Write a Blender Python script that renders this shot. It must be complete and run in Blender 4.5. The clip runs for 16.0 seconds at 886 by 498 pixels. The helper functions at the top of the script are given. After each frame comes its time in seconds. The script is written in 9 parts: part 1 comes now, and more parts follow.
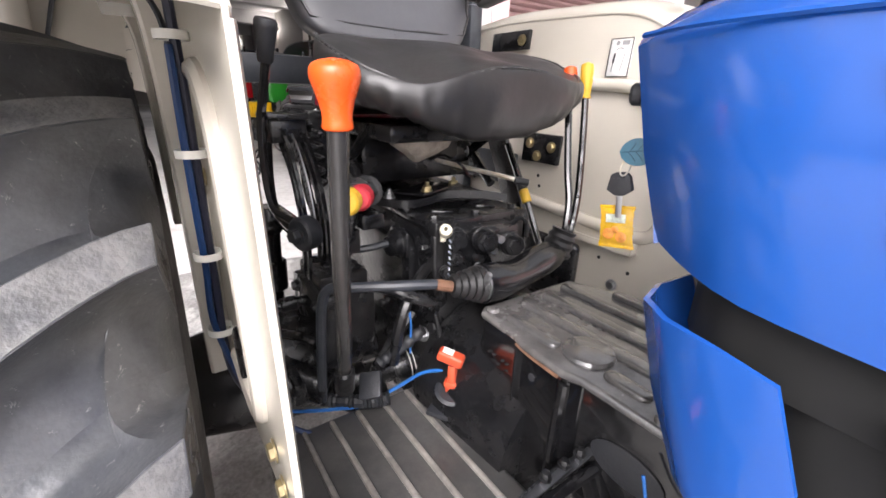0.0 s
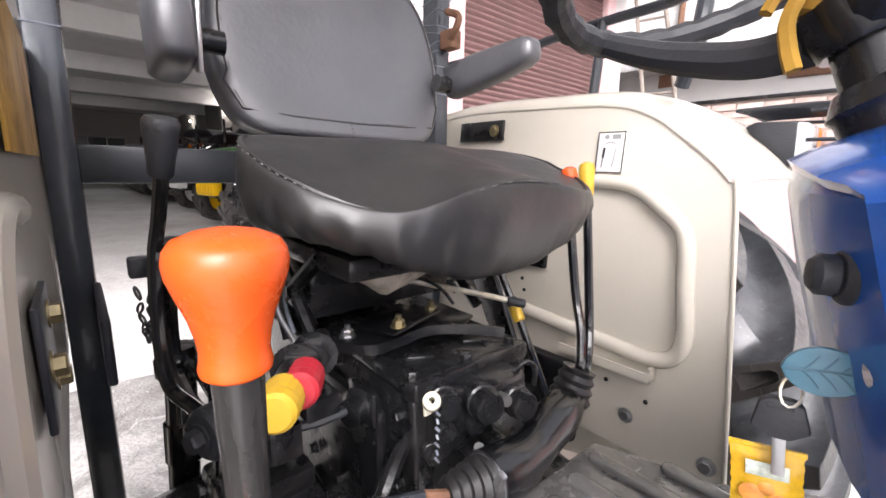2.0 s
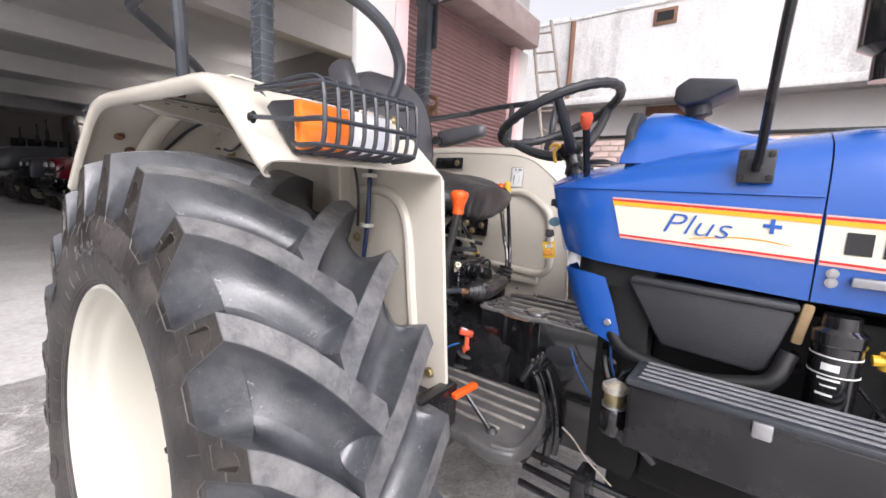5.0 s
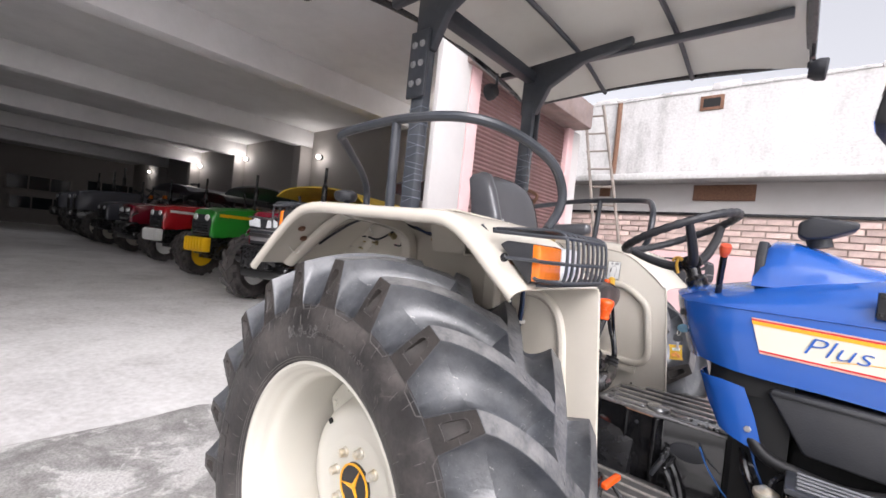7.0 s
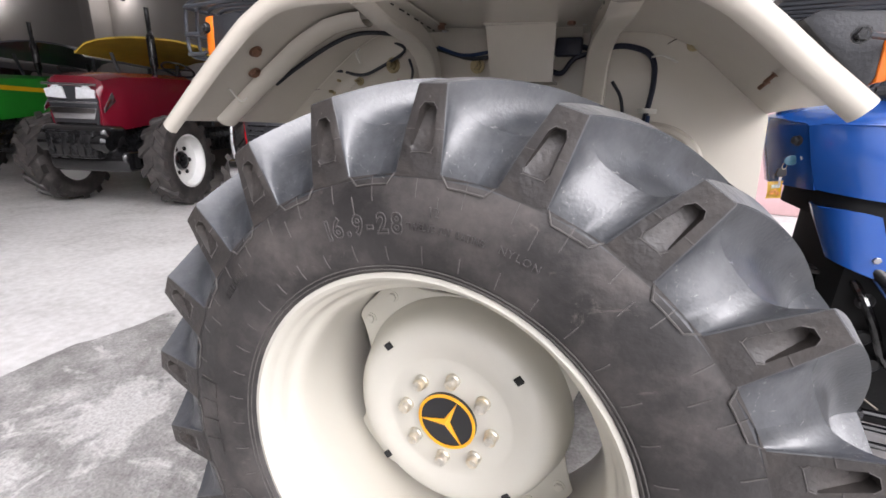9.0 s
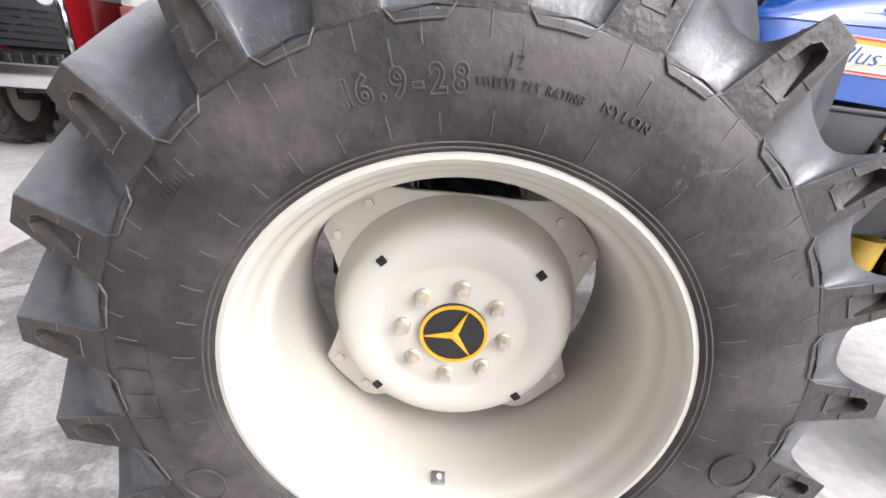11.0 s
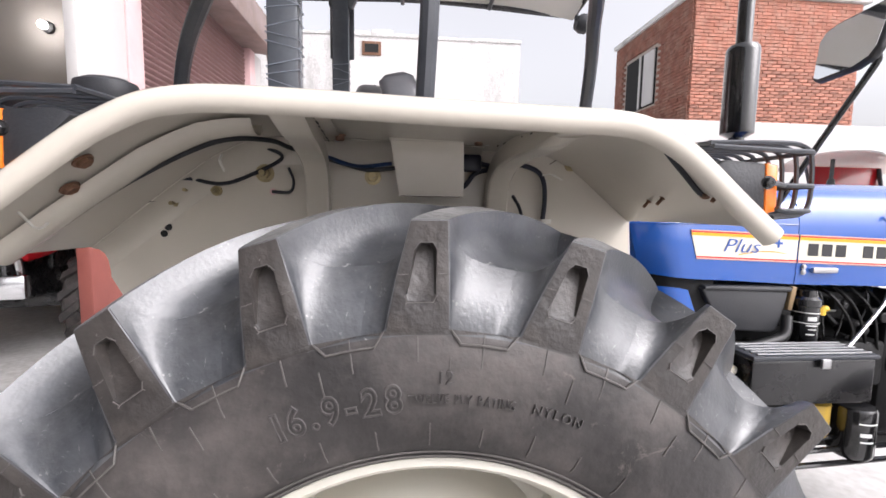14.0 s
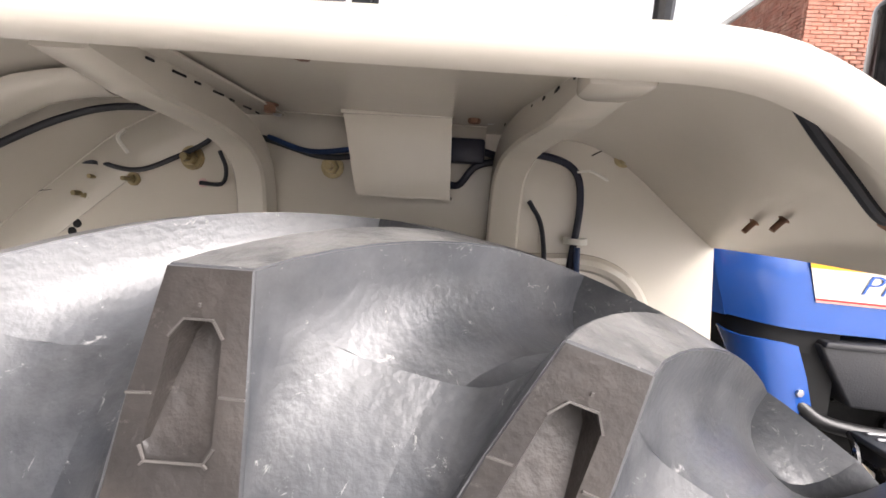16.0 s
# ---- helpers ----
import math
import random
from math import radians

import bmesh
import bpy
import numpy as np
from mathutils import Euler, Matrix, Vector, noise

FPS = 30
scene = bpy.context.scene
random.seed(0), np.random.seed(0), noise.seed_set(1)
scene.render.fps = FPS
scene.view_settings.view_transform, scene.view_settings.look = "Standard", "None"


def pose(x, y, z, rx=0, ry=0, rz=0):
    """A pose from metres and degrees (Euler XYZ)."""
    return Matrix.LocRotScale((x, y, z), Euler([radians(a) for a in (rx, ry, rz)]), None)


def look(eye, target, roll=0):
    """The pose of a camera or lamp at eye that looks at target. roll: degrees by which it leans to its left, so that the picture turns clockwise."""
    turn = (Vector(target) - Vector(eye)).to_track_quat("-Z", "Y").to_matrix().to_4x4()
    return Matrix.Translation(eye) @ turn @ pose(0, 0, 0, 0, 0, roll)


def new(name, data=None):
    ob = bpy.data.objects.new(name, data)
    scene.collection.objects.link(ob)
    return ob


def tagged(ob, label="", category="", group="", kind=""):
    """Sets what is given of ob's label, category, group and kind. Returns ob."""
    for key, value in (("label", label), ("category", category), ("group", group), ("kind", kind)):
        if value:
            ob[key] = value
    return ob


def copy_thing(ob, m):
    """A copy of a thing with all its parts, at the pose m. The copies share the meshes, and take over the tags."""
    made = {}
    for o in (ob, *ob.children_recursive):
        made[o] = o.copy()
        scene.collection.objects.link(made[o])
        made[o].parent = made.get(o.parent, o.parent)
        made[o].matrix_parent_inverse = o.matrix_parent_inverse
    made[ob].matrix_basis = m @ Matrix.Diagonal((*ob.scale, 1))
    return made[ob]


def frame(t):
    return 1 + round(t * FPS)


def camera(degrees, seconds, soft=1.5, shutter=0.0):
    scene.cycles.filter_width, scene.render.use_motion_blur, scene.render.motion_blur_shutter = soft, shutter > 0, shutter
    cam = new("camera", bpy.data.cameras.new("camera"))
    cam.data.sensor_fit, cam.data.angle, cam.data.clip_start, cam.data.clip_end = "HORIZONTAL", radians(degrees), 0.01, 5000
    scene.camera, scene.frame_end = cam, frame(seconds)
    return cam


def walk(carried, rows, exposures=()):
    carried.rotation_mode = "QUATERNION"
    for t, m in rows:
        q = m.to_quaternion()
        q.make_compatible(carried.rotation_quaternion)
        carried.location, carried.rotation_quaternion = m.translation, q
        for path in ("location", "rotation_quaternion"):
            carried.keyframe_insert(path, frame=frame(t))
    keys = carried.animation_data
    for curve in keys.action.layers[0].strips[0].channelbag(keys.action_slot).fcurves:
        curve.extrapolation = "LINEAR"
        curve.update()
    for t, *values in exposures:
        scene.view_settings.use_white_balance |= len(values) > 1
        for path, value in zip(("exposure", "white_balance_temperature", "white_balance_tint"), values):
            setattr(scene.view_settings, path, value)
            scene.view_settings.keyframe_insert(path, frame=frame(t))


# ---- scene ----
from mathutils.bvhtree import BVHTree

# ------------------------------------------------------------ camera
cam = camera(93.6, 16.0, soft=1.6)
PATH = [
    (0, (0.9272, 0.2989, 1.2852), (-0.5952, 1.3937, 0.5896), 1.84),
    (0.5, (0.8654, 0.3530, 1.2356), (-0.6606, 1.3435, 0.4049), 1.00),
    (1, (0.7556, 0.3916, 1.2735), (-0.7949, 1.4212, 0.5415), 0.47),
    (1.5, (0.7098, 0.4076, 1.3028), (-0.8227, 1.5615, 0.7371), 0.82),
    (2, (0.7155, 0.4106, 1.3387), (-0.7567, 1.7115, 0.9645), 1.24),
    (2.5, (0.7643, 0.3762, 1.3721), (-0.6402, 1.7813, 1.1419), 1.07),
    (3, (0.8873, 0.2493, 1.3693), (-0.4570, 1.7198, 1.1947), 0.59),
    (3.2, (0.9403, 0.1784, 1.3540), (-0.3747, 1.6754, 1.1812), 0.38),
    (5.3, (1.1582, -0.5175, 1.3123), (-0.0269, 1.0678, 1.0255), 2.99),
    (5.5, (1.1572, -0.5669, 1.3263), (-0.0712, 0.9921, 1.0803), 3.43),
    (6, (1.1324, -0.6822, 1.3914), (-0.1774, 0.8236, 1.2611), 4.57),
    (6.5, (1.0829, -0.8004, 1.4288), (-0.2558, 0.6849, 1.3853), 5.59),
    (7, (0.9805, -0.8253, 1.4256), (-0.3407, 0.6760, 1.4015), 6.00),
    (7.5, (0.7938, -0.7786, 1.4057), (-0.4858, 0.7572, 1.3425), 5.98),
    (8, (0.5909, -0.7476, 1.3994), (-0.5740, 0.8236, 1.1826), 5.02),
    (8.5, (0.3983, -0.7818, 1.3690), (-0.5199, 0.9282, 0.9766), 3.04),
    (9, (0.2700, -0.7340, 1.2981), (-0.4508, 1.0307, 0.7159), 2.51),
    (9.5, (0.1340, -0.6772, 1.2161), (-0.3006, 1.1033, 0.4155), 2.16),
    (9.7, (0.0952, -0.6621, 1.1861), (-0.2515, 1.1232, 0.3539), 2.88),
    (11.8, (-0.0719, -0.7110, 1.1652), (0.0541, 1.0957, 0.3165), 5.56),
    (12, (-0.0705, -0.7137, 1.1827), (0.0616, 1.1334, 0.4272), 5.14),
    (12.5, (-0.0539, -0.7138, 1.2531), (0.1105, 1.2078, 0.7236), 3.64),
    (13, (-0.0397, -0.7063, 1.3050), (0.1573, 1.2538, 0.9600), 2.31),
    (13.5, (-0.0453, -0.6914, 1.3395), (0.1691, 1.2835, 1.1070), 1.33),
    (14, (-0.0282, -0.6444, 1.3647), (0.1536, 1.3383, 1.1760), 0.88),
    (14.5, (0.0549, -0.5179, 1.3869), (0.1318, 1.4721, 1.2023), 0.90),
    (15, (0.1319, -0.3655, 1.3957), (0.1031, 1.6226, 1.1797), 1.59),
    (15.5, (0.1507, -0.3185, 1.3896), (0.0484, 1.6645, 1.1499), 2.44),
    (16, (0.1297, -0.3419, 1.3914), (0.0205, 1.6424, 1.1664), 3.35),
]
EXPOSURES = [(t, stops, kelvin, 16) for t, stops, kelvin in ((0, 0.25, 6450), (0.5, 0.58, 6450), (1.0, 0.7, 6450), (1.5, 0.58, 6450), (2.0, 0.3, 6450), (2.5, 0.08, 6400), (3.2, -0.27, 6450), (5.5, -0.3, 6300), (7, -0.33, 6300), (9, -0.33, 6250), (9.6, -0.15, 6300), (12.0, -0.15, 6250), (13.0, -0.08, 6250), (13.5, -0.17, 6300), (14.5, -0.14, 6400), (15.0, -0.07, 6500), (15.5, 0.12, 6600), (16.0, 0.36, 6700))]
walk(cam, [(t, look(eye, target, roll)) for t, eye, target, roll in PATH], EXPOSURES)

# ------------------------------------------------------------ daylight
world = bpy.data.worlds.new("sky")
scene.world = world
world.use_nodes = True
wn, wl = world.node_tree.nodes, world.node_tree.links
sky = wn.new("ShaderNodeTexSky")
sky.sky_type = "NISHITA"
sky.sun_disc = False
sky.sun_elevation = radians(42)
sky.sun_rotation = radians(129)
sky.dust_density = 6.0
sky.air_density = 1.5
haze = wn.new("ShaderNodeHueSaturation")
haze.inputs["Saturation"].default_value = 0.12
haze.inputs["Value"].default_value = 2.2
wl.new(sky.outputs[0], haze.inputs["Color"])
wl.new(haze.outputs[0], wn["Background"].inputs[0])
wn["Background"].inputs[1].default_value = 0.15
sun = new("sun", bpy.data.lights.new("sun", "SUN"))
sun.data.energy = 0.95
sun.data.angle = radians(55)
sun.data.color = (1.0, 0.97, 0.93)
sun.matrix_world = look((11, -9, 13), (0, 0, 0))


# ------------------------------------------------------------ materials
def mat(name, color, rough=0.5, metal=0.0, vary=0.15, scale=6.0, bump=0.0, bump_scale=60.0, dirt=None, dirt_amount=0.0,
        dirt_scale=3.0, coat=0.0, spec=0.5, emit=None, power=0.0, piece=0.0, gloss_vary=0.0, specks=None):
    m = bpy.data.materials.new(name)
    m.use_nodes = True
    n, l = m.node_tree.nodes, m.node_tree.links
    b = n["Principled BSDF"]
    b.inputs["Roughness"].default_value = rough
    b.inputs["Metallic"].default_value = metal
    b.inputs["Coat Weight"].default_value = coat
    b.inputs["Coat Roughness"].default_value = 0.08
    b.inputs["Specular IOR Level"].default_value = spec
    co = n.new("ShaderNodeTexCoord")
    big = n.new("ShaderNodeTexNoise")
    big.inputs["Scale"].default_value = scale
    big.inputs["Detail"].default_value = 6
    big.inputs["Roughness"].default_value = 0.65
    l.new(co.outputs["Object"], big.inputs["Vector"])
    ramp = n.new("ShaderNodeMapRange")
    ramp.inputs["From Min"].default_value, ramp.inputs["From Max"].default_value = 0.3, 0.7
    ramp.inputs["To Min"].default_value, ramp.inputs["To Max"].default_value = 1 - vary, 1 + vary
    l.new(big.outputs["Fac"], ramp.inputs["Value"])
    last = ramp.outputs[0]
    if piece:
        info = n.new("ShaderNodeObjectInfo")
        pr = n.new("ShaderNodeMapRange")
        pr.inputs["To Min"].default_value, pr.inputs["To Max"].default_value = 1 - piece, 1 + piece
        l.new(info.outputs["Random"], pr.inputs["Value"])
        mul = n.new("ShaderNodeMath")
        mul.operation = "MULTIPLY"
        l.new(last, mul.inputs[0])
        l.new(pr.outputs[0], mul.inputs[1])
        last = mul.outputs[0]
    sc = n.new("ShaderNodeVectorMath")
    sc.operation = "SCALE"
    sc.inputs[0].default_value = color
    l.new(last, sc.inputs["Scale"])
    out = sc.outputs[0]
    if dirt:
        dn = n.new("ShaderNodeTexNoise")
        dn.inputs["Scale"].default_value = dirt_scale
        dn.inputs["Detail"].default_value = 9
        dn.inputs["Roughness"].default_value = 0.7
        l.new(co.outputs["Object"], dn.inputs["Vector"])
        dr = n.new("ShaderNodeMapRange")
        dr.inputs["From Min"].default_value, dr.inputs["From Max"].default_value = 0.45, 0.75
        dr.inputs["To Max"].default_value = dirt_amount
        l.new(dn.outputs["Fac"], dr.inputs["Value"])
        mx = n.new("ShaderNodeMix")
        mx.data_type = "RGBA"
        l.new(dr.outputs[0], mx.inputs["Factor"])
        l.new(out, mx.inputs["A"])
        mx.inputs["B"].default_value = (*dirt, 1)
        out = mx.outputs["Result"]
        rr = n.new("ShaderNodeMapRange")
        rr.inputs["To Min"].default_value, rr.inputs["To Max"].default_value = rough, min(1, rough + 0.35)
        l.new(dr.outputs[0], rr.inputs["Value"])
        l.new(rr.outputs[0], b.inputs["Roughness"])
    if specks:
        tint, amount, size = specks
        sn = n.new("ShaderNodeTexNoise")
        sn.inputs["Scale"].default_value, sn.inputs["Detail"].default_value, sn.inputs["Roughness"].default_value = size, 5, 0.8
        sn.inputs["Distortion"].default_value = 1.2
        l.new(co.outputs["Object"], sn.inputs["Vector"])
        sr = n.new("ShaderNodeMapRange")
        sr.inputs["From Min"].default_value, sr.inputs["From Max"].default_value = 0.62, 0.74
        sr.inputs["To Max"].default_value = amount
        l.new(sn.outputs["Fac"], sr.inputs["Value"])
        sm = n.new("ShaderNodeMix")
        sm.data_type = "RGBA"
        l.new(sr.outputs[0], sm.inputs["Factor"])
        l.new(out, sm.inputs["A"])
        sm.inputs["B"].default_value = (*tint, 1)
        out = sm.outputs["Result"]
    l.new(out, b.inputs["Base Color"])
    if gloss_vary and not dirt:
        gr = n.new("ShaderNodeMapRange")
        gr.inputs["From Min"].default_value, gr.inputs["From Max"].default_value = 0.3, 0.7
        gr.inputs["To Min"].default_value, gr.inputs["To Max"].default_value = max(0.03, rough - gloss_vary), rough + gloss_vary
        l.new(big.outputs["Fac"], gr.inputs["Value"])
        l.new(gr.outputs[0], b.inputs["Roughness"])
    if bump:
        fine = n.new("ShaderNodeTexNoise")
        fine.inputs["Scale"].default_value = bump_scale
        fine.inputs["Detail"].default_value = 4
        l.new(co.outputs["Object"], fine.inputs["Vector"])
        bp = n.new("ShaderNodeBump")
        bp.inputs["Strength"].default_value = bump
        bp.inputs["Distance"].default_value = 0.01
        l.new(fine.outputs["Fac"], bp.inputs["Height"])
        l.new(bp.outputs[0], b.inputs["Normal"])
    if emit:
        b.inputs["Emission Color"].default_value = (*emit, 1)
        b.inputs["Emission Strength"].default_value = power
    return m


CREAM = mat("cream_paint", (0.60, 0.557, 0.48), 0.26, vary=0.05, scale=2, bump=0.02, bump_scale=25, dirt=(0.46, 0.41, 0.33), dirt_amount=0.04, coat=0.4)
RIMPAINT = mat("rim_paint", (0.56, 0.54, 0.475), 0.36, vary=0.05, scale=3, bump=0.03, bump_scale=30, dirt=(0.42, 0.35, 0.27), dirt_amount=0.25, coat=0.25)
BLUE = mat("blue_paint", (0.0108, 0.0903, 0.403), 0.22, vary=0.06, scale=2, bump=0.015, bump_scale=18, dirt=(0.10, 0.16, 0.36), dirt_amount=0.18, coat=0.6)
BLACK = mat("black_paint", (0.009, 0.009, 0.0105), 0.24, vary=0.3, scale=9, bump=0.05, bump_scale=60, dirt=(0.05, 0.047, 0.045), dirt_amount=0.3, dirt_scale=7, coat=0.12)
GLOSSBLACK = mat("gloss_black_paint", (0.007, 0.007, 0.008), 0.16, vary=0.3, scale=12, bump=0.04, bump_scale=30, dirt=(0.03, 0.028, 0.027), dirt_amount=0.25, dirt_scale=10, coat=0.8)
FRAMEBLACK = mat("frame_paint", (0.03, 0.034, 0.042), 0.36, vary=0.2, scale=8, bump=0.05, bump_scale=90, dirt=(0.16, 0.16, 0.17), dirt_amount=0.25, dirt_scale=5)
POSTPAINT = mat("post_paint", (0.055, 0.063, 0.076), 0.2, vary=0.2, scale=8, bump=0.05, bump_scale=70, dirt=(0.14, 0.145, 0.155), dirt_amount=0.3, dirt_scale=6, coat=0.3)
FILM = mat("wrapping_film", (0.20, 0.22, 0.26), 0.2, vary=0.2, scale=20, coat=0.4)
CAST = mat("cast_iron_paint", (0.009, 0.0092, 0.0105), 0.26, vary=0.35, scale=14, bump=0.1, bump_scale=90, dirt=(0.05, 0.046, 0.043), dirt_amount=0.3, dirt_scale=11, coat=0.25, specks=((0.16, 0.15, 0.14), 0.25, 60))
PLASTIC = mat("black_plastic", (0.024, 0.0255, 0.03), 0.5, vary=0.15, scale=10, bump=0.12, bump_scale=220, dirt=(0.09, 0.085, 0.08), dirt_amount=0.2)
PIPEBLACK = mat("pipe_paint", (0.006, 0.006, 0.007), 0.19, vary=0.3, scale=14, bump=0.03, bump_scale=40, dirt=(0.03, 0.028, 0.027), dirt_amount=0.06, dirt_scale=12, spec=0.7)
ENGBLACK = mat("engine_black", (0.006, 0.006, 0.0065), 0.5, vary=0.4, scale=16, bump=0.15, bump_scale=80, dirt=(0.022, 0.02, 0.019), dirt_amount=0.3, dirt_scale=12, spec=0.3)
BOOT = mat("boot_rubber", (0.011, 0.011, 0.012), 0.34, vary=0.2, scale=10, bump=0.05, bump_scale=90, dirt=(0.05, 0.047, 0.044), dirt_amount=0.25)
LEVERPAINT = mat("worn_lever_paint", (0.04, 0.039, 0.039), 0.24, vary=0.4, scale=9, bump=0.04, bump_scale=50, dirt=(0.10, 0.09, 0.082), dirt_amount=0.12, dirt_scale=8, coat=0.5)
# black lid ribs: their blue-grey highlight is put into the base colour
RIBGLINT = mat("worn_dark_rib", (0.15, 0.155, 0.165), 0.3, vary=0.3, scale=20)
MATRUB = mat("mat_rubber", (0.088, 0.086, 0.086), 0.19, vary=0.3, scale=10, bump=0.05, bump_scale=40, dirt=(0.30, 0.28, 0.265), dirt_amount=0.55, dirt_scale=6, coat=0.9, spec=1.0)
FOOTRUB = mat("foot_rubber", (0.055, 0.054, 0.054), 0.38, vary=0.25, scale=10, bump=0.06, bump_scale=50, dirt=(0.20, 0.185, 0.175), dirt_amount=0.55, dirt_scale=6, coat=0.2, spec=0.6)
RIBWORN = mat("worn_rubber_rib", (0.24, 0.225, 0.205), 0.4, vary=0.35, scale=26, bump=0.08, bump_scale=60, dirt=(0.05, 0.048, 0.046), dirt_amount=0.6, dirt_scale=18)
RUBBER = mat("tyre_rubber", (0.033, 0.030, 0.0295), 0.46, vary=0.5, scale=6, bump=0.2, bump_scale=55, dirt=(0.15, 0.13, 0.12), dirt_amount=0.7, dirt_scale=6.5, specks=((0.24, 0.21, 0.185), 0.45, 14))
LUGRUB = mat("lug_rubber", (0.032, 0.035, 0.041), 0.31, vary=0.6, scale=8, bump=0.09, bump_scale=150, dirt=(0.18, 0.182, 0.188), dirt_amount=0.6, dirt_scale=5, spec=0.95, specks=((0.50, 0.49, 0.47), 0.8, 55))
LUGTOP = mat("scuffed_lug_top", (0.10, 0.101, 0.105), 0.42, vary=0.4, scale=22, bump=0.3, bump_scale=90, dirt=(0.30, 0.29, 0.275), dirt_amount=0.65, dirt_scale=14, specks=((0.045, 0.043, 0.04), 0.7, 60))
LUGSIDE = mat("lug_side_rubber", (0.032, 0.0285, 0.027), 0.4, vary=0.4, scale=12, bump=0.25, bump_scale=85, dirt=(0.095, 0.08, 0.07), dirt_amount=0.5, dirt_scale=11, specks=((0.26, 0.24, 0.22), 0.3, 40))
LEATHER = mat("black_leatherette", (0.018, 0.0175, 0.0185), 0.37, vary=0.3, scale=5, bump=0.08, bump_scale=45, dirt=(0.06, 0.055, 0.05), dirt_amount=0.35, dirt_scale=8, spec=0.7)
# backrest and armrests: part of the sky's sheen is put into the lighter base
SHEENVINYL = mat("grey_black_vinyl", (0.07, 0.071, 0.08), 0.33, vary=0.25, scale=4, bump=0.05, bump_scale=110, dirt=(0.13, 0.128, 0.13), dirt_amount=0.3, dirt_scale=5, spec=1.0)
STITCH = mat("stitching", (0.10, 0.097, 0.095), 0.8)
STEEL = mat("worn_steel", (0.46, 0.46, 0.47), 0.35, metal=0.9, vary=0.2, scale=25)
ZINC = mat("yellow_zinc", (0.40, 0.33, 0.19), 0.34, metal=0.8, vary=0.3, scale=30)
NUTZINC = mat("nut_zinc", (0.60, 0.57, 0.50), 0.35, metal=0.6, vary=0.3, scale=60, dirt=(0.72, 0.52, 0.2), dirt_amount=0.6, dirt_scale=35)
ORANGE = mat("orange_plastic", (0.80, 0.098, 0.010), 0.25, vary=0.06, scale=12, dirt=(0.35, 0.10, 0.04), dirt_amount=0.12, dirt_scale=14)
REDPL = mat("red_plastic", (0.50, 0.03, 0.045), 0.38, vary=0.12)
CORAL = mat("coral_plastic", (0.62, 0.085, 0.035), 0.35, vary=0.1, scale=20, dirt=(0.25, 0.06, 0.04), dirt_amount=0.25, dirt_scale=20)
WIREBLUE = mat("blue_wire", (0.02, 0.13, 0.42), 0.4, vary=0.1)
YELPL = mat("yellow_plastic", (0.74, 0.46, 0.04), 0.4, vary=0.1, dirt=(0.4, 0.26, 0.06), dirt_amount=0.3, dirt_scale=20)
LENSO = mat("orange_lens", (0.9, 0.22, 0.02), 0.15, vary=0.12, scale=40, coat=0.6)
LENSW = mat("clear_lens", (0.78, 0.8, 0.82), 0.12, vary=0.12, scale=40, coat=0.6)
WHITE = mat("white_print", (0.82, 0.82, 0.80), 0.5, vary=0.04)
DECAL = mat("cream_decal", (0.70, 0.665, 0.55), 0.3, vary=0.03, coat=0.4)
DECRED = mat("red_decal", (0.60, 0.02, 0.03), 0.3, vary=0.03)
DECYEL = mat("amber_decal", (0.90, 0.42, 0.02), 0.3, vary=0.03)
DECBLK = mat("black_decal", (0.02, 0.02, 0.022), 0.35, vary=0.05)
DECBLU = mat("blue_decal", (0.02, 0.10, 0.42), 0.35, vary=0.05)
MOULD = mat("moulding_line", (0.092, 0.085, 0.08), 0.5, vary=0.3, scale=30)
LETTER = mat("raised_letter_rubber", (0.062, 0.057, 0.055), 0.42, vary=0.3, scale=30)
CABLE = mat("black_cable", (0.02, 0.022, 0.028), 0.5, vary=0.2, scale=30)
LOOM = mat("navy_loom", (0.012, 0.014, 0.03), 0.45, vary=0.25, scale=40)
BLUECABLE = mat("blue_cable", (0.007, 0.03, 0.10), 0.4)
TIE = mat("clear_tie", (0.7, 0.68, 0.62), 0.4)
# near-black that stands in for shade inside openings and behind the bonnet
SHADEBLACK = mat("dark_hole", (0.012, 0.012, 0.012), 0.9)
RUST = mat("rusty_bracket", (0.17, 0.085, 0.05), 0.75, vary=0.4, scale=40, bump=0.3)
MIRROR = mat("mirror_glass", (0.85, 0.87, 0.88), 0.03, metal=1.0, vary=0.0)
GLASSDARK = mat("dark_window_glass", (0.02, 0.025, 0.03), 0.08, vary=0.05)


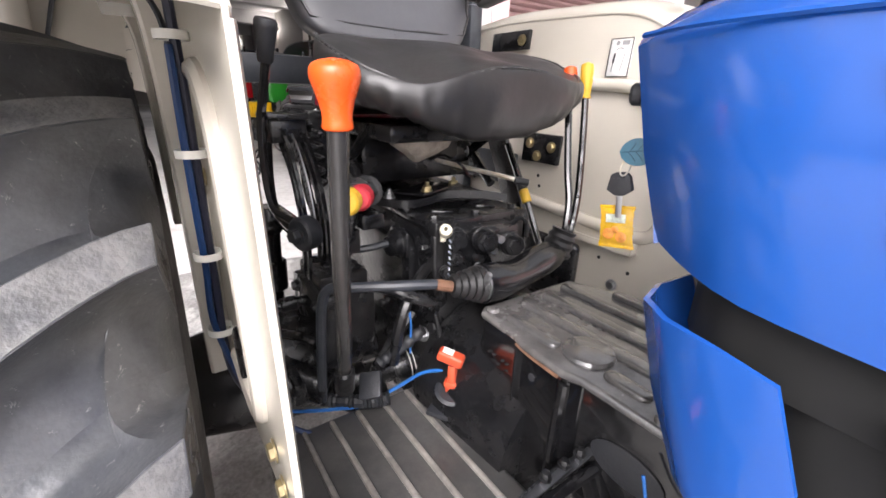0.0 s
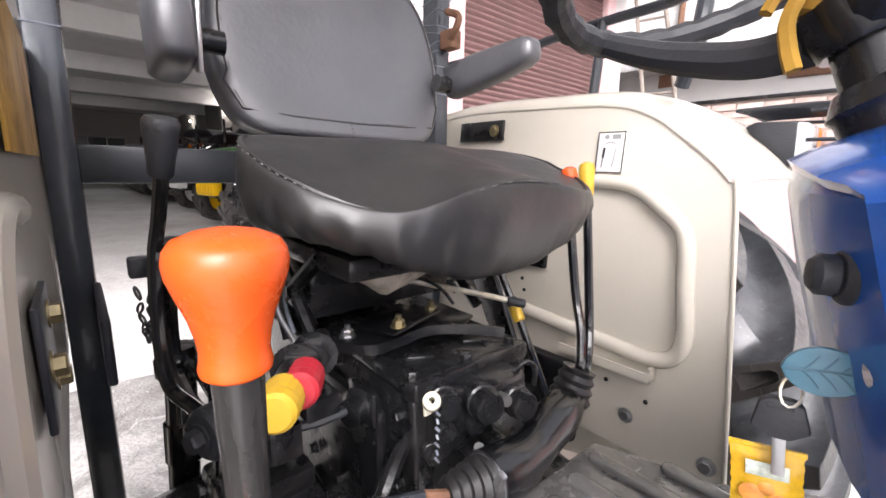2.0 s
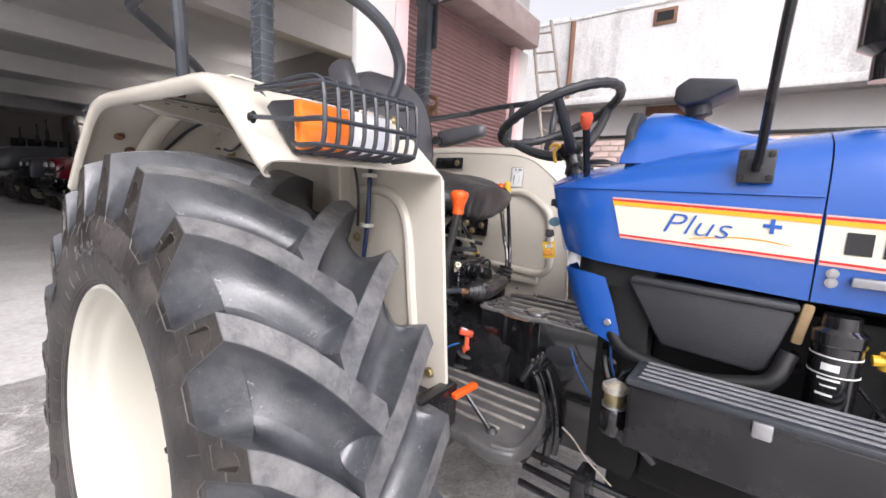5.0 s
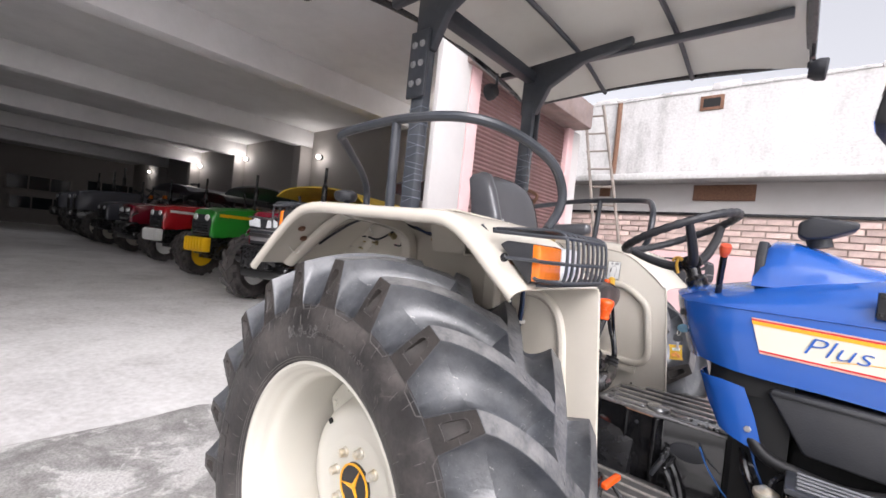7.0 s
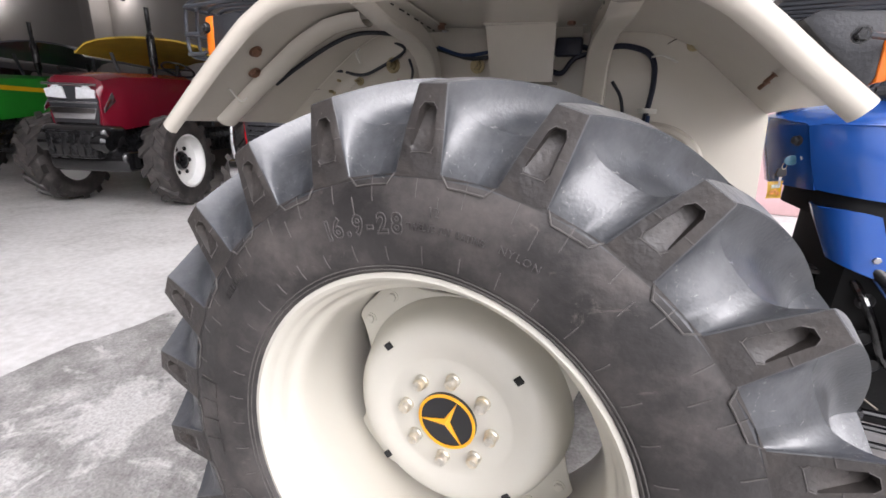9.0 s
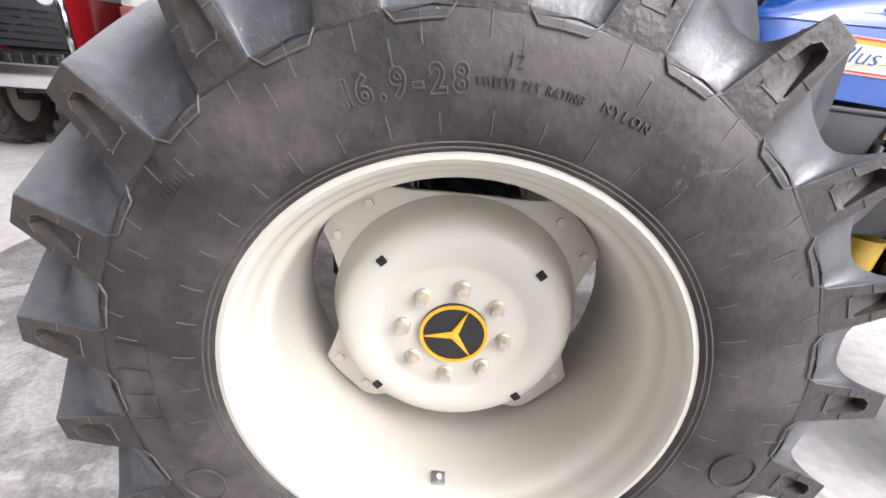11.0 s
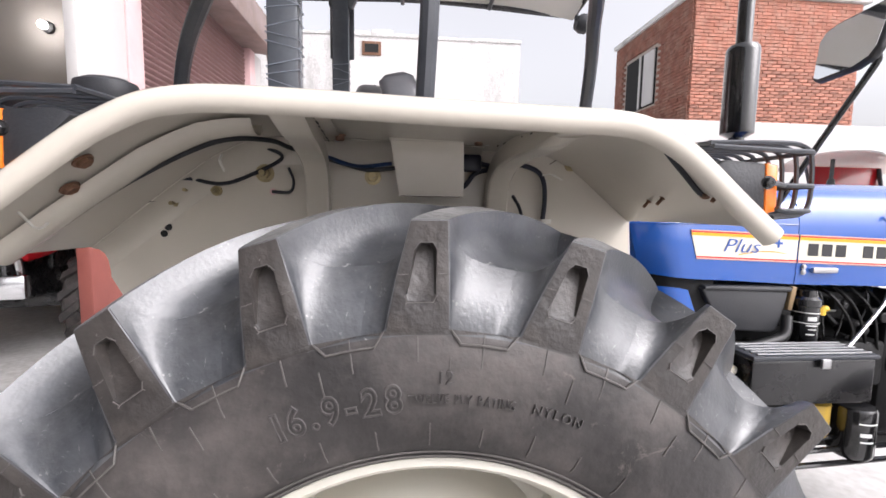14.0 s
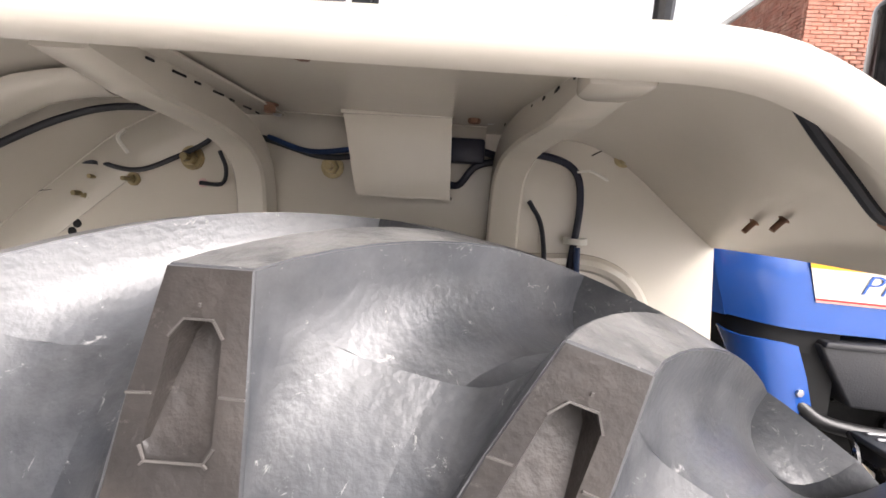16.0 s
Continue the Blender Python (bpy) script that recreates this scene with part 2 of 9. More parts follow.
def concrete(name, c1, c2, c3, scale, stretch=1.0, grit=0.35, patch=None):
    m = bpy.data.materials.new(name)
    m.use_nodes = True
    n, l = m.node_tree.nodes, m.node_tree.links
    b = n["Principled BSDF"]
    co = n.new("ShaderNodeTexCoord")
    a = n.new("ShaderNodeTexNoise")
    a.inputs["Scale"].default_value, a.inputs["Detail"].default_value, a.inputs["Roughness"].default_value = scale, 10, 0.7
    mp = n.new("ShaderNodeMapping")
    mp.inputs["Scale"].default_value = (1, 1, stretch)
    l.new(co.outputs["Object"], mp.inputs["Vector"])
    l.new(mp.outputs[0], a.inputs["Vector"])
    r = n.new("ShaderNodeValToRGB")
    r.color_ramp.elements[0].position, r.color_ramp.elements[0].color = 0.32, (*c1, 1)
    r.color_ramp.elements[1].position, r.color_ramp.elements[1].color = 0.68, (*c3, 1)
    e = r.color_ramp.elements.new(0.5)
    e.color = (*c2, 1)
    l.new(a.outputs["Fac"], r.inputs[0])
    f = n.new("ShaderNodeTexNoise")
    f.inputs["Scale"].default_value, f.inputs["Detail"].default_value = scale * 22, 6
    l.new(co.outputs["Object"], f.inputs["Vector"])
    mx = n.new("ShaderNodeMix")
    mx.data_type, mx.blend_type = "RGBA", "OVERLAY"
    mx.inputs["Factor"].default_value = grit
    base = r.outputs[0]
    for tint, size, lo, hi, amount in patch or ():
        pn = n.new("ShaderNodeTexNoise")
        pn.inputs["Scale"].default_value, pn.inputs["Detail"].default_value, pn.inputs["Roughness"].default_value, pn.inputs["Distortion"].default_value = size, 8, 0.62, 0.8
        l.new(co.outputs["Object"], pn.inputs["Vector"])
        pr = n.new("ShaderNodeMapRange")
        pr.inputs["From Min"].default_value, pr.inputs["From Max"].default_value, pr.inputs["To Max"].default_value = lo, hi, amount
        l.new(pn.outputs["Fac"], pr.inputs["Value"])
        pm = n.new("ShaderNodeMix")
        pm.data_type = "RGBA"
        l.new(pr.outputs[0], pm.inputs["Factor"])
        l.new(base, pm.inputs["A"])
        pm.inputs["B"].default_value = (*tint, 1)
        base = pm.outputs["Result"]
    l.new(base, mx.inputs["A"])
    l.new(f.outputs["Fac"], mx.inputs["B"])
    l.new(mx.outputs["Result"], b.inputs["Base Color"])
    b.inputs["Roughness"].default_value = 0.75
    bp = n.new("ShaderNodeBump")
    bp.inputs["Strength"].default_value, bp.inputs["Distance"].default_value = grit, 0.02
    l.new(f.outputs["Fac"], bp.inputs["Height"])
    l.new(bp.outputs[0], b.inputs["Normal"])
    return m


FLOOR = concrete("smooth_concrete", (0.43, 0.418, 0.405), (0.54, 0.528, 0.515), (0.61, 0.597, 0.585), 0.9, patch=(((0.66, 0.65, 0.63), 0.55, 0.5, 0.62, 0.6), ((0.34, 0.325, 0.305), 1.6, 0.6, 0.72, 0.5)))
APRON = concrete("rough_concrete", (0.17, 0.163, 0.155), (0.31, 0.30, 0.288), (0.46, 0.45, 0.435), 3.2, 1.0, 0.5, patch=(((0.58, 0.57, 0.55), 1.5, 0.52, 0.57, 0.75), ((0.19, 0.183, 0.174), 2.3, 0.56, 0.62, 0.6), ((0.66, 0.65, 0.63), 6.0, 0.62, 0.68, 0.6)))
PLASTER = concrete("weathered_plaster", (0.27, 0.26, 0.25), (0.56, 0.55, 0.54), (0.64, 0.63, 0.62), 1.0, 0.35)
SHOPWALL = mat("grey_shop_paint", (0.27, 0.25, 0.24), 0.7, vary=0.1, scale=0.6, bump=0.05, bump_scale=30, dirt=(0.17, 0.155, 0.15), dirt_amount=0.35, dirt_scale=1.2)
CEILPAINT = mat("ceiling_paint", (0.72, 0.71, 0.71), 0.8, vary=0.06, scale=0.5, dirt=(0.45, 0.44, 0.43), dirt_amount=0.35, dirt_scale=0.8)
PILLARW = mat("white_wall_paint", (0.52, 0.505, 0.495), 0.6, vary=0.06, scale=1, dirt=(0.42, 0.39, 0.36), dirt_amount=0.3, dirt_scale=1.5)
MAROON = mat("maroon_paint", (0.26, 0.075, 0.06), 0.5, vary=0.15, scale=2, bump=0.05)
SHUTTER = mat("maroon_shutter", (0.33, 0.195, 0.19), 0.45, vary=0.12, scale=3, dirt=(0.30, 0.22, 0.2), dirt_amount=0.4, dirt_scale=2)
PINKWALL = mat("pink_frame_paint", (0.60, 0.40, 0.40), 0.55, vary=0.1, scale=2)
BRICK = mat("red_brick", (0.33, 0.135, 0.092), 0.9, vary=0.3, scale=5, bump=0.4, bump_scale=40, dirt=(0.45, 0.33, 0.27), dirt_amount=0.45, dirt_scale=4, piece=0.4)
MORTAR = mat("mortar", (0.40, 0.34, 0.30), 0.9, vary=0.15, scale=8, bump=0.4, bump_scale=50)
OLDBRICK = mat("faded_brick", (0.52, 0.40, 0.36), 0.9, vary=0.25, scale=6, bump=0.4, bump_scale=40, piece=0.25)
BOXMETAL = mat("brown_sheet_metal", (0.22, 0.17, 0.16), 0.6, vary=0.25, scale=4, bump=0.1, dirt=(0.35, 0.25, 0.2), dirt_amount=0.4)
BAMBOO = mat("ladder_wood", (0.221, 0.189, 0.163), 0.75, vary=0.25, scale=12, bump=0.2)


# ------------------------------------------------------------ mesh helpers
def part(name, bm, material, parent=None, label="", m=None, smooth=35):
    me = bpy.data.meshes.new(name)
    bmesh.ops.recalc_face_normals(bm, faces=bm.faces)
    if smooth:
        for fc in bm.faces:
            fc.smooth = True
        for ed in bm.edges:
            if len(ed.link_faces) == 2 and ed.calc_face_angle(0) > radians(smooth):
                ed.smooth = False
    bm.to_mesh(me)
    bm.free()
    me.materials.append(material)
    ob = new(name, me)
    if parent:
        ob.parent = parent
    if m is not None:
        ob.matrix_basis = m
    if label:
        tagged(ob, label)
    return ob


def shared(name, src, parent, m):
    ob = new(name, src.data)
    ob.parent = parent
    ob.matrix_basis = m
    return ob


def thing(name, label, category, m=None, group="", kind=""):
    ob = new(name)
    ob.empty_display_size = 0.1
    if m is not None:
        ob.matrix_basis = m
    return tagged(ob, label, category, group, kind)


def soften(bm, width, seg=2, angle=30):
    ed = [e for e in bm.edges if len(e.link_faces) == 2 and e.calc_face_angle(0) > radians(angle)]
    bmesh.ops.bevel(bm, geom=ed, offset=width, segments=seg, affect="EDGES", profile=0.5, clamp_overlap=True)
    return bm


def bx(x0, x1, y0, y1, z0, z1, bev=0.0, seg=2):
    bm = bmesh.new()
    bmesh.ops.create_cube(bm, size=1, matrix=Matrix.LocRotScale(((x0 + x1) / 2, (y0 + y1) / 2, (z0 + z1) / 2), None, (x1 - x0, y1 - y0, z1 - z0)))
    return soften(bm, bev, seg) if bev else bm


def prism(poly, axis, a, b, bev=0.0, seg=2):
    bm = bmesh.new()

    def at(u, v, w):
        return {"x": (w, u, v), "y": (u, w, v), "z": (u, v, w)}[axis]

    lo = [bm.verts.new(at(u, v, a)) for u, v in poly]
    hi = [bm.verts.new(at(u, v, b)) for u, v in poly]
    bm.faces.new(lo)
    bm.faces.new(hi[::-1])
    for i in range(len(poly)):
        j = (i + 1) % len(poly)
        bm.faces.new((lo[i], lo[j], hi[j], hi[i]))
    bmesh.ops.recalc_face_normals(bm, faces=bm.faces)
    return soften(bm, bev, seg) if bev else bm


def loft(rows, closed=False, cap=True, wrap=True):
    """A skin over rows of points; wrap closes each row, closed joins the last row to the first."""
    bm = bmesh.new()
    vs = [[bm.verts.new(p) for p in row] for row in rows]
    n = len(rows[0])
    for i in range(len(rows) if closed else len(rows) - 1):
        a, b = vs[i], vs[(i + 1) % len(rows)]
        for j in range(n if wrap else n - 1):
            k = (j + 1) % n
            bm.faces.new((a[j], a[k], b[k], b[j]))
    if cap and not closed and wrap:
        bm.faces.new(vs[0][::-1])
        bm.faces.new(vs[-1])
    return bm


def spline(pts, steps=6, closed=False):
    p = [Vector(q) for q in pts]
    out = []
    n = len(p)
    for i in range(n if closed else n - 1):
        a = p[(i - 1) % n] if closed or i else p[0] * 2 - p[1]
        b, c = p[i], p[(i + 1) % n]
        d = p[(i + 2) % n] if closed or i + 2 < n else c * 2 - b
        for s in range(steps):
            t = s / steps
            out.append(0.5 * ((2 * b) + (c - a) * t + (2 * a - 5 * b + 4 * c - d) * t * t + (3 * b - a - 3 * c + d) * t ** 3))
    if not closed:
        out.append(p[-1])
    return out


def tube(pts, r, n=8, steps=5, closed=False, smooth_path=True):
    path = spline(pts, steps, closed) if smooth_path and len(pts) > 2 else [Vector(q) for q in pts]
    rows, up = [], None
    m = len(path)
    for i, p in enumerate(path):
        if closed:
            d = (path[(i + 1) % m] - path[i - 1]).normalized()
        else:
            d = (path[min(i + 1, m - 1)] - path[max(i - 1, 0)]).normalized()
        if up is None:
            up = d.orthogonal().normalized()
        up = (up - d * up.dot(d)).normalized()
        side = d.cross(up)
        rr = r(i / max(1, m - 1)) if callable(r) else r
        rows.append([p + (up * math.cos(a) + side * math.sin(a)) * rr for a in (2 * math.pi * k / n for k in range(n))])
    return loft(rows, closed=closed)


def lathe(profile, m=None, n=32, closed=False, arc=None):
    """Profile of (radius, height) turned round z, then moved by m."""
    rows = []
    for k in range(n):
        a = 2 * math.pi * k / n
        rows.append([Vector((r * math.cos(a), r * math.sin(a), h)) for r, h in profile])
    bm = bmesh.new()
    vs = [[bm.verts.new(p) for p in row] for row in rows]
    q = len(profile)
    for i in range(n):
        a, b = vs[i], vs[(i + 1) % n]
        for j in range(q if closed else q - 1):
            k = (j + 1) % q
            bm.faces.new((a[j], b[j], b[k], a[k]))
    if not closed:
        if profile[0][0] > 1e-5:
            bm.faces.new([v[0] for v in vs][::-1])
        if profile[-1][0] > 1e-5:
            bm.faces.new([v[-1] for v in vs])
    bmesh.ops.remove_doubles(bm, verts=bm.verts, dist=1e-6)
    if m is not None:
        bm.transform(m)
    return bm


def axis_to(p, q):
    p, q = Vector(p), Vector(q)
    return Matrix.Translation(p) @ (q - p).to_track_quat("Z", "Y").to_matrix().to_4x4()


def rod(p, q, r, n=12, bev=0.0):
    h = (Vector(q) - Vector(p)).length
    if bev:
        prof = [(0, 0), (r - bev, 0), (r, bev), (r, h - bev), (r - bev, h), (0, h)]
    else:
        prof = [(0, 0), (r, 0), (r, h), (0, h)]
    return lathe(prof, axis_to(p, q), n)


def hexbolt(p, q, r, h=None):
    """A hexagon head with washer that sits at p and faces q."""
    d = axis_to(p, q)
    h = h or r * 0.8
    bm = lathe([(0, 0), (r * 1.35, 0), (r * 1.35, r * 0.18), (0, r * 0.18)], d, 14)
    hd = lathe([(0, 0), (r, 0), (r, h * 0.85), (r * 0.85, h), (0, h)], d, 6)
    return join([bm, hd])


def join(bms):
    base = bms[0]
    for b in bms[1:]:
        me = bpy.data.meshes.new("tmp")
        b.to_mesh(me)
        base.from_mesh(me)
        b.free()
        bpy.data.meshes.remove(me)
    return base


def moved(bm, m):
    bm.transform(m)
    return bm


def letters(body, size, depth, bold=0.0, line=0.0):
    """The mesh of a line of text, in its own plane: x along, y up."""
    cu = bpy.data.curves.new("letters", "FONT")
    cu.body, cu.size, cu.extrude, cu.offset = body, size, depth, bold
    cu.resolution_u = 3
    if line:
        cu.fill_mode, cu.bevel_depth, cu.bevel_resolution, cu.extrude = "NONE", line, 1, 0.0
    ob = bpy.data.objects.new("letters", cu)
    scene.collection.objects.link(ob)
    me = bpy.data.meshes.new_from_object(ob.evaluated_get(bpy.context.evaluated_depsgraph_get()))
    bm = bmesh.new()
    bm.from_mesh(me)
    bpy.data.objects.remove(ob)
    bpy.data.curves.remove(cu)
    bpy.data.meshes.remove(me)
    return bm


def dented(bm, amount, freq, seed=0):
    off = Vector((seed * 7.3, seed * 3.1, seed))
    for v in bm.verts:
        v.co += noise.noise_vector(v.co * freq + off) * amount
    return bm


def sheet(rows, t=0.003):
    """A thin metal skin of thickness t over a grid of points."""
    bm = loft(rows, wrap=False, cap=False)
    bmesh.ops.recalc_face_normals(bm, faces=bm.faces)
    bmesh.ops.solidify(bm, geom=list(bm.faces), thickness=t)
    return bm

# ------------------------------------------------------------ ground and buildings
def ground_sheet(name, x0, x1, y0, y1, step, material, z=0.0, rough=0.0, label=""):
    nx, ny = max(2, int((x1 - x0) / step)), max(2, int((y1 - y0) / step))
    rows = [[(x0 + (x1 - x0) * i / nx, y0 + (y1 - y0) * j / ny, 0) for j in range(ny + 1)] for i in range(nx + 1)]
    rows = [[(x, y, z + (noise.noise((x * 1.7, y * 1.7, 0)) * rough if rough else 0)) for x, y, _ in r] for r in rows]
    bm = loft(rows, wrap=False, cap=False)
    if bm.faces and next(iter(bm.faces)).normal.z < 0:
        bmesh.ops.reverse_faces(bm, faces=bm.faces)
    return tagged(part(name, bm, material, None), label, "ground", kind="structure")


ground_sheet("ground", -400, 400, -400, 400, 40, FLOOR, z=-0.012, label="pale worn concrete yard around the tractor")


# the rough cement apron: an uneven-edged slab laid on the yard
def apron():
    bm = bmesh.new()
    edge = []
    for k in range(220):
        a = 2 * math.pi * k / 220
        ca, sa = math.cos(a), math.sin(a)
        w = 1 + 0.05 * noise.noise((ca * 2.4, sa * 2.4, 3)) + 0.03 * noise.noise((ca * 9, sa * 9, 1)) + 0.014 * noise.noise((ca * 31, sa * 31, 4))
        edge.append((-0.6 + math.copysign(abs(ca) ** 0.4, ca) * 1.87 * w, -0.9 + math.copysign(abs(sa) ** 0.55, sa) * 3.5 * w, 0.0))
    c = bm.verts.new((-0.6, -0.9, 0.004))
    rings = []
    for s in (0.35, 0.7, 0.97, 1.0):
        rings.append([bm.verts.new((-0.6 + (x + 0.6) * s, -0.9 + (y + 0.9) * s, 0.004 if s < 1 else -0.013)) for x, y, _ in edge])
    for k in range(220):
        j = (k + 1) % 220
        bm.faces.new((c, rings[0][k], rings[0][j]))
        for a, b in zip(rings, rings[1:]):
            bm.faces.new((a[k], b[k], b[j], a[j]))
    return bm


tagged(part("pavement", apron(), APRON), "rough grey patched cement apron under the tractor", "ground", kind="structure")

# the showroom hall
HX0, HX1, HY0, HY1, HZ = -36.0, -2.45, -9.5, 6.7, 4.75


def hall_ceiling():
    bms = [bx(HX0, HX1 + 0.6, HY0, HY1, HZ, HZ + 0.15)]
    for x in (-2.75, -6.9, -12.2, -17.5, -22.8, -28.1):
        bms.append(bx(x - 0.2, x + 0.2, HY0, HY1 - 0.002, HZ - 0.55, HZ - 0.002, 0.01))
    return join(bms)


tagged(part("ceiling", hall_ceiling(), CEILPAINT), "grey painted concrete showroom ceiling with deep beams", "ceiling", kind="structure")
tagged(part("wall_north", bx(HX0, HX1 - 0.3, HY1, HY1 + 0.25, 0, HZ), SHOPWALL), "grey plastered side wall of the showroom", "wall", kind="structure")
tagged(part("wall_south", bx(HX0, HX1, HY0 - 0.25, HY0, 0, HZ), SHOPWALL), "grey plastered side wall of the showroom", "wall", kind="structure")
for k, x in enumerate((-6.9, -12.2, -17.5, -22.8, -28.1)):
    tagged(part("column", bx(x - 0.22, x + 0.22, HY1 - 0.45, HY1 - 0.004, 0, HZ - 0.55, 0.01), SHOPWALL), "grey painted square column against the showroom wall", "column", "showroom columns", "structure")


def back_wall():
    w = tagged(part("wall_west", bx(HX0 - 0.25, HX0, HY0, HY1, 0, HZ), SHOPWALL), "grey end wall of the showroom with dark windows", "wall", kind="structure")
    for y0, z0, cols, rows, cw, ch in ((4.2, 1.7, 5, 2, 0.75, 0.75), (0.4, 2.1, 3, 1, 1.0, 0.9), (0.6, 0.9, 3, 1, 1.0, 0.8), (-5.5, 1.9, 4, 2, 0.8, 0.8)):
        win = tagged(part("window", bx(HX0 + 0.002, HX0 + 0.05, y0 - 0.08, y0 + cols * cw + 0.08, z0 - 0.08, z0 + rows * ch + 0.08, 0.008), SHOPWALL, w), "wide metal-framed showroom window with dark glass")
        for i in range(cols):
            for j in range(rows):
                part("pane", bx(HX0 + 0.045, HX0 + 0.062, y0 + i * cw + 0.04, y0 + (i + 1) * cw - 0.04, z0 + j * ch + 0.04, z0 + (j + 1) * ch - 0.04), GLASSDARK, win)
    return w


back_wall()

# lamps along the showroom wall
LAMPW = mat("lamp_glow", (0.9, 0.9, 0.9), 0.4, emit=(1.0, 0.95, 0.85), power=22.0)
TUBEW = mat("tube_glow", (0.9, 0.9, 0.9), 0.4, emit=(0.95, 0.97, 1.0), power=9.0)


def wall_lamp():
    t = thing("wall_lamp", "lit white bulkhead lamp high on the showroom wall", "lamp", group="showroom wall lamps")
    part("base", lathe([(0, 0), (0.09, 0), (0.09, 0.04), (0.06, 0.06), (0, 0.06)], pose(0, 0, 0, 90, 0, 0), 20), PLASTIC, t)
    part("bulb", lathe([(0.035, 0.06), (0.055, 0.09), (0.06, 0.13), (0.045, 0.17), (0, 0.185)], pose(0, 0, 0, 90, 0, 0), 18), LAMPW, t, "glowing bulb")
    return t


lamp0 = wall_lamp()
lamp0.matrix_basis = pose(-11.4, HY1 - 0.001, 3.85)
spots = [(-11.4, 3.85), (-17.0, 4.1), (-22.3, 4.05), (-31.5, 4.1), (-5.6, 4.1)]
for x, z in spots[1:]:
    copy_thing(lamp0, pose(x, HY1 - 0.001, z))
for k, (x, z) in enumerate(spots):
    la = new("lamp_light", bpy.data.lights.new("lamp_light", "POINT"))
    la.data.energy, la.data.shadow_soft_size, la.data.color = 22, 0.12, (1.0, 0.95, 0.86)
    la.location = (x, HY1 - 0.34, z)


def tube_light():
    t = thing("tube_light", "lit white fluorescent batten under the ceiling beam", "lamp", group="showroom tube lights")
    part("batten", bx(-0.03, 0.03, -0.62, 0.62, 0.0, 0.05, 0.006), PILLARW, t)
    part("tube", rod((0, -0.58, -0.02), (0, 0.58, -0.02), 0.018, 12), TUBEW, t, "glowing tube")
    return t


tl = tube_light()
tl.matrix_basis = pose(-13.3, 1.2, HZ - 0.052)
for x, y in ((-13.3, -3.5), (-24.0, 1.2), (-18.9, 4.0)):
    copy_thing(tl, pose(x, y, HZ - 0.052))
for x, y in ((-13.3, 1.2), (-24.0, 1.2)):
    la = new("tube_lamp", bpy.data.lights.new("tube_lamp", "AREA"))
    la.data.shape, la.data.size, la.data.size_y, la.data.energy = "RECTANGLE", 0.1, 1.2, 26
    la.matrix_world = pose(x, y, HZ - 0.1)

# the front of the showroom: white pillar, roller shutter and its box
FX = -2.25
tagged(part("pillar_1", bx(FX - 0.08, FX, 2.5, 3.03, 1.25, 5.2, 0.012), PILLARW), "white painted concrete pillar beside the showroom opening", "pillar", kind="structure")
tagged(part("pillar_2", bx(FX - 0.09, FX + 0.01, 2.49, 3.03, 0, 1.25, 0.012), MAROON), "maroon painted base of the showroom pillar", "pillar", kind="structure")
tagged(part("lintel", bx(FX - 0.5, FX - 0.05, HY0, 2.5, 4.5, 5.3, 0.01), PILLARW), "white concrete lintel over the showroom opening", "wall", kind="structure")
tagged(part("wall_front", bx(FX - 0.35, FX - 0.12, 2.92, 6.1, 3.55, 5.2), PLASTER), "plastered wall over the roller shutter", "wall", kind="structure")


def shutter():
    w = tagged(part("roller_shutter", bx(FX - 0.12, FX - 0.085, 3.12, 5.72, 0, 3.6), SHUTTER), "closed maroon corrugated steel roller shutter", "shutter", kind="structure")
    prof = [(0, 0), (0.014, 0.012), (0.02, 0.028), (0.014, 0.044), (0, 0.056)]
    slat = None
    for k in range(62):
        z = 0.02 + k * 0.0575
        if slat is None:
            bm = loft([[(u, y, v) for u, v in prof] for y in (3.12, 5.72)], wrap=False, cap=False)
            bmesh.ops.solidify(bm, geom=list(bm.faces), thickness=0.002)
            slat = part("slat", bm, SHUTTER, w, m=pose(FX - 0.084, 0, z))
        else:
            shared("slat", slat, w, pose(FX - 0.084, 0, z))
    return w


shutter()
for y in (3.135, 5.82):
    tagged(part("trim", bx(FX - 0.14, FX + 0.01, y - 0.1, y + 0.1, 0, 3.62, 0.01), PINKWALL), "pink painted steel guide of the roller shutter", "trim", kind="structure")
tagged(part("shutter_box", join([bx(FX - 0.11, FX + 0.3, 2.93, 5.95, 3.6, 4.0, 0.02), rod((FX + 0.1, 5.95, 3.78), (FX + 0.1, 6.06, 3.78), 0.15, 20, 0.01)]), BOXMETAL), "rust-brown sheet metal housing of the shutter roll", "shutter", kind="structure")
tagged(part("wall_east", bx(FX - 0.4, FX + 0.0, 5.92, 6.2, 0, 3.6), PILLARW), "white wall end beside the shutter", "wall", kind="structure")


def ladder():
    t = thing("ladder", "weathered wooden ladder leaning against the shutter housing", "ladder")
    a0, a1 = Vector((-1.45, 6.05, -0.01)), Vector((-2.22, 6.2, 4.1))
    off = Vector((0.38, 0.06, 0))
    for o in (Vector(), off):
        part("rail", tube([a0 + o, (a0 + a1) / 2 + o + Vector((0.01, 0, 0)), a1 + o * 0.8], 0.026, 8, 3), BAMBOO, t)
    for k in range(13):
        s = (k + 0.6) / 13.2
        p = a0.lerp(a1, s)
        o = off * (1 - 0.2 * s)
        part("rung", rod(p - o * 0.08, p + o * 1.1, 0.017, 8), BAMBOO, t)
    return t


ladder()


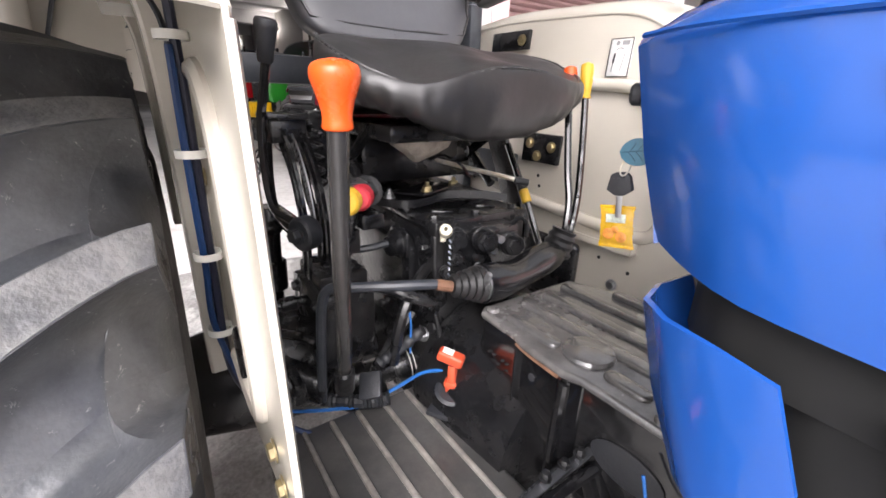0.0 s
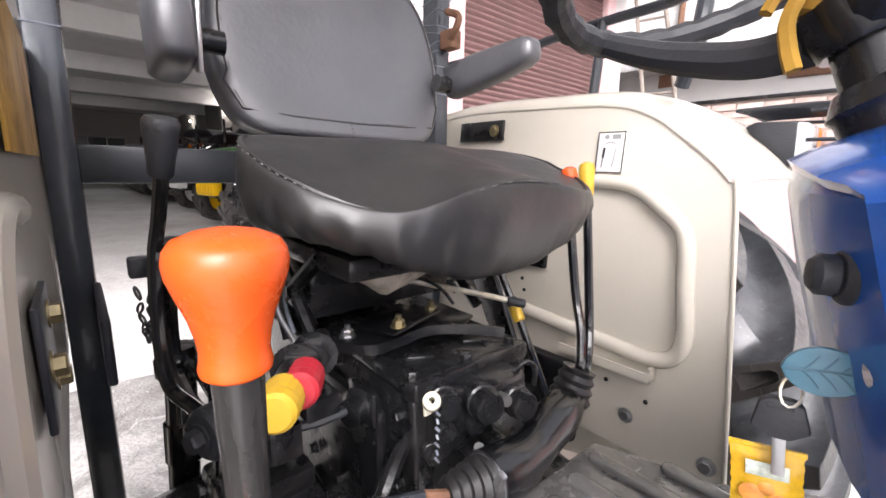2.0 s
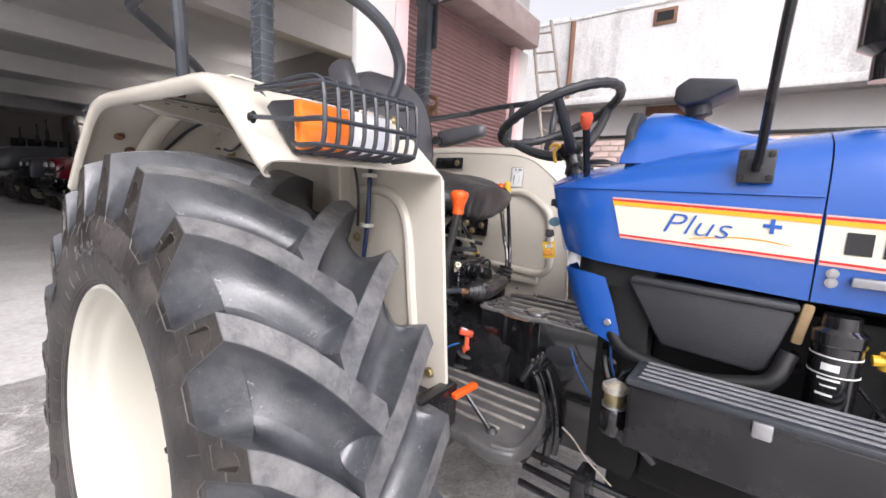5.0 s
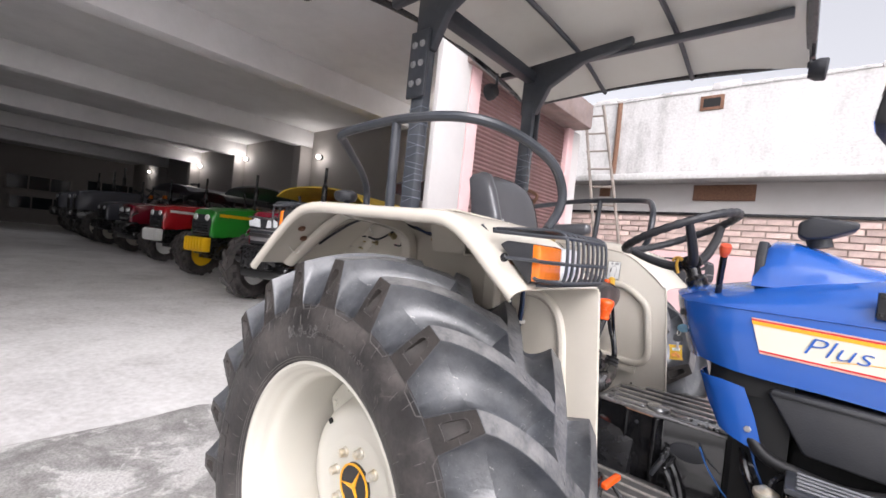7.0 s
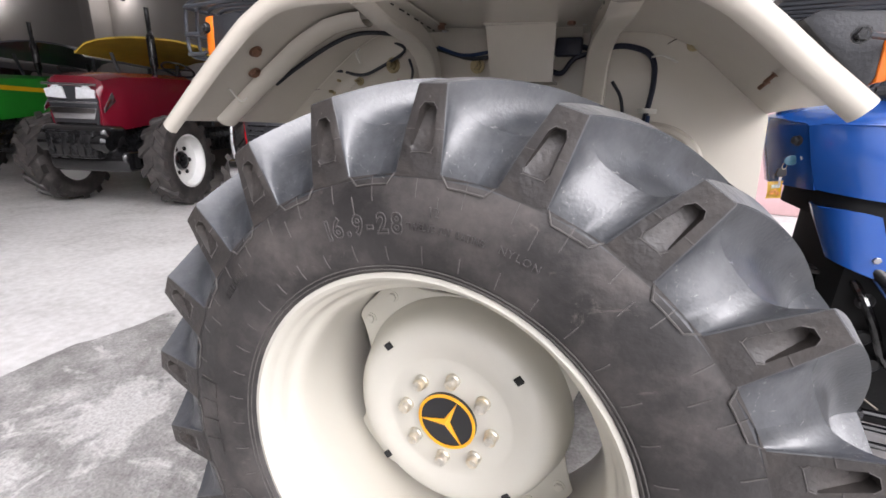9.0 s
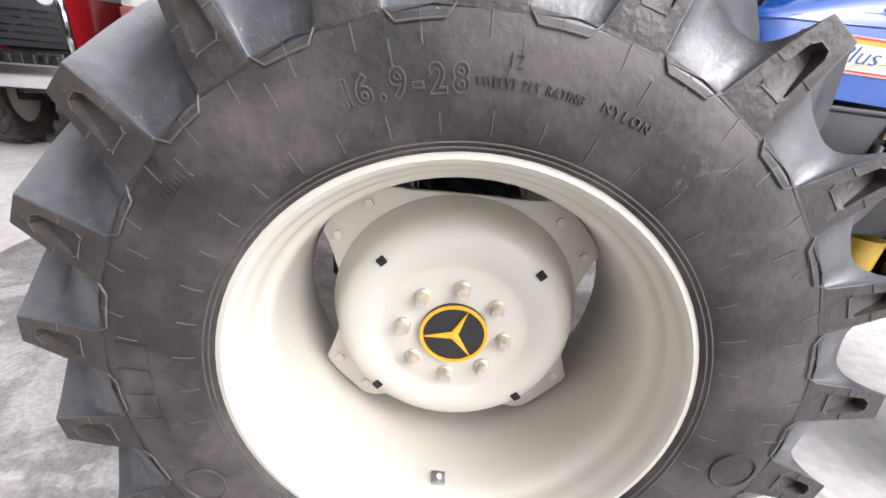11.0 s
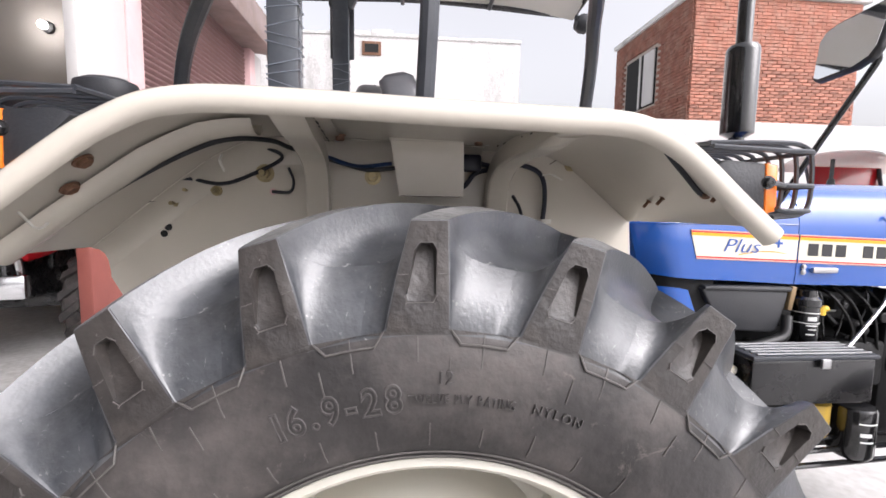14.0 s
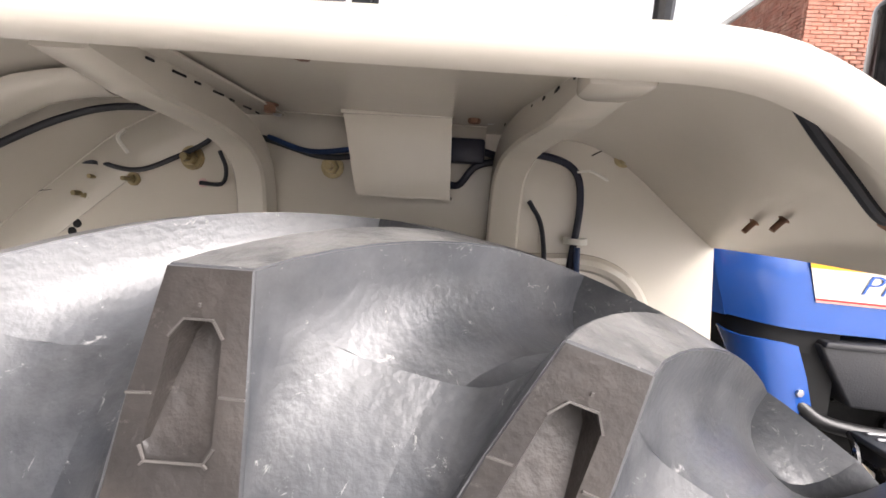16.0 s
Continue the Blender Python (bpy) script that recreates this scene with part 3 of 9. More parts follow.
# the weathered building behind
def back_building():
    t = thing("plastered_building", "long weathered white plastered building with a stained parapet", "building", kind="structure")
    Y = 9.0
    bms = [bx(-9, 2.55, Y, Y + 0.3, 3.32, 5.15)]
    rows = []
    part("wall", bms[0], PLASTER, t)
    for k in range(24):
        x = -9 + k * 0.482
        hh = 5.2 + 0.09 * noise.noise((k * 0.7, 0, 2)) + (0.06 if k % 7 == 3 else 0)
        part("parapet", dented(bx(x, x + 0.48, Y - 0.03, Y + 0.33, 5.12, hh, 0.015), 0.012, 1.5), PLASTER, t)
    part("ledge", dented(bx(-9, 6, Y - 0.55, Y + 0.1, 3.22, 3.36, 0.02), 0.02, 1.2), PLASTER, t, "crumbling white concrete ledge")
    part("lower_wall", bx(-9, 6, Y + 0.02, Y + 0.3, 0, 3.22), PILLARW, t)
    part("vent", join([bx(-1.0, -0.58, Y - 0.03, Y, 4.72, 5.02, 0.01)]), RUST, t, "small rusty framed vent")
    part("vent_hole", bx(-0.94, -0.64, Y - 0.035, Y - 0.02, 4.78, 4.96), SHADEBLACK, t)
    part("pipe", tube([(-2.62, Y - 0.05, 5.1), (-2.61, Y - 0.05, 4.2), (-2.62, Y - 0.05, 3.36)], 0.055, 8, 3), RUST, t, "rust-stained downpipe")
    part("window", bx(-0.95, 0.1, Y - 0.02, Y + 0.02, 2.86, 3.18, 0.01), RUST, t, "low brown shuttered window")
    for k in range(5):
        part("slat", bx(-0.93 + k * 0.2, -0.75 + k * 0.2, Y - 0.03, Y - 0.015, 2.88, 3.16), RUST, t)
    part("small_vent", bx(-2.9, -2.66, Y - 0.01, Y + 0.02, 2.95, 3.18), RUST, t)
    return t


back_building()


def brick_rows(parent, x0, x1, y, z0, z1, material, bw=0.23, bh=0.075, gap=0.012, rnd=0.006, limit=300, axis="x", depth=0.05, holes=()):
    """Courses of bricks standing proud of the wall behind them; the nearest few hundred are pieces of their own."""
    rng = random.Random(5)
    me = None
    rest, count, k = [], 0, 0
    z = z0
    while z + bh <= z1 + 0.001:
        u = x0 - (bw / 2 if k % 2 else 0)
        while u < x1:
            a, b = max(u, x0), min(u + bw - gap, x1)
            if b - a > 0.05 and not any(h0 < b and a < h1 and g0 < z + bh and z < g1 for h0, h1, g0, g1 in holes):
                p = rng.uniform(-rnd, rnd)
                mid = ((a + b) / 2, y + p, z + bh / 2)
                if axis == "y":
                    mid = (y + p, (a + b) / 2, z + bh / 2)
                full = abs((b - a) - (bw - gap)) < 1e-4
                if full and count < limit:
                    if me is None:
                        if axis == "x":
                            bm = bx(-(bw - gap) / 2, (bw - gap) / 2, -depth / 2, depth / 2, -(bh - gap) / 2, (bh - gap) / 2, 0.004, 1)
                        else:
                            bm = bx(-depth / 2, depth / 2, -(bw - gap) / 2, (bw - gap) / 2, -(bh - gap) / 2, (bh - gap) / 2, 0.004, 1)
                        me = part("brick", bm, material, parent, m=Matrix.Translation(mid))
                    else:
                        shared("brick", me, parent, Matrix.Translation(mid))
                    count += 1
                else:
                    rest.append((mid, (b - a) / 2, (bh - gap) / 2))
            u += bw
        z += bh
        k += 1
    vs, fs = [], []
    for (cx, cy, cz), hw, hh in rest:
        i = len(vs)
        for sx in (-1, 1):
            for sy in (-1, 1):
                for sz in (-1, 1):
                    vs.append((cx + sx * (hw if axis == "x" else depth / 2), cy + sy * (depth / 2 if axis == "x" else hw), cz + sz * hh))
        fs += [(i, i + 1, i + 3, i + 2), (i + 4, i + 6, i + 7, i + 5), (i, i + 4, i + 5, i + 1), (i + 2, i + 3, i + 7, i + 6), (i, i + 2, i + 6, i + 4), (i + 1, i + 5, i + 7, i + 3)]
    if vs:
        m2 = bpy.data.meshes.new("brick_courses")
        m2.from_pydata(vs, [], fs)
        m2.materials.append(material)
        ob = new("brick_courses", m2)
        ob.parent = parent
        tagged(ob, kind="stuff")


def brick_fence():
    w = tagged(part("wall_boundary", bx(-8, 6.2, 8.1, 8.3, 0, 2.45), MORTAR), "low boundary wall of faded uneven bricks", "wall", kind="structure")
    part("coping", bx(-8, 6.2, 8.04, 8.36, 2.45, 2.5, 0.008), BLACK, w, "dark rail along the wall's top")
    part("plaster_band", bx(-8, 6.2, 8.055, 8.1, 0, 1.75, 0.006), PINKWALL, w, "faded pink plaster band")
    brick_rows(w, -4.2, 5.5, 8.09, 1.76, 2.44, OLDBRICK, bw=0.34, bh=0.11, gap=0.02, rnd=0.012)
    return w


brick_fence()


def brick_house():
    t = thing("brick_house", "unfinished house of bare red bricks with an open window", "building", kind="structure")
    # faces the yard; its long side runs back
    X0, X1, Y0, Y1, Z0, Z1 = 6.4, 10.5, 8.6, 12.0, 3.45, 6.25
    part("wall", bx(X0, X1, Y0, Y1, Z0, Z1), MORTAR, t)
    part("lower_wall", bx(X0 - 1.5, X1 + 8, Y0 - 0.25, Y1, 0, Z0, 0.02), PILLARW, t, "pale plastered lower storey")
    part("roof_slab", bx(X0 - 0.1, X1 + 0.15, Y0 - 0.12, Y1 + 0.1, Z1, Z1 + 0.12, 0.01), PLASTER, t)
    part("window", bx(X0 - 0.04, X0 + 0.02, 9.95, 11.35, 4.2, 5.6), SHADEBLACK, t, "open unglazed window")
    part("frame", join([bx(X0 - 0.06, X0 + 0.03, 10.6, 10.68, 4.2, 5.6), bx(X0 - 0.07, X0 + 0.03, 9.97, 10.45, 4.22, 5.58, 0.01)]), PILLARW, t, "pale shutter leaf")
    brick_rows(t, X0, X1, Y0 - 0.02, Z0 + 0.01, Z1, BRICK, limit=300)
    brick_rows(t, Y0, Y1, X0 - 0.02, Z0 + 0.01, Z1, BRICK, axis="y", limit=0, holes=((9.9, 11.4, 4.15, 5.65),))
    return t


brick_house()

# ------------------------------------------------------------ the tractor
CY = 0.84
tractor = thing("tractor", "blue and cream farm tractor with black lugged tyres, parked on concrete", "tractor")
TYREC = 0.02
INNER = 1.23
CARC = [(0.381, 0.186), (0.392, 0.199), (0.42, 0.211), (0.47, 0.218), (0.52, 0.215), (0.545, 0.208), (0.575, 0.196), (0.60, 0.18), (0.625, 0.15), (0.64, 0.115), (0.65, 0.07), (0.655, 0.0)]


def interp(x, pts):
    pts = sorted(pts)
    if x <= pts[0][0]:
        return pts[0][1]
    for (a, b), (c, d) in zip(pts, pts[1:]):
        if x <= c:
            return b + (d - b) * (x - a) / (c - a)
    return pts[-1][1]


def carc_d(r):
    return interp(r, CARC)


def carc_r(d):
    return interp(abs(d), [(b, a) for a, b in CARC if a > 0.5])


def wheel_at(ang, r, d, arc=0.0):
    """A point of the tyre: angle from the top towards the front, radius, distance outwards from the middle plane."""
    a = ang + arc / r
    d = d if d > 0 else d * INNER
    return Vector((r * math.sin(a), TYREC - d, r * math.cos(a)))


def lug_mesh(side):
    """One tread bar: a flat side face with a pocket, a scuffed top and flanks that sweep down into the valleys."""
    hw0, hw1, skew = 0.0455, 0.0223, 0.016
    pitch = 2 * math.pi * 0.65 / 21
    r0, d0, r1, d1 = 0.553, 0.209, 0.684, 0.199
    bank = ((0.0, 0.0), (0.05, 0.33), (0.15, 0.6), (0.3, 0.8), (0.5, 0.925), (0.75, 0.985), (1.0, 1.0))

    def at(r, d, c):
        return wheel_at(c / 0.65, r, d)

    def row(r, d, c, hw, rb, db):
        back = (pitch - 2 * hw) * 0.33
        front = (pitch - 2 * hw) * 0.67
        pts = [(r + (rb - r) * q, d + (db - d) * q, c - hw - back * f) for f, q in bank[::-1]]
        pts += [(r + (rb - r) * q, d + (db - d) * q, c + hw + front * f) for f, q in bank]
        return [at(q[0], q[1] * side, q[2]) for q in pts]

    m = len(bank)
    rows = [row(r0, d0, 0, hw0, 0.551, 0.2085),
            row(r0 + (r1 - r0) * 0.5, d0 + (d1 - d0) * 0.5, skew * 0.5, (hw0 + hw1) / 2, 0.597, 0.187),
            row(r1, d1, skew, hw1, 0.629, 0.156)]
    n = 12
    for k in range(1, n + 1):
        s = k / n
        d = d1 - 0.232 * s
        c = skew + 0.05 * s + 0.168 * s ** 1.3
        r = r1 + 0.031 * math.sin(math.pi / 2 * min(1, s * 1.4))
        hw = (hw1 + 0.004 * s) * (1 + 0.3 * s)
        dd = d * 0.97 - 0.02 * (1 - s)
        rows.append(row(r, d, c, hw, carc_r(dd) + 0.003, dd))
    bm = bmesh.new()
    vs = [[bm.verts.new(p) for p in r] for r in rows]
    for i in range(len(vs) - 1):
        for j in range(2 * m - 1):
            if i < 2 and j == m - 1:
                continue
            f = bm.faces.new((vs[i][j], vs[i][j + 1], vs[i + 1][j + 1], vs[i + 1][j]))
            f.material_index = 1 if j == m - 1 else 0
    bm.faces.new(vs[0][::-1]).material_index = 2
    bm.faces.new(vs[-1])
    # the side face with its tapering pocket
    o = [vs[0][m - 1], vs[0][m], vs[1][m], vs[2][m], vs[2][m - 1], vs[1][m - 1]]

    def face_pt(u, v, sink):
        r = r0 + (r1 - r0) * v
        d = d0 + (d1 - d0) * v - sink
        hw = hw0 + (hw1 - hw0) * v
        return at(r, d * side, skew * v + u * hw)

    rim = [(-0.40, 0.25), (0.40, 0.25), (0.52, 0.31), (0.47, 0.72), (0.26, 0.79), (-0.26, 0.79), (-0.47, 0.72), (-0.52, 0.31)]
    pr = [bm.verts.new(face_pt(u, v, 0)) for u, v in rim]
    fl = [bm.verts.new(face_pt(u * (0.93 - 0.35 * (v - 0.25)), 0.262 + (v - 0.25) * 0.93, 0.0008 + 0.034 * (v - 0.25))) for u, v in rim]
    fc = []
    for k in range(8):
        j = (k + 1) % 8
        fc.append(bm.faces.new((pr[k], pr[j], fl[j], fl[k])))
    fc.append(bm.faces.new(fl))
    for ring in ((o[0], o[1], pr[1], pr[0]), (o[1], o[2], pr[2], pr[1]), (o[2], o[3], pr[3], pr[2]), (o[3], pr[4], pr[3]),
                 (o[3], o[4], pr[5], pr[4]), (o[4], pr[6], pr[5]), (o[4], o[5], pr[7], pr[6]), (o[5], o[0], pr[0], pr[7])):
        fc.append(bm.faces.new(ring))
    for f in fc:
        f.material_index = 2
    # fine moulded lines round the pocket, two ticks and a vent pip
    lines = [[face_pt(u * 1.06, v, -0.0006) for u, v in ring] for ring in (rim[3:7], [(-0.52, 0.30), (-0.40, 0.24), (0.40, 0.24), (0.52, 0.30)], [(-0.40, 0.24), (-0.46, 0.225)], [(0.40, 0.24), (0.46, 0.225)])]
    lines += [[face_pt(s * 0.55, 0.5, -0.0006), face_pt(s * 0.97, 0.5, -0.0006)] for s in (-1, 1)]
    lines.append([face_pt(0.0, 0.84, -0.002), face_pt(0.0, 0.855, -0.002)])
    bmesh.ops.recalc_face_normals(bm, faces=bm.faces)
    tops = [bm.edges.get((vs[i][j], vs[i + 1][j])) for i in range(len(vs) - 1) for j in (m - 1, m)] + [bm.edges.get((vs[2][m - 1], vs[2][m]))]
    bmesh.ops.bevel(bm, geom=[e for e in tops if e], offset=0.0022, segments=2, affect="EDGES", clamp_overlap=True)
    wires = join([tube(p, 0.0009, 4, smooth_path=False) for p in lines])
    for f in wires.faces:
        f.material_index = 3
    return join([bm, wires])


LUG0 = radians(-1.3)


def arc_text(body, size, ang, r, depth=0.003, bold=0.0, track=1.0, line=0.0, tall=1.0):
    """Raised letters that run clockwise round the outer side wall from the angle given."""
    out = []
    for chx in body:
        if chx != " ":
            bm = letters(chx, size, depth, bold, line)
            w = max((v.co.x for v in bm.verts), default=size * 0.5)
            for v in bm.verts:
                rr = r + v.co.y * tall
                p = wheel_at(ang, rr, carc_d(rr) + 0.0005 + v.co.z, v.co.x)
                v.co = p
            out.append(bm)
        else:
            w = size * 0.34
        ang += (w + size * 0.16) * track / r
    return join(out)


CAMBER = -3.15


def rear_wheel(name, m, near):
    prof = [(r, TYREC - d) for r, d in CARC] + [(r, TYREC + d * INNER) for r, d in CARC[-2::-1]]
    inner = [(0.3745, TYREC + 0.17), (0.3745, TYREC - 0.17)]
    turn = pose(0, 0, 0, -90, 0, 0)
    tyre = part(name, lathe(prof + inner, turn, 126, closed=True), RUBBER, tractor, "black tractor tyre with deep chevron lugs, dusty side wall", m, smooth=50)
    tyre.data.materials.append(LUGRUB)
    for poly in tyre.data.polygons:
        poly.material_index = 1 if math.hypot(poly.center.x, poly.center.z) > 0.556 else 0
    step = 2 * math.pi / 21
    for k in range(21):
        for s in (1, -1):
            a = LUG0 + (k + (0.5 if s < 0 else 0)) * step
            rot = Matrix.Rotation(a, 4, "Y")
            src = LUGS.get(s)
            if src is None:
                LUGS[s] = part("tread_lug", lug_mesh(s), LUGRUB, tyre, m=rot, smooth=38)
                LUGS[s].data.materials.append(LUGTOP)
                LUGS[s].data.materials.append(LUGSIDE)
                LUGS[s].data.materials.append(MOULD)
            else:
                shared("tread_lug", src, tyre, rot)
    if near:
        # moulded lines between the lug feet
        lines = []
        for k in range(21):
            a = LUG0 + k * step
            seq = [(a + 0.040 / 0.553, 0.553), (a + 0.053 / 0.55, 0.536), (a + step - 0.053 / 0.55, 0.536), (a + step - 0.040 / 0.553, 0.553)]
            pts = []
            for (a0, r0), (a1, r1) in zip(seq, seq[1:]):
                for q in range(5):
                    f = q / 5
                    rr = r0 + (r1 - r0) * f
                    pts.append(wheel_at(a0 + (a1 - a0) * f, rr, carc_d(rr) + 0.0024))
            pts.append(wheel_at(seq[-1][0], seq[-1][1], carc_d(seq[-1][1]) + 0.0024))
            lines.append(tube(pts, 0.0016, 5, smooth_path=False))
            for f, r0, r1 in ((0.5, 0.51, 0.59), (0.0, 0.515, 0.545), (0.25, 0.49, 0.52)):
                lines.append(tube([wheel_at(a + f * step, r0 + (r1 - r0) * q / 4, carc_d(r0 + (r1 - r0) * q / 4) + 0.0006) for q in range(5)], 0.0011, 4, smooth_path=False))
            lines.append(tube([wheel_at(a + 0.1 * step, 0.41 + 0.03 * q / 3, carc_d(0.41 + 0.03 * q / 3) + 0.0006) for q in range(4)], 0.0011, 4, smooth_path=False))
            lines.append(tube([wheel_at(a + 0.6 * step, 0.41 + 0.025 * q / 3, carc_d(0.41 + 0.025 * q / 3) + 0.0006) for q in range(4)], 0.0011, 4, smooth_path=False))
        for r in (0.40, 0.393):
            lines.append(tube([wheel_at(2 * math.pi * q / 90, r, carc_d(r) + 0.0005) for q in range(90)], 0.0014, 4, closed=True, smooth_path=False))
        part("mould_line", join(lines), MOULD, tyre)
        part("size_lettering", arc_text("16.9-28", 0.0405, radians(-22.6), 0.458, 0.004, 0.001, 0.94, 0.0013, 1.12), LETTER, tyre, "raised outlined size lettering")
        part("ply_number", arc_text("12", 0.022, radians(1.2), 0.489, 0.0025), LETTER, tyre)
        part("ply_lettering", arc_text("TWELVE PLY RATING", 0.0122, radians(-2.9), 0.466, 0.0028, 0.0, 0.88, 0.0, 1.3), LETTER, tyre, "raised ply rating lettering")
        part("cord_lettering", arc_text("NYLON", 0.0165, radians(15.6), 0.468, 0.0028, 0.0, 1.0), LETTER, tyre, "raised cord lettering")
        # unreadable mouldings: plain raised bars and rings
        for a0, n, w, hgt, r in ((-104, 4, 0.034, 0.05, 0.475), (116, 6, 0.03, 0.048, 0.475)):
            for q in range(n):
                a = radians(a0) + q * (w + 0.012) / r
                part("maker_bar", loft([[wheel_at(a, rr, carc_d(rr) + dd, c) for rr, c in ((r, 0), (r, w), (r + hgt, w), (r + hgt, 0))] for dd in (-0.002, 0.0028)]), RUBBER, tyre)
        for a0, r, rad in ((101, 0.49, 0.037), (-119, 0.48, 0.037)):
            c0 = [(r + rad * math.cos(q * math.pi / 14), rad * math.sin(q * math.pi / 14)) for q in range(28)]
            part("moulded_ring", tube([wheel_at(radians(a0), rr, carc_d(rr) + 0.001, c) for rr, c in c0], 0.0022, 5, closed=True, smooth_path=False), RUBBER, tyre)
        for q in range(11):
            a = radians(-57.5) + q * 0.0075 / 0.5
            part("serial_bar", loft([[wheel_at(a, rr, carc_d(rr) + dd, c) for rr, c in ((0.495, 0), (0.495, 0.005), (0.509, 0.005), (0.509, 0))] for dd in (-0.002, 0.0018)]), RUBBER, tyre)
    # rim
    y0 = TYREC - 0.195
    rp = [(0.371, y0 + 0.006), (0.377, y0), (0.386, y0 + 0.002), (0.389, y0 + 0.012), (0.384, y0 + 0.03), (0.374, y0 + 0.05), (0.37, 0.22), (0.386, 0.25), (0.388, 0.268), (0.378, 0.272), (0.366, 0.262),
          (0.352, 0.22), (0.335, 0.16), (0.331, 0.02), (0.331, -0.04), (0.3325, -0.075), (0.3355, -0.092), (0.341, -0.102), (0.3475, -0.109), (0.3515, -0.117), (0.3535, -0.13), (0.3565, -0.141), (0.3625, -0.148), (0.3655, -0.155), (0.368, -0.164)]
    rimo = part("rear_rim", lathe(rp, turn, 72, closed=True), RIMPAINT, tractor, "cream painted steel wheel rim", m, smooth=40)
    # disc with four flats
    poly = [(x * sx, z * sz) for x, z in ((0.247, 0.02), (0.249, 0.055), (0.262, 0.105), (0.275, 0.142), (0.283, 0.158), (0.276, 0.176), (0.256, 0.202), (0.228, 0.232), (0.205, 0.256), (0.19, 0.266), (0.172, 0.270), (0.15, 0.265), (0.11, 0.262), (0.04, 0.264)) for sx in (1, -1) for sz in (1, -1)]
    poly = sorted(poly, key=lambda p: math.atan2(p[1], p[0]))
    flange = prism(poly, "y", 0.084, 0.094, 0.002)
    dish = lathe([(0.0, 0.002), (0.09, 0.002), (0.126, 0.003), (0.143, 0.006), (0.152, 0.004), (0.168, -0.003), (0.19, -0.006), (0.206, -0.004), (0.219, 0.001), (0.230, 0.010), (0.239, 0.023), (0.246, 0.040), (0.252, 0.058), (0.258, 0.074), (0.263, 0.085), (0.263, 0.092), (0, 0.092)], pose(0, 0.0, 0, -90, 0, 0), 64)
    disc = part("wheel_disc", join([flange, dish]), RIMPAINT, tractor, "cream painted pressed wheel disc", m @ (pose(0, 0, 0, -CAMBER, 0, 0) if near else Matrix()), smooth=60)
    for k in range(4):
        a = math.pi / 4 + k * math.pi / 2
        hole = moved(bx(-0.0078, 0.0078, -0.002, 0.004, -0.0078, 0.0078), Matrix.Translation((0.211 * math.cos(a), -0.0072, 0.211 * math.sin(a))) @ Matrix.Rotation(a, 4, "Y"))
        part("square_hole", hole, SHADEBLACK, disc)
        for da in (-0.16, 0.16):
            b = a + da + (0.07 if k % 2 else -0.07)
            p = Vector((0.296 * math.cos(b), 0.084, 0.296 * math.sin(b)))
            part("rim_bolt", hexbolt(p, p + Vector((0, -1, 0)), 0.011), RIMPAINT, disc)
    for k in range(8):
        a = radians(86) + k * math.pi / 4
        p = Vector((0.103 * math.cos(a), 0.003, 0.103 * math.sin(a)))
        part("wheel_nut", join([lathe([(0, 0), (0.017, 0), (0.0165, 0.006), (0.0135, 0.009), (0.0135, 0.022), (0.011, 0.026), (0, 0.026)], axis_to(p, p + Vector((0, -1, 0))), 12)]), NUTZINC, disc, "yellow zinc plated wheel nut")
    if near:
        T2 = pose(0, 0.002, 0, 90, 0, 0)
        em = part("hub_emblem", lathe([(0, 0), (0.068, 0), (0.068, 0.008), (0.066, 0.01), (0, 0.01)], T2, 48), DECBLK, disc, "round black hub badge")
        part("badge_ring", lathe([(0.0615, 0.009), (0.068, 0.009), (0.068, 0.0122), (0.0615, 0.0122)], T2, 48, closed=True), DECYEL, em, "amber badge ring")
        for k in range(3):
            a = radians(60 + 8) + k * 2 * math.pi / 3
            bm = bmesh.new()
            tip = Vector((0.061 * math.cos(a), -0.0115, 0.061 * math.sin(a)))
            l = Vector((0.0085 * math.cos(a + 1.05), -0.0115, 0.0085 * math.sin(a + 1.05)))
            r = Vector((0.0085 * math.cos(a - 1.05), -0.0115, 0.0085 * math.sin(a - 1.05)))
            c = Vector((0, -0.0145, 0))
            o2 = [bm.verts.new(q) for q in (c, l, tip, r)]
            bk = [bm.verts.new(q + Vector((0, 0.006, 0))) for q in (l, tip, r)]
            bm.faces.new((o2[0], o2[1], o2[2]))
            bm.faces.new((o2[0], o2[2], o2[3]))
            bm.faces.new((o2[1], bk[0], bk[1], o2[2]))
            bm.faces.new((o2[2], bk[1], bk[2], o2[3]))
            part("badge_ray", bm, DECYEL, em, smooth=0)
        part("rim_valve", join([bx(-0.015, 0.015, -0.08, -0.05, -0.342, -0.325, 0.003), rod((0, -0.065, -0.33), (0, -0.085, -0.30), 0.006, 8)]), STEEL, rimo, "valve stem in the rim")


LUGS = {}
rear_wheel("rear_tyre", pose(0, 0, 0.66, CAMBER, 0, 0), True)
rear_wheel("rear_tyre", pose(0, 2 * CY, 0.66, 0, 0, 180) @ pose(0, 0, 0, 0, 14, 0), False)
part("rear_axle", join([rod((0, 0.05, 0.66), (0, 2 * CY - 0.05, 0.66), 0.07, 20, 0.01), rod((0, 0.045, 0.66), (0, 0.075, 0.66), 0.13, 24, 0.008), lathe([(0, 0), (0.11, 0), (0.13, 0.1), (0.15, 0.3), (0, 0.3)], axis_to((0, 0.3, 0.66), (0, 0.62, 0.66)), 24), lathe([(0, 0), (0.11, 0), (0.13, 0.1), (0.15, 0.3), (0, 0.3)], axis_to((0, 1.38, 0.66), (0, 1.06, 0.66)), 24)]), BLACK, tractor)

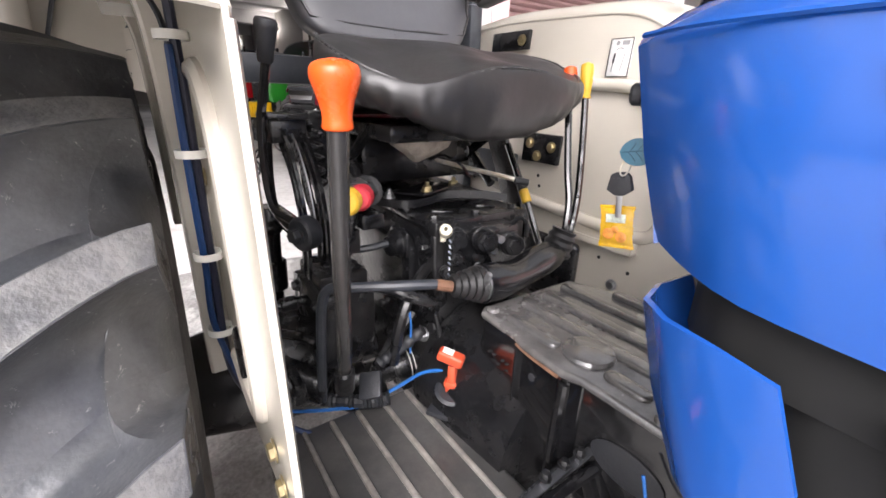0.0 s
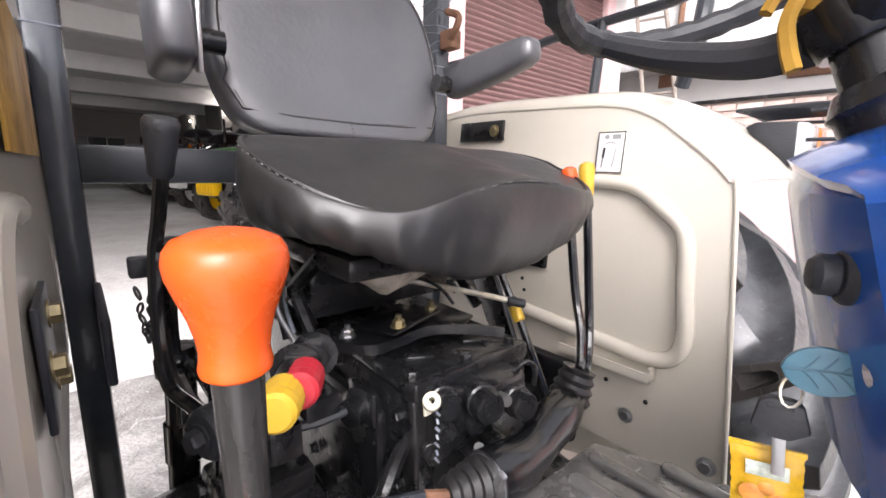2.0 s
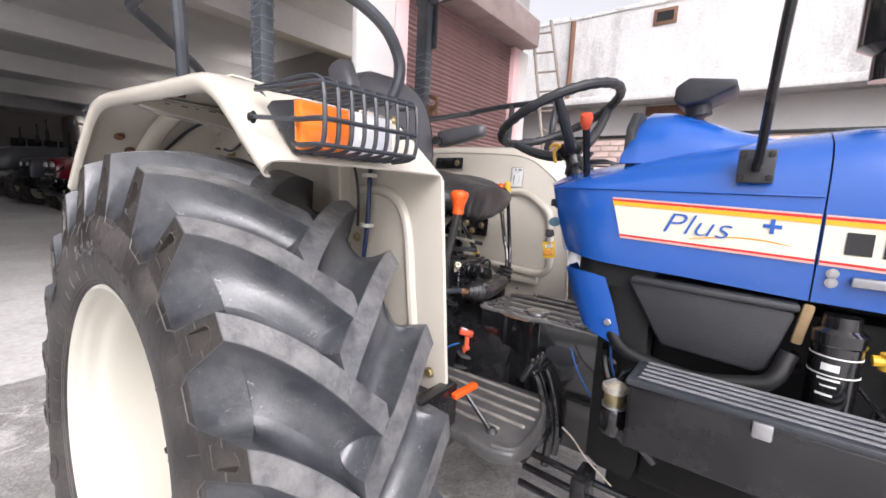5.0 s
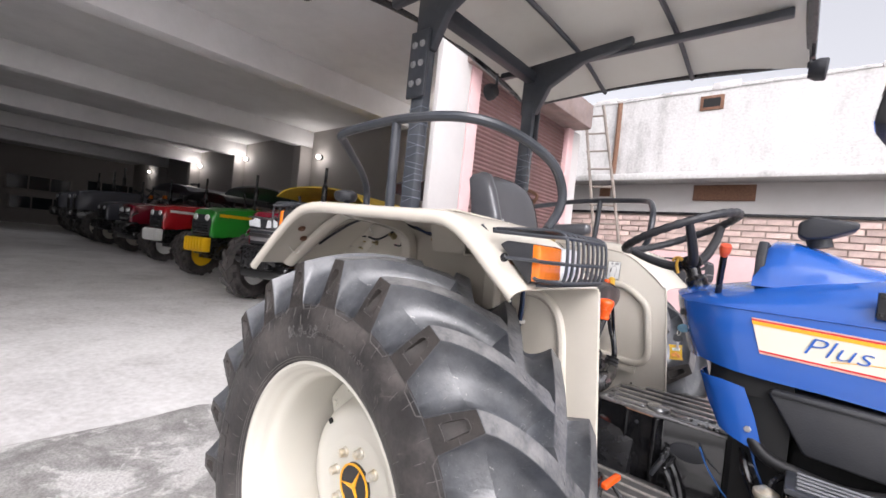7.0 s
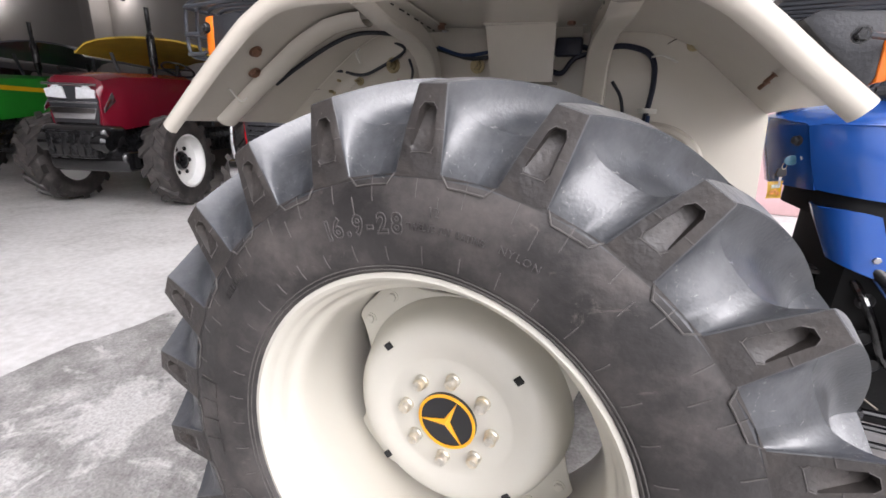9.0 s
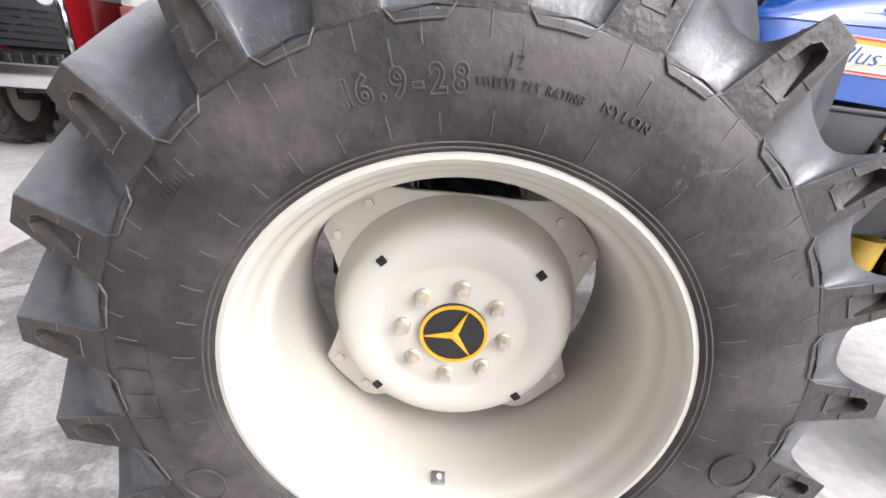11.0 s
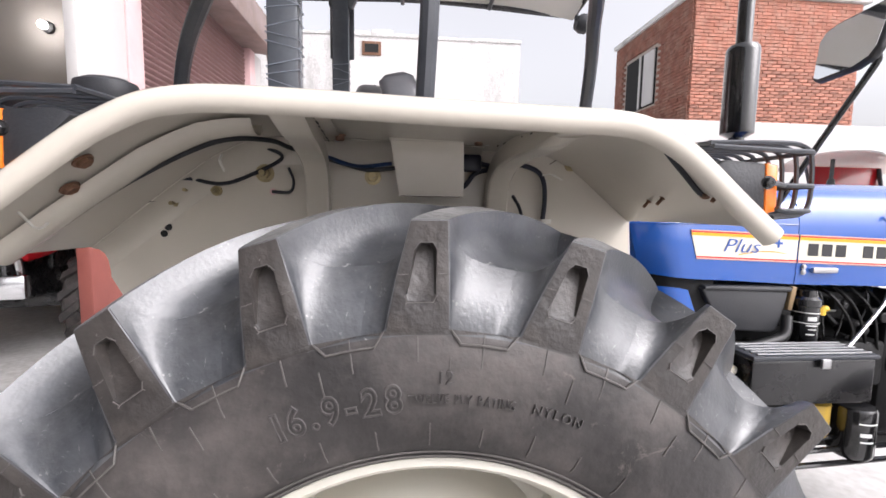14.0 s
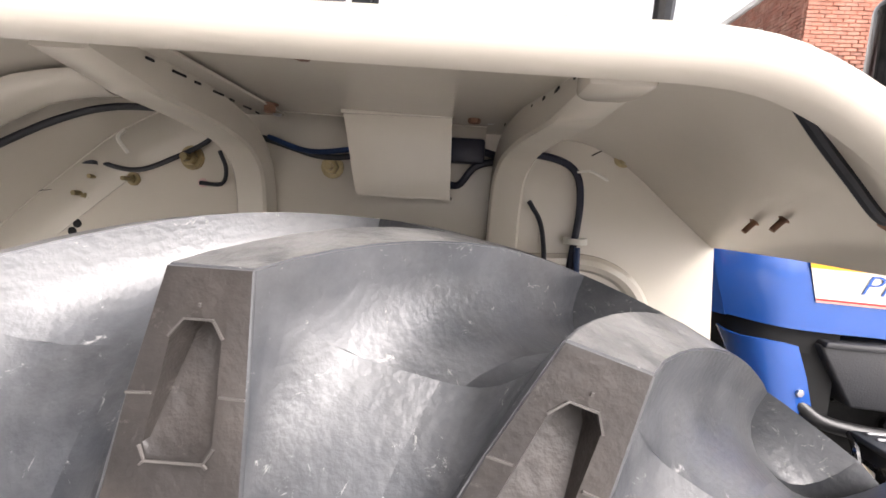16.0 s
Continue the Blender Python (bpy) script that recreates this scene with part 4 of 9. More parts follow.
# ---- near fender: a rolled shell, an inner wall, ribs and front plate
SHELL = [(-0.70, 1.276), (-0.573, 1.379), (-0.465, 1.461), (-0.42, 1.488), (-0.375, 1.509), (-0.33, 1.519), (-0.27, 1.5235), (-0.13, 1.521), (0.03, 1.516), (0.20, 1.512), (0.275, 1.510), (0.325, 1.501), (0.375, 1.477), (0.42, 1.444), (0.47, 1.401), (0.537, 1.346)]
SHELLS = [(p.x, p.z) for p in spline([(x, 0, z) for x, z in SHELL], 3)]
YO, YI = -0.075, 0.366


def fender():
    rows = []
    n = len(SHELLS)
    for i, (x, z) in enumerate(SHELLS):
        a, b = SHELLS[max(i - 1, 0)], SHELLS[min(i + 1, n - 1)]
        t = Vector((b[0] - a[0], 0, b[1] - a[1])).normalized()
        nrm = Vector((-t.z, 0, t.x))
        base = Vector((x, 0, z))
        rows.append([base + Vector((0, y, 0)) + nrm * h for y, h in
                     ((YO + 0.014, -0.037), (YO + 0.004, -0.035), (YO - 0.003, -0.028), (YO - 0.004, -0.018), (YO - 0.001, -0.009), (YO + 0.006, -0.003), (YO + 0.016, 0.0005), (YO + 0.04, 0.002), (0.05, 0.003), (0.2, 0.003), (YI - 0.02, 0.0), (YI, -0.002))])
    return sheet(rows, 0.004)


fen = part("fender", fender(), CREAM, tractor, "cream painted steel mudguard over the tyre", smooth=45)
# inner wall follows the shell and steps down behind the tyre
wall_poly = [(x, z - 0.004) for x, z in SHELLS] + [(0.545, 1.25), (0.567, 1.0), (0.585, 0.80), (0.18, 0.80), (0.1, 0.98), (-0.3, 1.0), (-0.62, 1.05), (-0.70, 1.2)]
part("inner_wall", prism(wall_poly, "y", YI, YI + 0.005), CREAM, fen)
# rolled corner between roof and wall
cor = [[(x, YI - 0.055 + 0.055 * math.sin(q * math.pi / 8), z - 0.055 + 0.055 * math.cos(q * math.pi / 8) - 0.004) for q in range(5)] for x, z in SHELLS if x < 0.2]
part("corner_roll", sheet(cor, 0.002), CREAM, fen)


def rib(path):
    pts = spline(path, 5)
    rows = []
    for i, p in enumerate(pts):
        d = (pts[min(i + 1, len(pts) - 1)] - pts[max(0, i - 1)]).normalized()
        nz = Vector((1, 0, 0)).cross(d).normalized()
        k = min(1, 0.35 + i * 0.16)
        rows.append([p + Vector((sx * 0.025, 0, 0)) + nz * h for sx, h in ((-1, -0.016 * k), (-1, 0.02), (-0.8, 0.023), (0.8, 0.023), (1, 0.02), (1, -0.016 * k), (0.85, -0.02 * k), (-0.85, -0.02 * k))])
    return loft(rows)


RIBS = (((-0.198, -0.02, 1.501), (-0.205, 0.08, 1.497), (-0.215, 0.2, 1.487), (-0.222, 0.29, 1.462), (-0.226, 0.338, 1.40), (-0.226, 0.348, 1.22), (-0.22, 0.348, 0.98)),
        ((0.245, 0.035, 1.50), (0.228, 0.12, 1.496), (0.205, 0.22, 1.486), (0.192, 0.295, 1.462), (0.187, 0.338, 1.40), (0.187, 0.348, 1.22), (0.19, 0.348, 0.82)))
for path in RIBS:
    rb_ = part("support_rib", rib(path), CREAM, fen, "folded steel support rib", smooth=40)
    x0, x1 = path[0][0], path[3][0]
    part("rib_flange", prism([(x0 - 0.05, -0.01), (x0 + 0.05, -0.01), (x1 + 0.05, 0.35), (x1 - 0.05, 0.35)], "z", 1.5135, 1.5175, 0.001), CREAM, rb_)
    for k in range(7):
        f = 0.06 + k * 0.13
        for s in (-1, 1):
            x, y = x0 + (x1 - x0) * f + s * 0.0262, f * 0.30
            part("weld_slit", bx(x - 0.0007, x + 0.0007, y + 0.02, y + 0.02 + 0.010 * (1 + k % 2), 1.5055, 1.508), SHADEBLACK, rb_)
    # bright steel discs standing in for small holes that show the sky
    for f, s in ((0.06, -1), (0.95, 1), (0.9, -1)):
        x, y = x0 + (x1 - x0) * f + s * 0.042, 0.0 + f * 0.33
        part("rivet", lathe([(0, 0), (0.007, 0), (0.005, 0.003), (0, 0.0035)], axis_to((x, y, 1.513), (x, y, 1.0)), 12), STEEL, rb_)
part("rib_end", prism([(0.216, 0.0), (0.272, 0.0), (0.272, 0.04), (0.262, 0.055), (0.226, 0.055), (0.216, 0.04)], "z", 1.488, 1.514, 0.006, 2), CREAM, fen)
part("box_bracket", join([loft([[(-0.062, 0.272, 1.517), (0.098, 0.272, 1.517), (0.098, 0.279, 1.517), (-0.062, 0.279, 1.517)], [(-0.042, 0.282, 1.398), (0.101, 0.282, 1.398), (0.101, 0.289, 1.398), (-0.042, 0.289, 1.398)]]), bx(-0.042, 0.101, 0.283, 0.362, 1.394, 1.399)]), CREAM, fen)
part("bracket_lip", bx(-0.064, 0.10, 0.268, 0.276, 1.511, 1.5185, 0.001), CREAM, fen)
for x, z, r in ((-0.105, 1.439, 0.013), (-0.352, 1.442, 0.014), (-0.418, 1.495, 0.010), (-0.55, 1.37, 0.009), (0.376, 1.478, 0.010), (-0.46, 1.40, 0.008), (-0.52, 1.40, 0.008)):
    y = YI - 0.001
    part("fender_bolt", join([rod((x, y, z), (x, y - 0.003, z), r * 1.5, 16), hexbolt((x, y - 0.003, z), (x, y - 1, z), r), rod((x, y - 0.01, z), (x, y - 0.026, z), r * 0.5, 8)]), ZINC, fen, "yellow zinc bolt")
for x, z in ((-0.335, 1.40), (-0.58, 1.30), (-0.57, 1.315)):
    part("wall_hole", rod((x, YI - 0.0015, z), (x, YI + 0.004, z), 0.008, 12), PINKWALL if x == -0.335 else SHADEBLACK, fen)
for path in (((0.325, 1.492), (0.345, 1.502), (0.37, 1.498)), ((0.40, 1.478), (0.433, 1.455)), ((-0.47, 1.488), (-0.45, 1.505), (-0.40, 1.512))):
    part("stamped_line", tube([(x, YI - 0.0005, z - 0.012) for x, z in path], 0.0012, 4, 3), BLACK, fen)
for x, y, z in ((0.486, 0.196, 1.392), (0.48, 0.14, 1.397), (0.477, -0.012, 1.40)):
    p = Vector((x, y, z))
    part("lamp_stud", join([rod(p, p + Vector((-0.014, 0.0, -0.016)), 0.0035, 8), hexbolt(p, p + Vector((-0.1, 0, -0.11)), 0.0065)]), RUST, fen, "rusty threaded stud")
for x, y in ((-0.02, 0.02), (-0.165, 0.26), (0.13, 0.27)):
    part("drain_bolt", hexbolt((x, y, 1.517), (x, y, 1.0), 0.009, 0.012), RUST, fen)
part("weld_patch", prism([(-0.06, 0.0), (0.085, 0.0), (0.085, 0.012), (-0.06, 0.012)], "z", 1.516, 1.5172), CREAM, fen)
for y, x in ((0.02, -0.50), (0.06, -0.55)):
    z = interp(x, SHELL) - 0.006
    part("slope_bolt", hexbolt((x, y, z), (x + 0.09, y, z - 0.11), 0.011), RUST, fen)
# half-round stiffener along the rear slope
stiff = []
for k in range(15):
    x = -0.685 + k * 0.028
    z, z2 = interp(x, SHELL), interp(x + 0.01, SHELL)
    nrm = Vector((-(z2 - z), 0, 0.01)).normalized()
    y = 0.085 + 0.004 * k
    stiff.append([Vector((x, y + 0.03 * math.cos(q * math.pi / 8), z - 0.006)) - nrm * 0.024 * math.sin(q * math.pi / 8) for q in range(9)])
part("stiffener", loft(stiff, wrap=False, cap=False), CREAM, fen, "half-round steel stiffener", smooth=50)
part("stiffener_tie", tube([Vector((-0.60, 0.03, interp(-0.60, SHELL) - 0.006)), Vector((-0.598, 0.06, interp(-0.60, SHELL) - 0.032)), Vector((-0.595, 0.09, interp(-0.595, SHELL) - 0.012))], 0.0022, 5), TIE, fen)
# cable looms under the fender
part("cable", tube([(-0.572, 0.15, 1.372), (-0.516, 0.17, 1.415), (-0.432, 0.20, 1.470), (-0.375, 0.235, 1.498), (-0.31, 0.275, 1.503), (-0.28, 0.325, 1.495), (-0.20, 0.35, 1.475), (-0.12, 0.354, 1.455), (-0.05, 0.354, 1.46)], 0.0052, 8), CABLE, fen)
part("cable", tube([(-0.21, 0.347, 1.482), (-0.14, 0.35, 1.462), (-0.06, 0.35, 1.47)], 0.0045, 8), BLUECABLE, fen)
part("cable", tube([(0.09, 0.354, 1.47), (0.13, 0.345, 1.478), (0.18, 0.354, 1.47), (0.24, 0.35, 1.475), (0.295, 0.35, 1.455), (0.31, 0.35, 1.40), (0.303, 0.352, 1.30), (0.298, 0.352, 1.20), (0.275, 0.352, 1.02), (0.262, 0.355, 0.85), (0.26, 0.40, 0.74)], 0.006, 8), LOOM, fen)
part("cable", tube([(0.08, 0.352, 1.425), (0.11, 0.35, 1.42), (0.135, 0.345, 1.45), (0.17, 0.35, 1.462)], 0.006, 8), LOOM, fen)
part("cable_block", bx(0.09, 0.15, 0.335, 0.362, 1.455, 1.495, 0.006), LOOM, fen)
part("cable", tube([(-0.53, 0.358, 1.446), (-0.50, 0.345, 1.425), (-0.44, 0.345, 1.415), (-0.38, 0.345, 1.435), (-0.31, 0.35, 1.475), (-0.34, 0.352, 1.497), (-0.41, 0.352, 1.51)], 0.0042, 8), CABLE, fen)
part("cable_grommet", lathe([(0, 0), (0.011, 0), (0.011, 0.006), (0.007, 0.01), (0, 0.01)], axis_to((-0.535, 0.362, 1.446), (-0.535, 0, 1.446)), 14), CABLE, fen)
part("cable", tube([(-0.295, 0.35, 1.455), (-0.285, 0.352, 1.425), (-0.295, 0.355, 1.40), (-0.335, 0.358, 1.40)], 0.0035, 6), CABLE, fen)
part("cable", tube([(0.225, 0.33, 1.40), (0.25, 0.345, 1.36), (0.262, 0.35, 1.28), (0.262, 0.35, 1.2)], 0.004, 6), CABLE, fen)
part("cable", tube([(0.31, 0.344, 1.33), (0.312, 0.342, 1.22), (0.285, 0.343, 1.05), (0.27, 0.345, 0.92), (0.31, 0.40, 0.76), (0.36, 0.52, 0.69), (0.40, 0.64, 0.675), (0.43, 0.69, 0.68)], 0.005, 6), BLUECABLE, fen, "blue cable")
for x, y, z in ((0.307, 0.349, 1.34), (0.30, 0.349, 1.205), (0.282, 0.349, 1.06), (0.268, 0.35, 0.93)):
    part("cable_tie", moved(lathe([(0.017, -0.005), (0.0195, -0.005), (0.0195, 0.005), (0.017, 0.005)], None, 14, closed=True), pose(x, y, z)), TIE, fen)
for x in (0.297, 0.30):
    part("cable_tie", tube([(x, 0.336, 1.45), (x + 0.02, 0.334, 1.452), (x + 0.05, 0.345, 1.44)], 0.0018, 5), TIE, fen)
part("cable_tie", tube([(-0.42, 0.30, 1.475), (-0.418, 0.285, 1.46), (-0.416, 0.30, 1.44)], 0.003, 5), TIE, fen)
part("lamp_cable", tube([(0.372, 0.0, 1.482), (0.40, 0.006, 1.455), (0.435, 0.014, 1.425), (0.462, 0.02, 1.402), (0.475, 0.021, 1.396)], 0.0048, 8), CABLE, fen)
part("cable_grommet", hexbolt((0.475, 0.021, 1.397), (0.45, 0.021, 1.37), 0.0075), RUST, fen)

# front plate of the near fender, embossed, with its folded edge
def front_plate():
    rows = []
    for k in range(13):
        z = 1.335 - k * (1.335 - 0.78) / 12
        xf = 0.545 + (1.25 - z) * 0.087
        rows.append([(xf - 0.03, YI + 0.003, z), (xf - 0.004, YI + 0.003, z), (xf + 0.002, YI + 0.004, z), (xf + 0.003, YI + 0.007, z), (xf - 0.004, YI + 0.0105, z), (xf - 0.02, YI + 0.0115, z)])
    return sheet(rows, 0.003)


part("front_plate", front_plate(), CREAM, tractor, "cream folded front edge of the mudguard", smooth=50)
# pressed ridge on the inner wall, seen past the tyre
part("wall_ridge", tube([(0.24, YI + 0.002, 1.30), (0.34, YI + 0.001, 1.302), (0.405, YI + 0.001, 1.27), (0.438, YI + 0.001, 1.20), (0.455, YI + 0.001, 1.06), (0.468, YI + 0.001, 0.94), (0.455, YI + 0.001, 0.90), (0.41, YI + 0.002, 0.885), (0.3, YI + 0.002, 0.90)], 0.015, 10, 6), CREAM, fen)
part("front_cover", prism([(-0.30, 1.519), (0.20, 1.511), (0.31, 1.502), (0.375, 1.475), (0.43, 1.434), (0.53, 1.345), (0.515, 1.325), (0.30, 1.44), (-0.30, 1.46)], "y", YI + 0.0055, 0.375, 0.001, 1), CREAM, tractor)
part("pad_strip", bx(-0.12, 0.27, 0.3755, 0.3785, 1.345, 1.50, 0.001), mat("ochre_pad", (0.42, 0.24, 0.04), 0.45, vary=0.35, scale=14, dirt=(0.12, 0.07, 0.03), dirt_amount=0.8, dirt_scale=12), fen, "stained ochre foam strip")
for x, y, z in ((0.50, 0.36, 0.875), (0.53, 0.36, 0.845)):
    part("wall_bolt", hexbolt((x, YI - 0.001, z), (x, 0, z), 0.011), ZINC, fen, "yellow zinc bolt")
wb = part("wall_bracket", bx(0.165, 0.275, YI + 0.0075, YI + 0.0135, 1.115, 1.225, 0.002), FRAMEBLACK, fen, "black bolted bracket")
for x, z in ((0.20, 1.20), (0.245, 1.165), (0.205, 1.14)):
    part("bracket_bolt", hexbolt((x, YI + 0.0135, z), (x, 2, z), 0.010, 0.011), ZINC, wb)
    part("bracket_bolt", hexbolt((x, YI - 0.001, z), (x, 0, z), 0.010, 0.011), ZINC, wb)
part("lift_cylinder", join([rod((0.36, 0.385, 0.90), (0.42, 0.385, 0.72), 0.014, 14), rod((0.30, 0.39, 0.94), (0.37, 0.385, 0.89), 0.03, 16, 0.004)]), BLACK, tractor)
part("front_gusset", bx(0.56, 0.60, 0.20, 0.40, 0.66, 0.83, 0.01), BLACK, tractor)

# ---- lamp unit on the fender
lampb = part("side_lamp", prism([(0.45, 1.439), (0.468, 1.449), (0.536, 1.445), (0.54, 1.37), (0.532, 1.358)], "y", -0.03, 0.178, 0.004), PLASTIC, tractor, "black lamp housing on the mudguard")
part("amber_lens", prism([(0.535, 1.446), (0.556, 1.443), (0.559, 1.37), (0.539, 1.364)], "y", -0.032, 0.068, 0.004), LENSO, lampb, "amber indicator lens")
part("clear_lens", prism([(0.535, 1.446), (0.556, 1.443), (0.559, 1.37), (0.539, 1.364)], "y", 0.071, 0.176, 0.004), LENSW, lampb, "clear side lamp lens")
for k in range(9):
    y = -0.03 + k * 0.0265
    part("cage_bar", tube([(0.437, y, 1.474), (0.56, y, 1.477), (0.598, y, 1.472), (0.612, y, 1.456), (0.616, y, 1.405), (0.612, y, 1.377), (0.598, y, 1.365), (0.553, y, 1.36)], 0.0038, 6, 3), FRAMEBLACK, lampb)
for xf, z, back in ((0.610, 1.463, 0.437), (0.616, 1.41, 0.545), (0.612, 1.371, 0.55)):
    part("cage_rail", tube([(back, -0.04, z + 0.004), (0.56, -0.04, z), (0.598, -0.038, z), (xf, -0.025, z), (xf, 0.06, z), (xf, 0.17, z), (xf - 0.012, 0.187, z), (0.555, 0.19, z)], 0.0042, 6, 3), FRAMEBLACK, lampb)
part("cage_rail", tube([(0.437, -0.04, 1.472), (0.435, 0.07, 1.476), (0.437, 0.19, 1.472)], 0.0042, 6, 3), FRAMEBLACK, lampb)
part("cage_stay", tube([(0.497, -0.083, 1.411), (0.525, -0.062, 1.411), (0.56, -0.04, 1.41)], 0.0038, 6), FRAMEBLACK, lampb)
part("cage_bolt", hexbolt((0.497, -0.077, 1.411), (0.497, -1, 1.411), 0.0075, 0.008), CAST, lampb)

# the same lamp unit at the back of the mudguard
def turned_part(ob, parent):
    me = ob.data.copy()
    me.transform(Matrix.Translation((-0.025, 0.0, 0.045)) @ Matrix.Diagonal((-1, 1, 1, 1)))
    me.flip_normals()
    o = new(ob.name.split(".")[0], me)
    o.parent = parent
    if "label" in ob:
        o["label"] = ob["label"]
    for ch in list(ob.children):
        turned_part(ch, o)


turned_part(lampb, tractor)

# ---- handrail over the near fender
rail = part("handrail", tube([(0.375, 0.335, 1.508), (0.396, 0.35, 1.56), (0.402, 0.35, 1.62), (0.39, 0.305, 1.69), (0.355, 0.22, 1.738), (0.30, 0.10, 1.768), (0.2, 0.03, 1.78), (0.01, 0.003, 1.784), (-0.2, -0.004, 1.772), (-0.262, -0.004, 1.76), (-0.292, 0.03, 1.752), (-0.36, 0.12, 1.725), (-0.45, 0.24, 1.685), (-0.50, 0.31, 1.63), (-0.51, 0.325, 1.56), (-0.512, 0.33, 1.42)], 0.0145, 10, 5), FRAMEBLACK, tractor, "black tubular handrail on the mudguard")
part("rail_stay", tube([(0.01, 0.006, 1.785), (0.006, 0.012, 1.65), (0.0, 0.02, 1.516)], 0.015, 10), FRAMEBLACK, rail)

# ---- roll-over frame and canopy
PX = -0.31
for y in (0.398, 1.27):
    s = 1 if y < CY else -1
    po = part("roll_post", moved(bx(-0.036, 0.036, -0.025, 0.025, 0.55, 2.30, 0.008), pose(PX, y, 0)), POSTPAINT, tractor, "dark roll bar post wrapped in film")
    part("post_plate", moved(bx(-0.052, 0.052, -0.008, 0.008, 2.02, 2.3, 0.006), pose(PX, y - s * 0.034, 0)), FRAMEBLACK, po)
    for z in (2.08, 2.16, 2.24):
        for dx in (-0.022, 0.022):
            p = (PX + dx, y - s * 0.042, z)
            part("post_bolt", hexbolt(p, (p[0], p[1] - s, p[2]), 0.011), STEEL, po)
    part("canopy_arm", prism([(PX - 0.05, 2.22), (PX + 0.05, 2.22), (PX + 0.12, 2.36), (PX + 0.30, 2.46), (PX + 0.55, 2.5), (PX + 0.55, 2.54), (PX - 0.05, 2.50)], "y", y - 0.02, y + 0.02, 0.008), FRAMEBLACK, po)
    for k in range(16):
        z = 1.56 + k * 0.028 + 0.006 * math.sin(k * 2.3)
        tilt = 0.012 * math.sin(k * 1.7)
        ring = [(PX + sx * 0.0372, y + sy * 0.0262, z + tilt * sx) for sx, sy in ((-1, -1), (1, -1), (1, 1), (-1, 1))]
        part("film_fold", tube(ring, 0.0013, 4, closed=True, smooth_path=False), FILM, po)
    part("base_bracket", join([bx(PX + 0.04, PX + 0.30, y + s * 0.025 - 0.006, y + s * 0.025 + 0.006, 1.02, 1.12, 0.004)]), FRAMEBLACK, po)
part("roll_cross", bx(PX - 0.03, PX + 0.03, 0.42, 1.28, 1.30, 1.37, 0.006), FRAMEBLACK, tractor)
part("roll_cross", bx(PX - 0.03, PX + 0.03, 0.40, 1.30, 2.40, 2.46, 0.006), FRAMEBLACK, tractor)
part("rusty_hook", join([tube([(PX + 0.05, 1.27, 1.70), (PX + 0.10, 1.25, 1.71), (PX + 0.12, 1.25, 1.75), (PX + 0.06, 1.26, 1.78)], 0.01, 6), bx(PX + 0.04, PX + 0.09, 1.25, 1.29, 1.68, 1.73, 0.004)]), RUST, tractor)


def canopy():
    rows = []
    for i in range(13):
        u = i / 12
        x = -0.62 + 1.52 * u
        row = []
        for j in range(13):
            v = j / 12
            y = -0.02 + 1.74 * v
            z = 2.475 + 0.105 * (1 - abs(2 * v - 1) ** 2.5) + 0.03 * math.sin(u * math.pi) - 0.05 * max(0, u - 0.8) / 0.2 * 0.5
            row.append((x, y, z))
        rows.append(row)
    return sheet(rows, 0.025)


CANLINE = mat("canopy_lining", (0.62, 0.60, 0.55), 0.6, vary=0.08, scale=3, dirt=(0.38, 0.34, 0.28), dirt_amount=0.35)
can = part("canopy", canopy(), CANLINE, tractor, "sun canopy with a cream lining", smooth=50)
part("canopy_edge", tube([(-0.57, -0.02, 2.472), (0.1, -0.02223, 2.495), (0.84, -0.02, 2.46), (0.885, -0.003269, 2.46), (0.9, 0.05808, 2.472), (0.903, 0.85, 2.555), (0.9, 1.642, 2.472), (0.885, 1.703, 2.46), (0.84, 1.72, 2.46), (0.1, 1.722, 2.495), (-0.57, 1.72, 2.472), (-0.61, 1.703, 2.475), (-0.62, 1.642, 2.487), (-0.622, 0.85, 2.575), (-0.62, 0.05808, 2.487), (-0.61, -0.003269, 2.475)], 0.022, 8, 4, closed=True), BLACK, can, "black rolled canopy edge")
for x in (-0.05, 0.42):
    part("canopy_bow", tube([(x, 0.0, 2.455), (x, 0.45, 2.535), (x, 1.25, 2.535), (x, 1.7, 2.455)], 0.012, 6), FRAMEBLACK, can)
for y in (0.40, 1.30):
    part("canopy_beam", bx(-0.55, 0.85, y - 0.018, y + 0.018, 2.48, 2.515, 0.005), FRAMEBLACK, can)
for x, y in ((-0.58, 0.0), (-0.55, 1.25), (0.90, 1.68), (0.88, 0.03)):
    part("work_lamp", join([lathe([(0, 0), (0.035, 0), (0.05, 0.03), (0.05, 0.06), (0.044, 0.065), (0, 0.06)], axis_to((x, y, 2.40), (x + (0.3 if x > 0 else -0.3), y, 2.37)), 18), rod((x, y, 2.41), (x, y, 2.50), 0.008, 8)]), PLASTIC, can, "small round work lamp")

# dark rounded lamp behind the mudguard
rear_lamp = part("rear_lamp", lathe([(0, -0.03), (0.035, -0.03), (0.055, -0.022), (0.062, 0.0), (0.058, 0.02), (0.04, 0.03), (0, 0.031)], Matrix.Translation((-0.65, 0.31, 1.598)) @ Matrix.Diagonal((1.0, 0.8, 0.85, 1)), 28), PLASTIC, tractor, "dark rounded rear lamp housing")
part("lamp_stem", tube([(-0.64, 0.31, 1.58), (-0.62, 0.315, 1.50), (-0.58, 0.32, 1.37)], 0.012, 8), FRAMEBLACK, rear_lamp)

